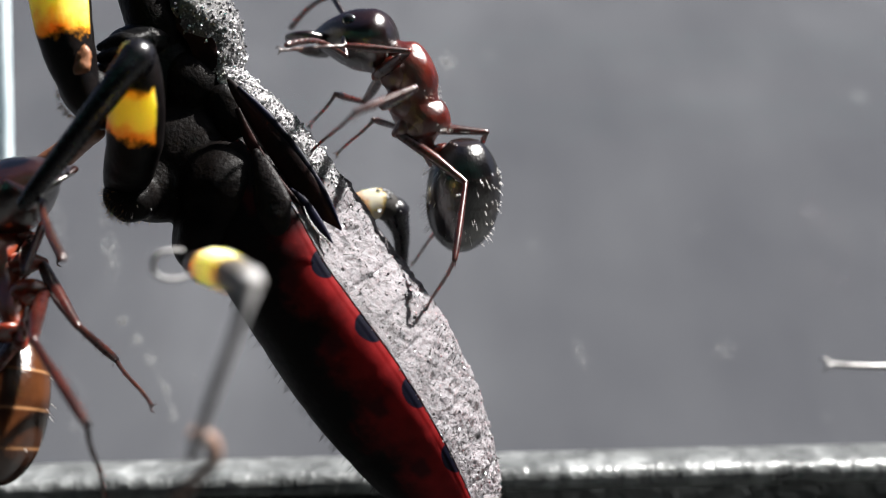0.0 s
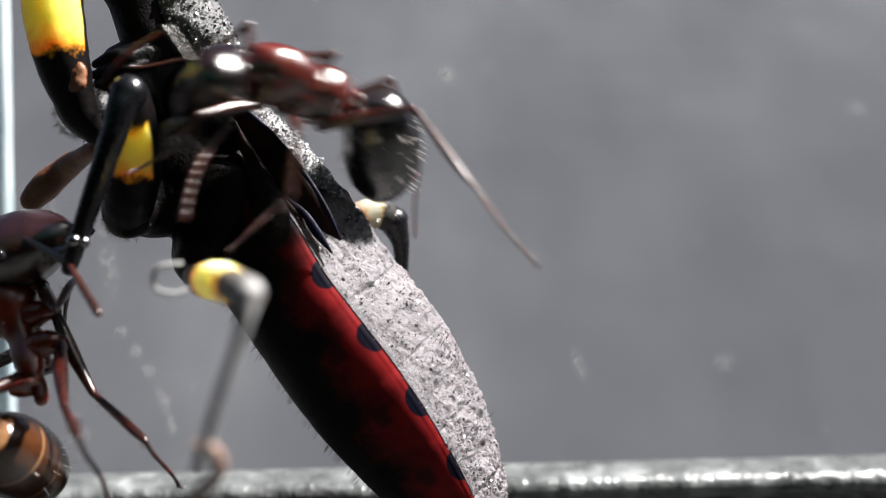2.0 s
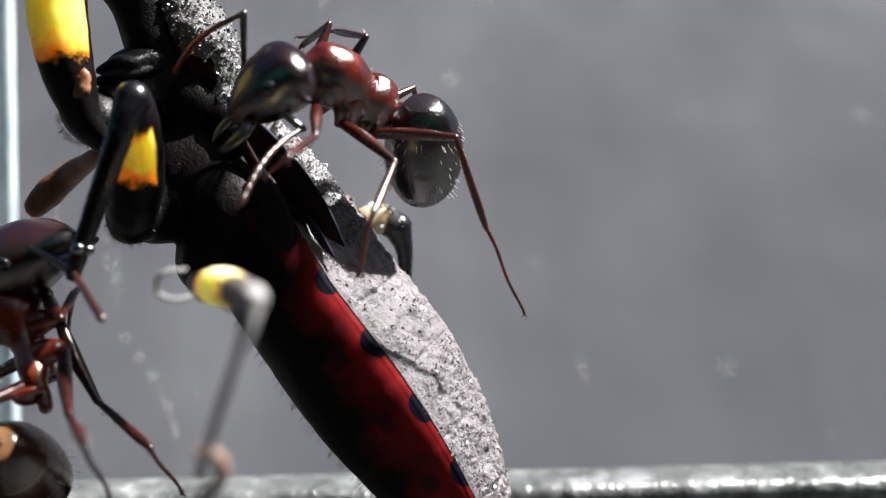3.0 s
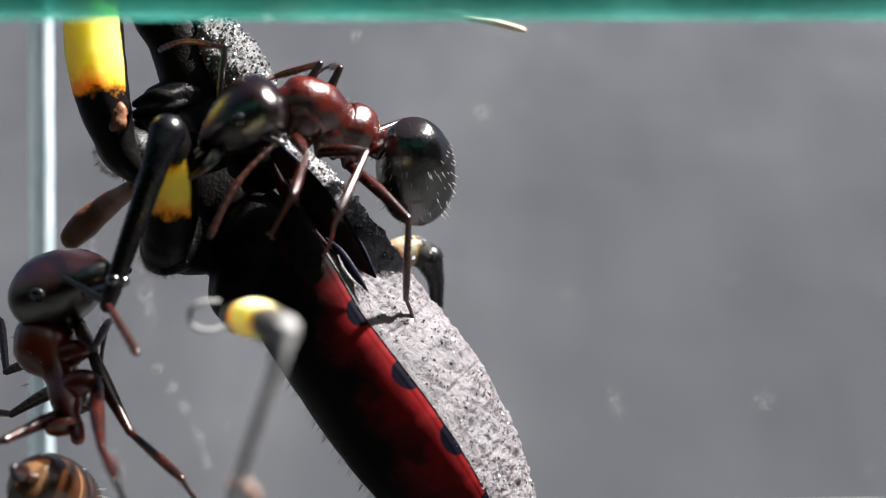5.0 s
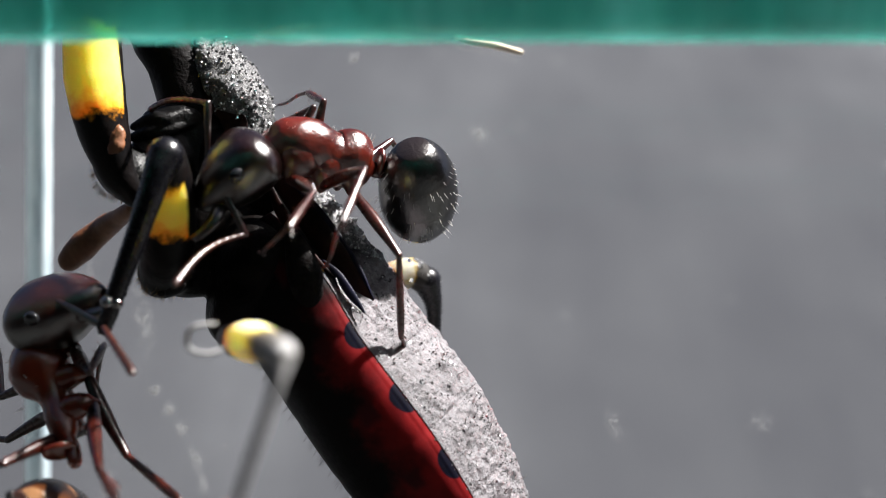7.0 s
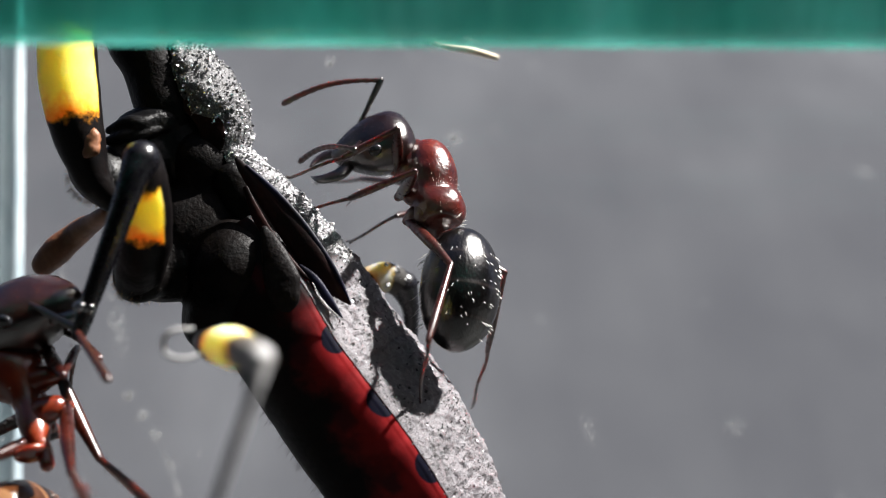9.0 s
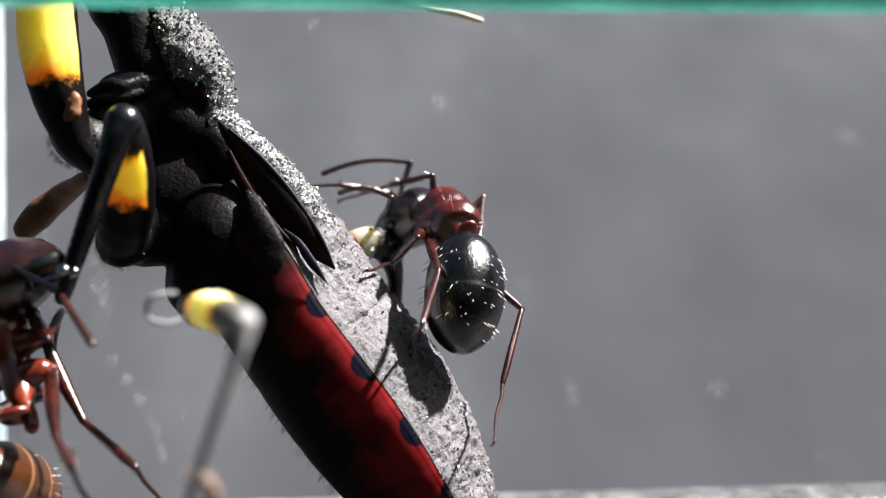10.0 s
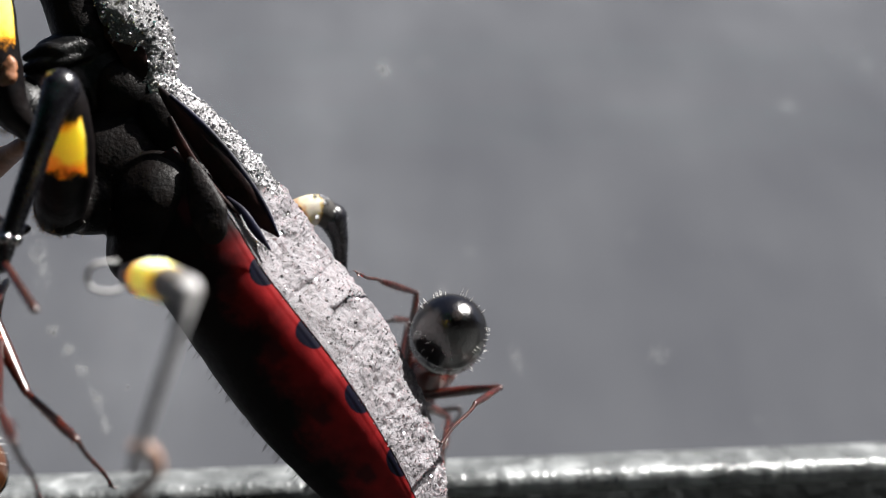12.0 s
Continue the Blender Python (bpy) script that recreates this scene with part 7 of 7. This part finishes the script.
    walk(far_ant["femur_R1"], [(0, mm(2.15, -0.42, -0.62, 0, -70, -121)), (0.5, mm(2.15, -0.42, -0.62, -1, -71, -120)), (1, mm(2.15, -0.42, -0.62, -1, -71, -120)), (1.5, mm(2.15, -0.42, -0.62, -1, -72, -119)), (4, mm(2.15, -0.42, -0.62, 8, -71, -129)), (12, mm(2.15, -0.42, -0.62, -65, -84, -55))])
    walk(far_ant["tibia_R1"], [(0, mm(1.85, -0.00, 0.00, -1, 45, -1)), (0.5, mm(1.85, 0.00, 0.00, -2, 45, -2)), (1, mm(1.85, 0.00, 0.00, -2, 45, -2)), (1.5, mm(1.85, 0.00, 0.00, -2, 45, -2)), (4, mm(1.85, 0.00, 0.00, -2, 41, -2)), (12, mm(1.85, 0.00, 0.00, -4, 51, -5))])
    walk(far_ant["tarsus_R1"], [(0, mm(2.98, -0.02, -1.13, 11, 42, 10)), (0.5, mm(2.98, -0.03, -1.14, 11, 43, 10)), (1, mm(2.98, -0.03, -1.14, 10, 42, 10)), (1.5, mm(2.97, -0.04, -1.14, 10, 43, 10)), (4, mm(3.05, -0.05, -1.05, 9, 39, 8)), (12, mm(2.85, -0.08, -1.25, 9, 48, 7))])
    walk(far_ant["femur_R2"], [(0, mm(1.35, -0.45, -0.68, 0, -71, 173)), (0.5, mm(1.35, -0.45, -0.68, -0, -70, 173)), (1, mm(1.35, -0.45, -0.68, -0, -70, 173)), (1.5, mm(1.35, -0.45, -0.68, -0, -70, 173)), (4, mm(1.35, -0.45, -0.68, -5, -63, 178)), (12, mm(1.35, -0.45, -0.68, 12, -70, 159))])
    walk(far_ant["tibia_R2"], [(0, mm(2.05, 0.00, 0.00, -0, 51, 1)), (0.5, mm(2.05, 0.00, 0.00, -0, 51, 1)), (1, mm(2.05, 0.00, 0.00, -0, 51, 1)), (1.5, mm(2.05, -0.00, 0.00, -0, 52, 1)), (4, mm(2.05, -0.00, 0.00, -1, 49, 0)), (12, mm(2.05, -0.00, 0.00, 3, 56, 5))])
    walk(far_ant["tarsus_R2"], [(0, mm(3.24, 0.01, -1.48, 5, 61, 7)), (0.5, mm(3.23, 0.02, -1.49, 6, 61, 7)), (1, mm(3.23, 0.02, -1.49, 6, 61, 7)), (1.5, mm(3.23, 0.02, -1.49, 6, 61, 8)), (4, mm(3.30, 0.00, -1.43, 5, 57, 6)), (12, mm(3.12, 0.09, -1.57, 14, 63, 16))])
    walk(far_ant["femur_R3"], [(0, mm(0.55, -0.42, -0.62, -0, -38, 141)), (0.5, mm(0.55, -0.42, -0.62, -1, -37, 142)), (1, mm(0.55, -0.42, -0.62, -1, -36, 143)), (1.5, mm(0.55, -0.42, -0.62, -2, -36, 144)), (4, mm(0.55, -0.42, -0.62, -6, -30, 151)), (12, mm(0.55, -0.42, -0.62, -3, -30, 145))])
    walk(far_ant["tibia_R3"], [(0, mm(2.40, -0.00, -0.00, 24, 22, 42)), (0.5, mm(2.40, 0.00, -0.00, 23, 22, 42)), (1, mm(2.40, -0.00, -0.00, 23, 21, 41)), (1.5, mm(2.40, -0.00, -0.00, 23, 21, 40)), (4, mm(2.40, 0.00, -0.00, 21, 17, 33)), (12, mm(2.40, 0.00, -0.00, 22, 15, 39))])
    walk(far_ant["tarsus_R3"], [(0, mm(4.04, 1.50, -0.91, 23, 23, 41)), (0.5, mm(4.07, 1.48, -0.89, 22, 22, 40)), (1, mm(4.09, 1.46, -0.87, 22, 22, 39)), (1.5, mm(4.11, 1.45, -0.86, 22, 22, 39)), (4, mm(4.32, 1.26, -0.70, 20, 17, 33)), (12, mm(4.20, 1.45, -0.64, 22, 16, 38))])
    walk(far_ant["scape_R"], [(0, mm(1.30, -0.50, 0.42, -1, -20, -94)), (0.5, mm(1.30, -0.50, 0.42, -1, -20, -94)), (1, mm(1.30, -0.50, 0.42, -1, -20, -94)), (1.5, mm(1.30, -0.50, 0.42, -1, -20, -94)), (4, mm(1.30, -0.50, 0.42, -1, -20, -94)), (12, mm(1.30, -0.50, 0.42, -1, -20, -94))])
    walk(far_ant["funiculus_R"], [(0, mm(1.19, -1.90, 0.94, -0, 21, -9)), (0.5, mm(1.19, -1.90, 0.94, -0, 21, -9)), (1, mm(1.19, -1.90, 0.94, -0, 21, -9)), (1.5, mm(1.19, -1.90, 0.94, -0, 21, -9)), (4, mm(1.19, -1.90, 0.94, -0, 21, -9)), (12, mm(1.19, -1.90, 0.94, -0, 21, -9))])
    walk(bug, [(0, bug_at(-0.05, 0, 1.5)), (0.5, bug_at(-0.05, -0.08, 1.5)), (1, bug_at(-0.02, 0.07, 0.2)), (1.5, bug_at(0, 0.02, 0)), (5.5, bug_at(0, 0, 0)), (7, bug_at(0, -0.02, 0)), (9, bug_at(0.04, -0.02, 0)), (12, bug_at(0.03, 0, 0))])
    walk(mid_leg, [(0, leg_at(mid_leg, -0.05, 0.5, 3)), (0.5, leg_at(mid_leg, -0.08, 0.62, 2)), (0.8, leg_at(mid_leg, 0, 0.05, 0)), (1.2, leg_at(mid_leg, 0, 0, 0)), (12, leg_at(mid_leg, 0, 0, 0))])
    walk(mid_tibia, [(0, tibia_at(14)), (0.5, tibia_at(14)), (0.8, tibia_at(0)), (12, tibia_at(0))])


motions()
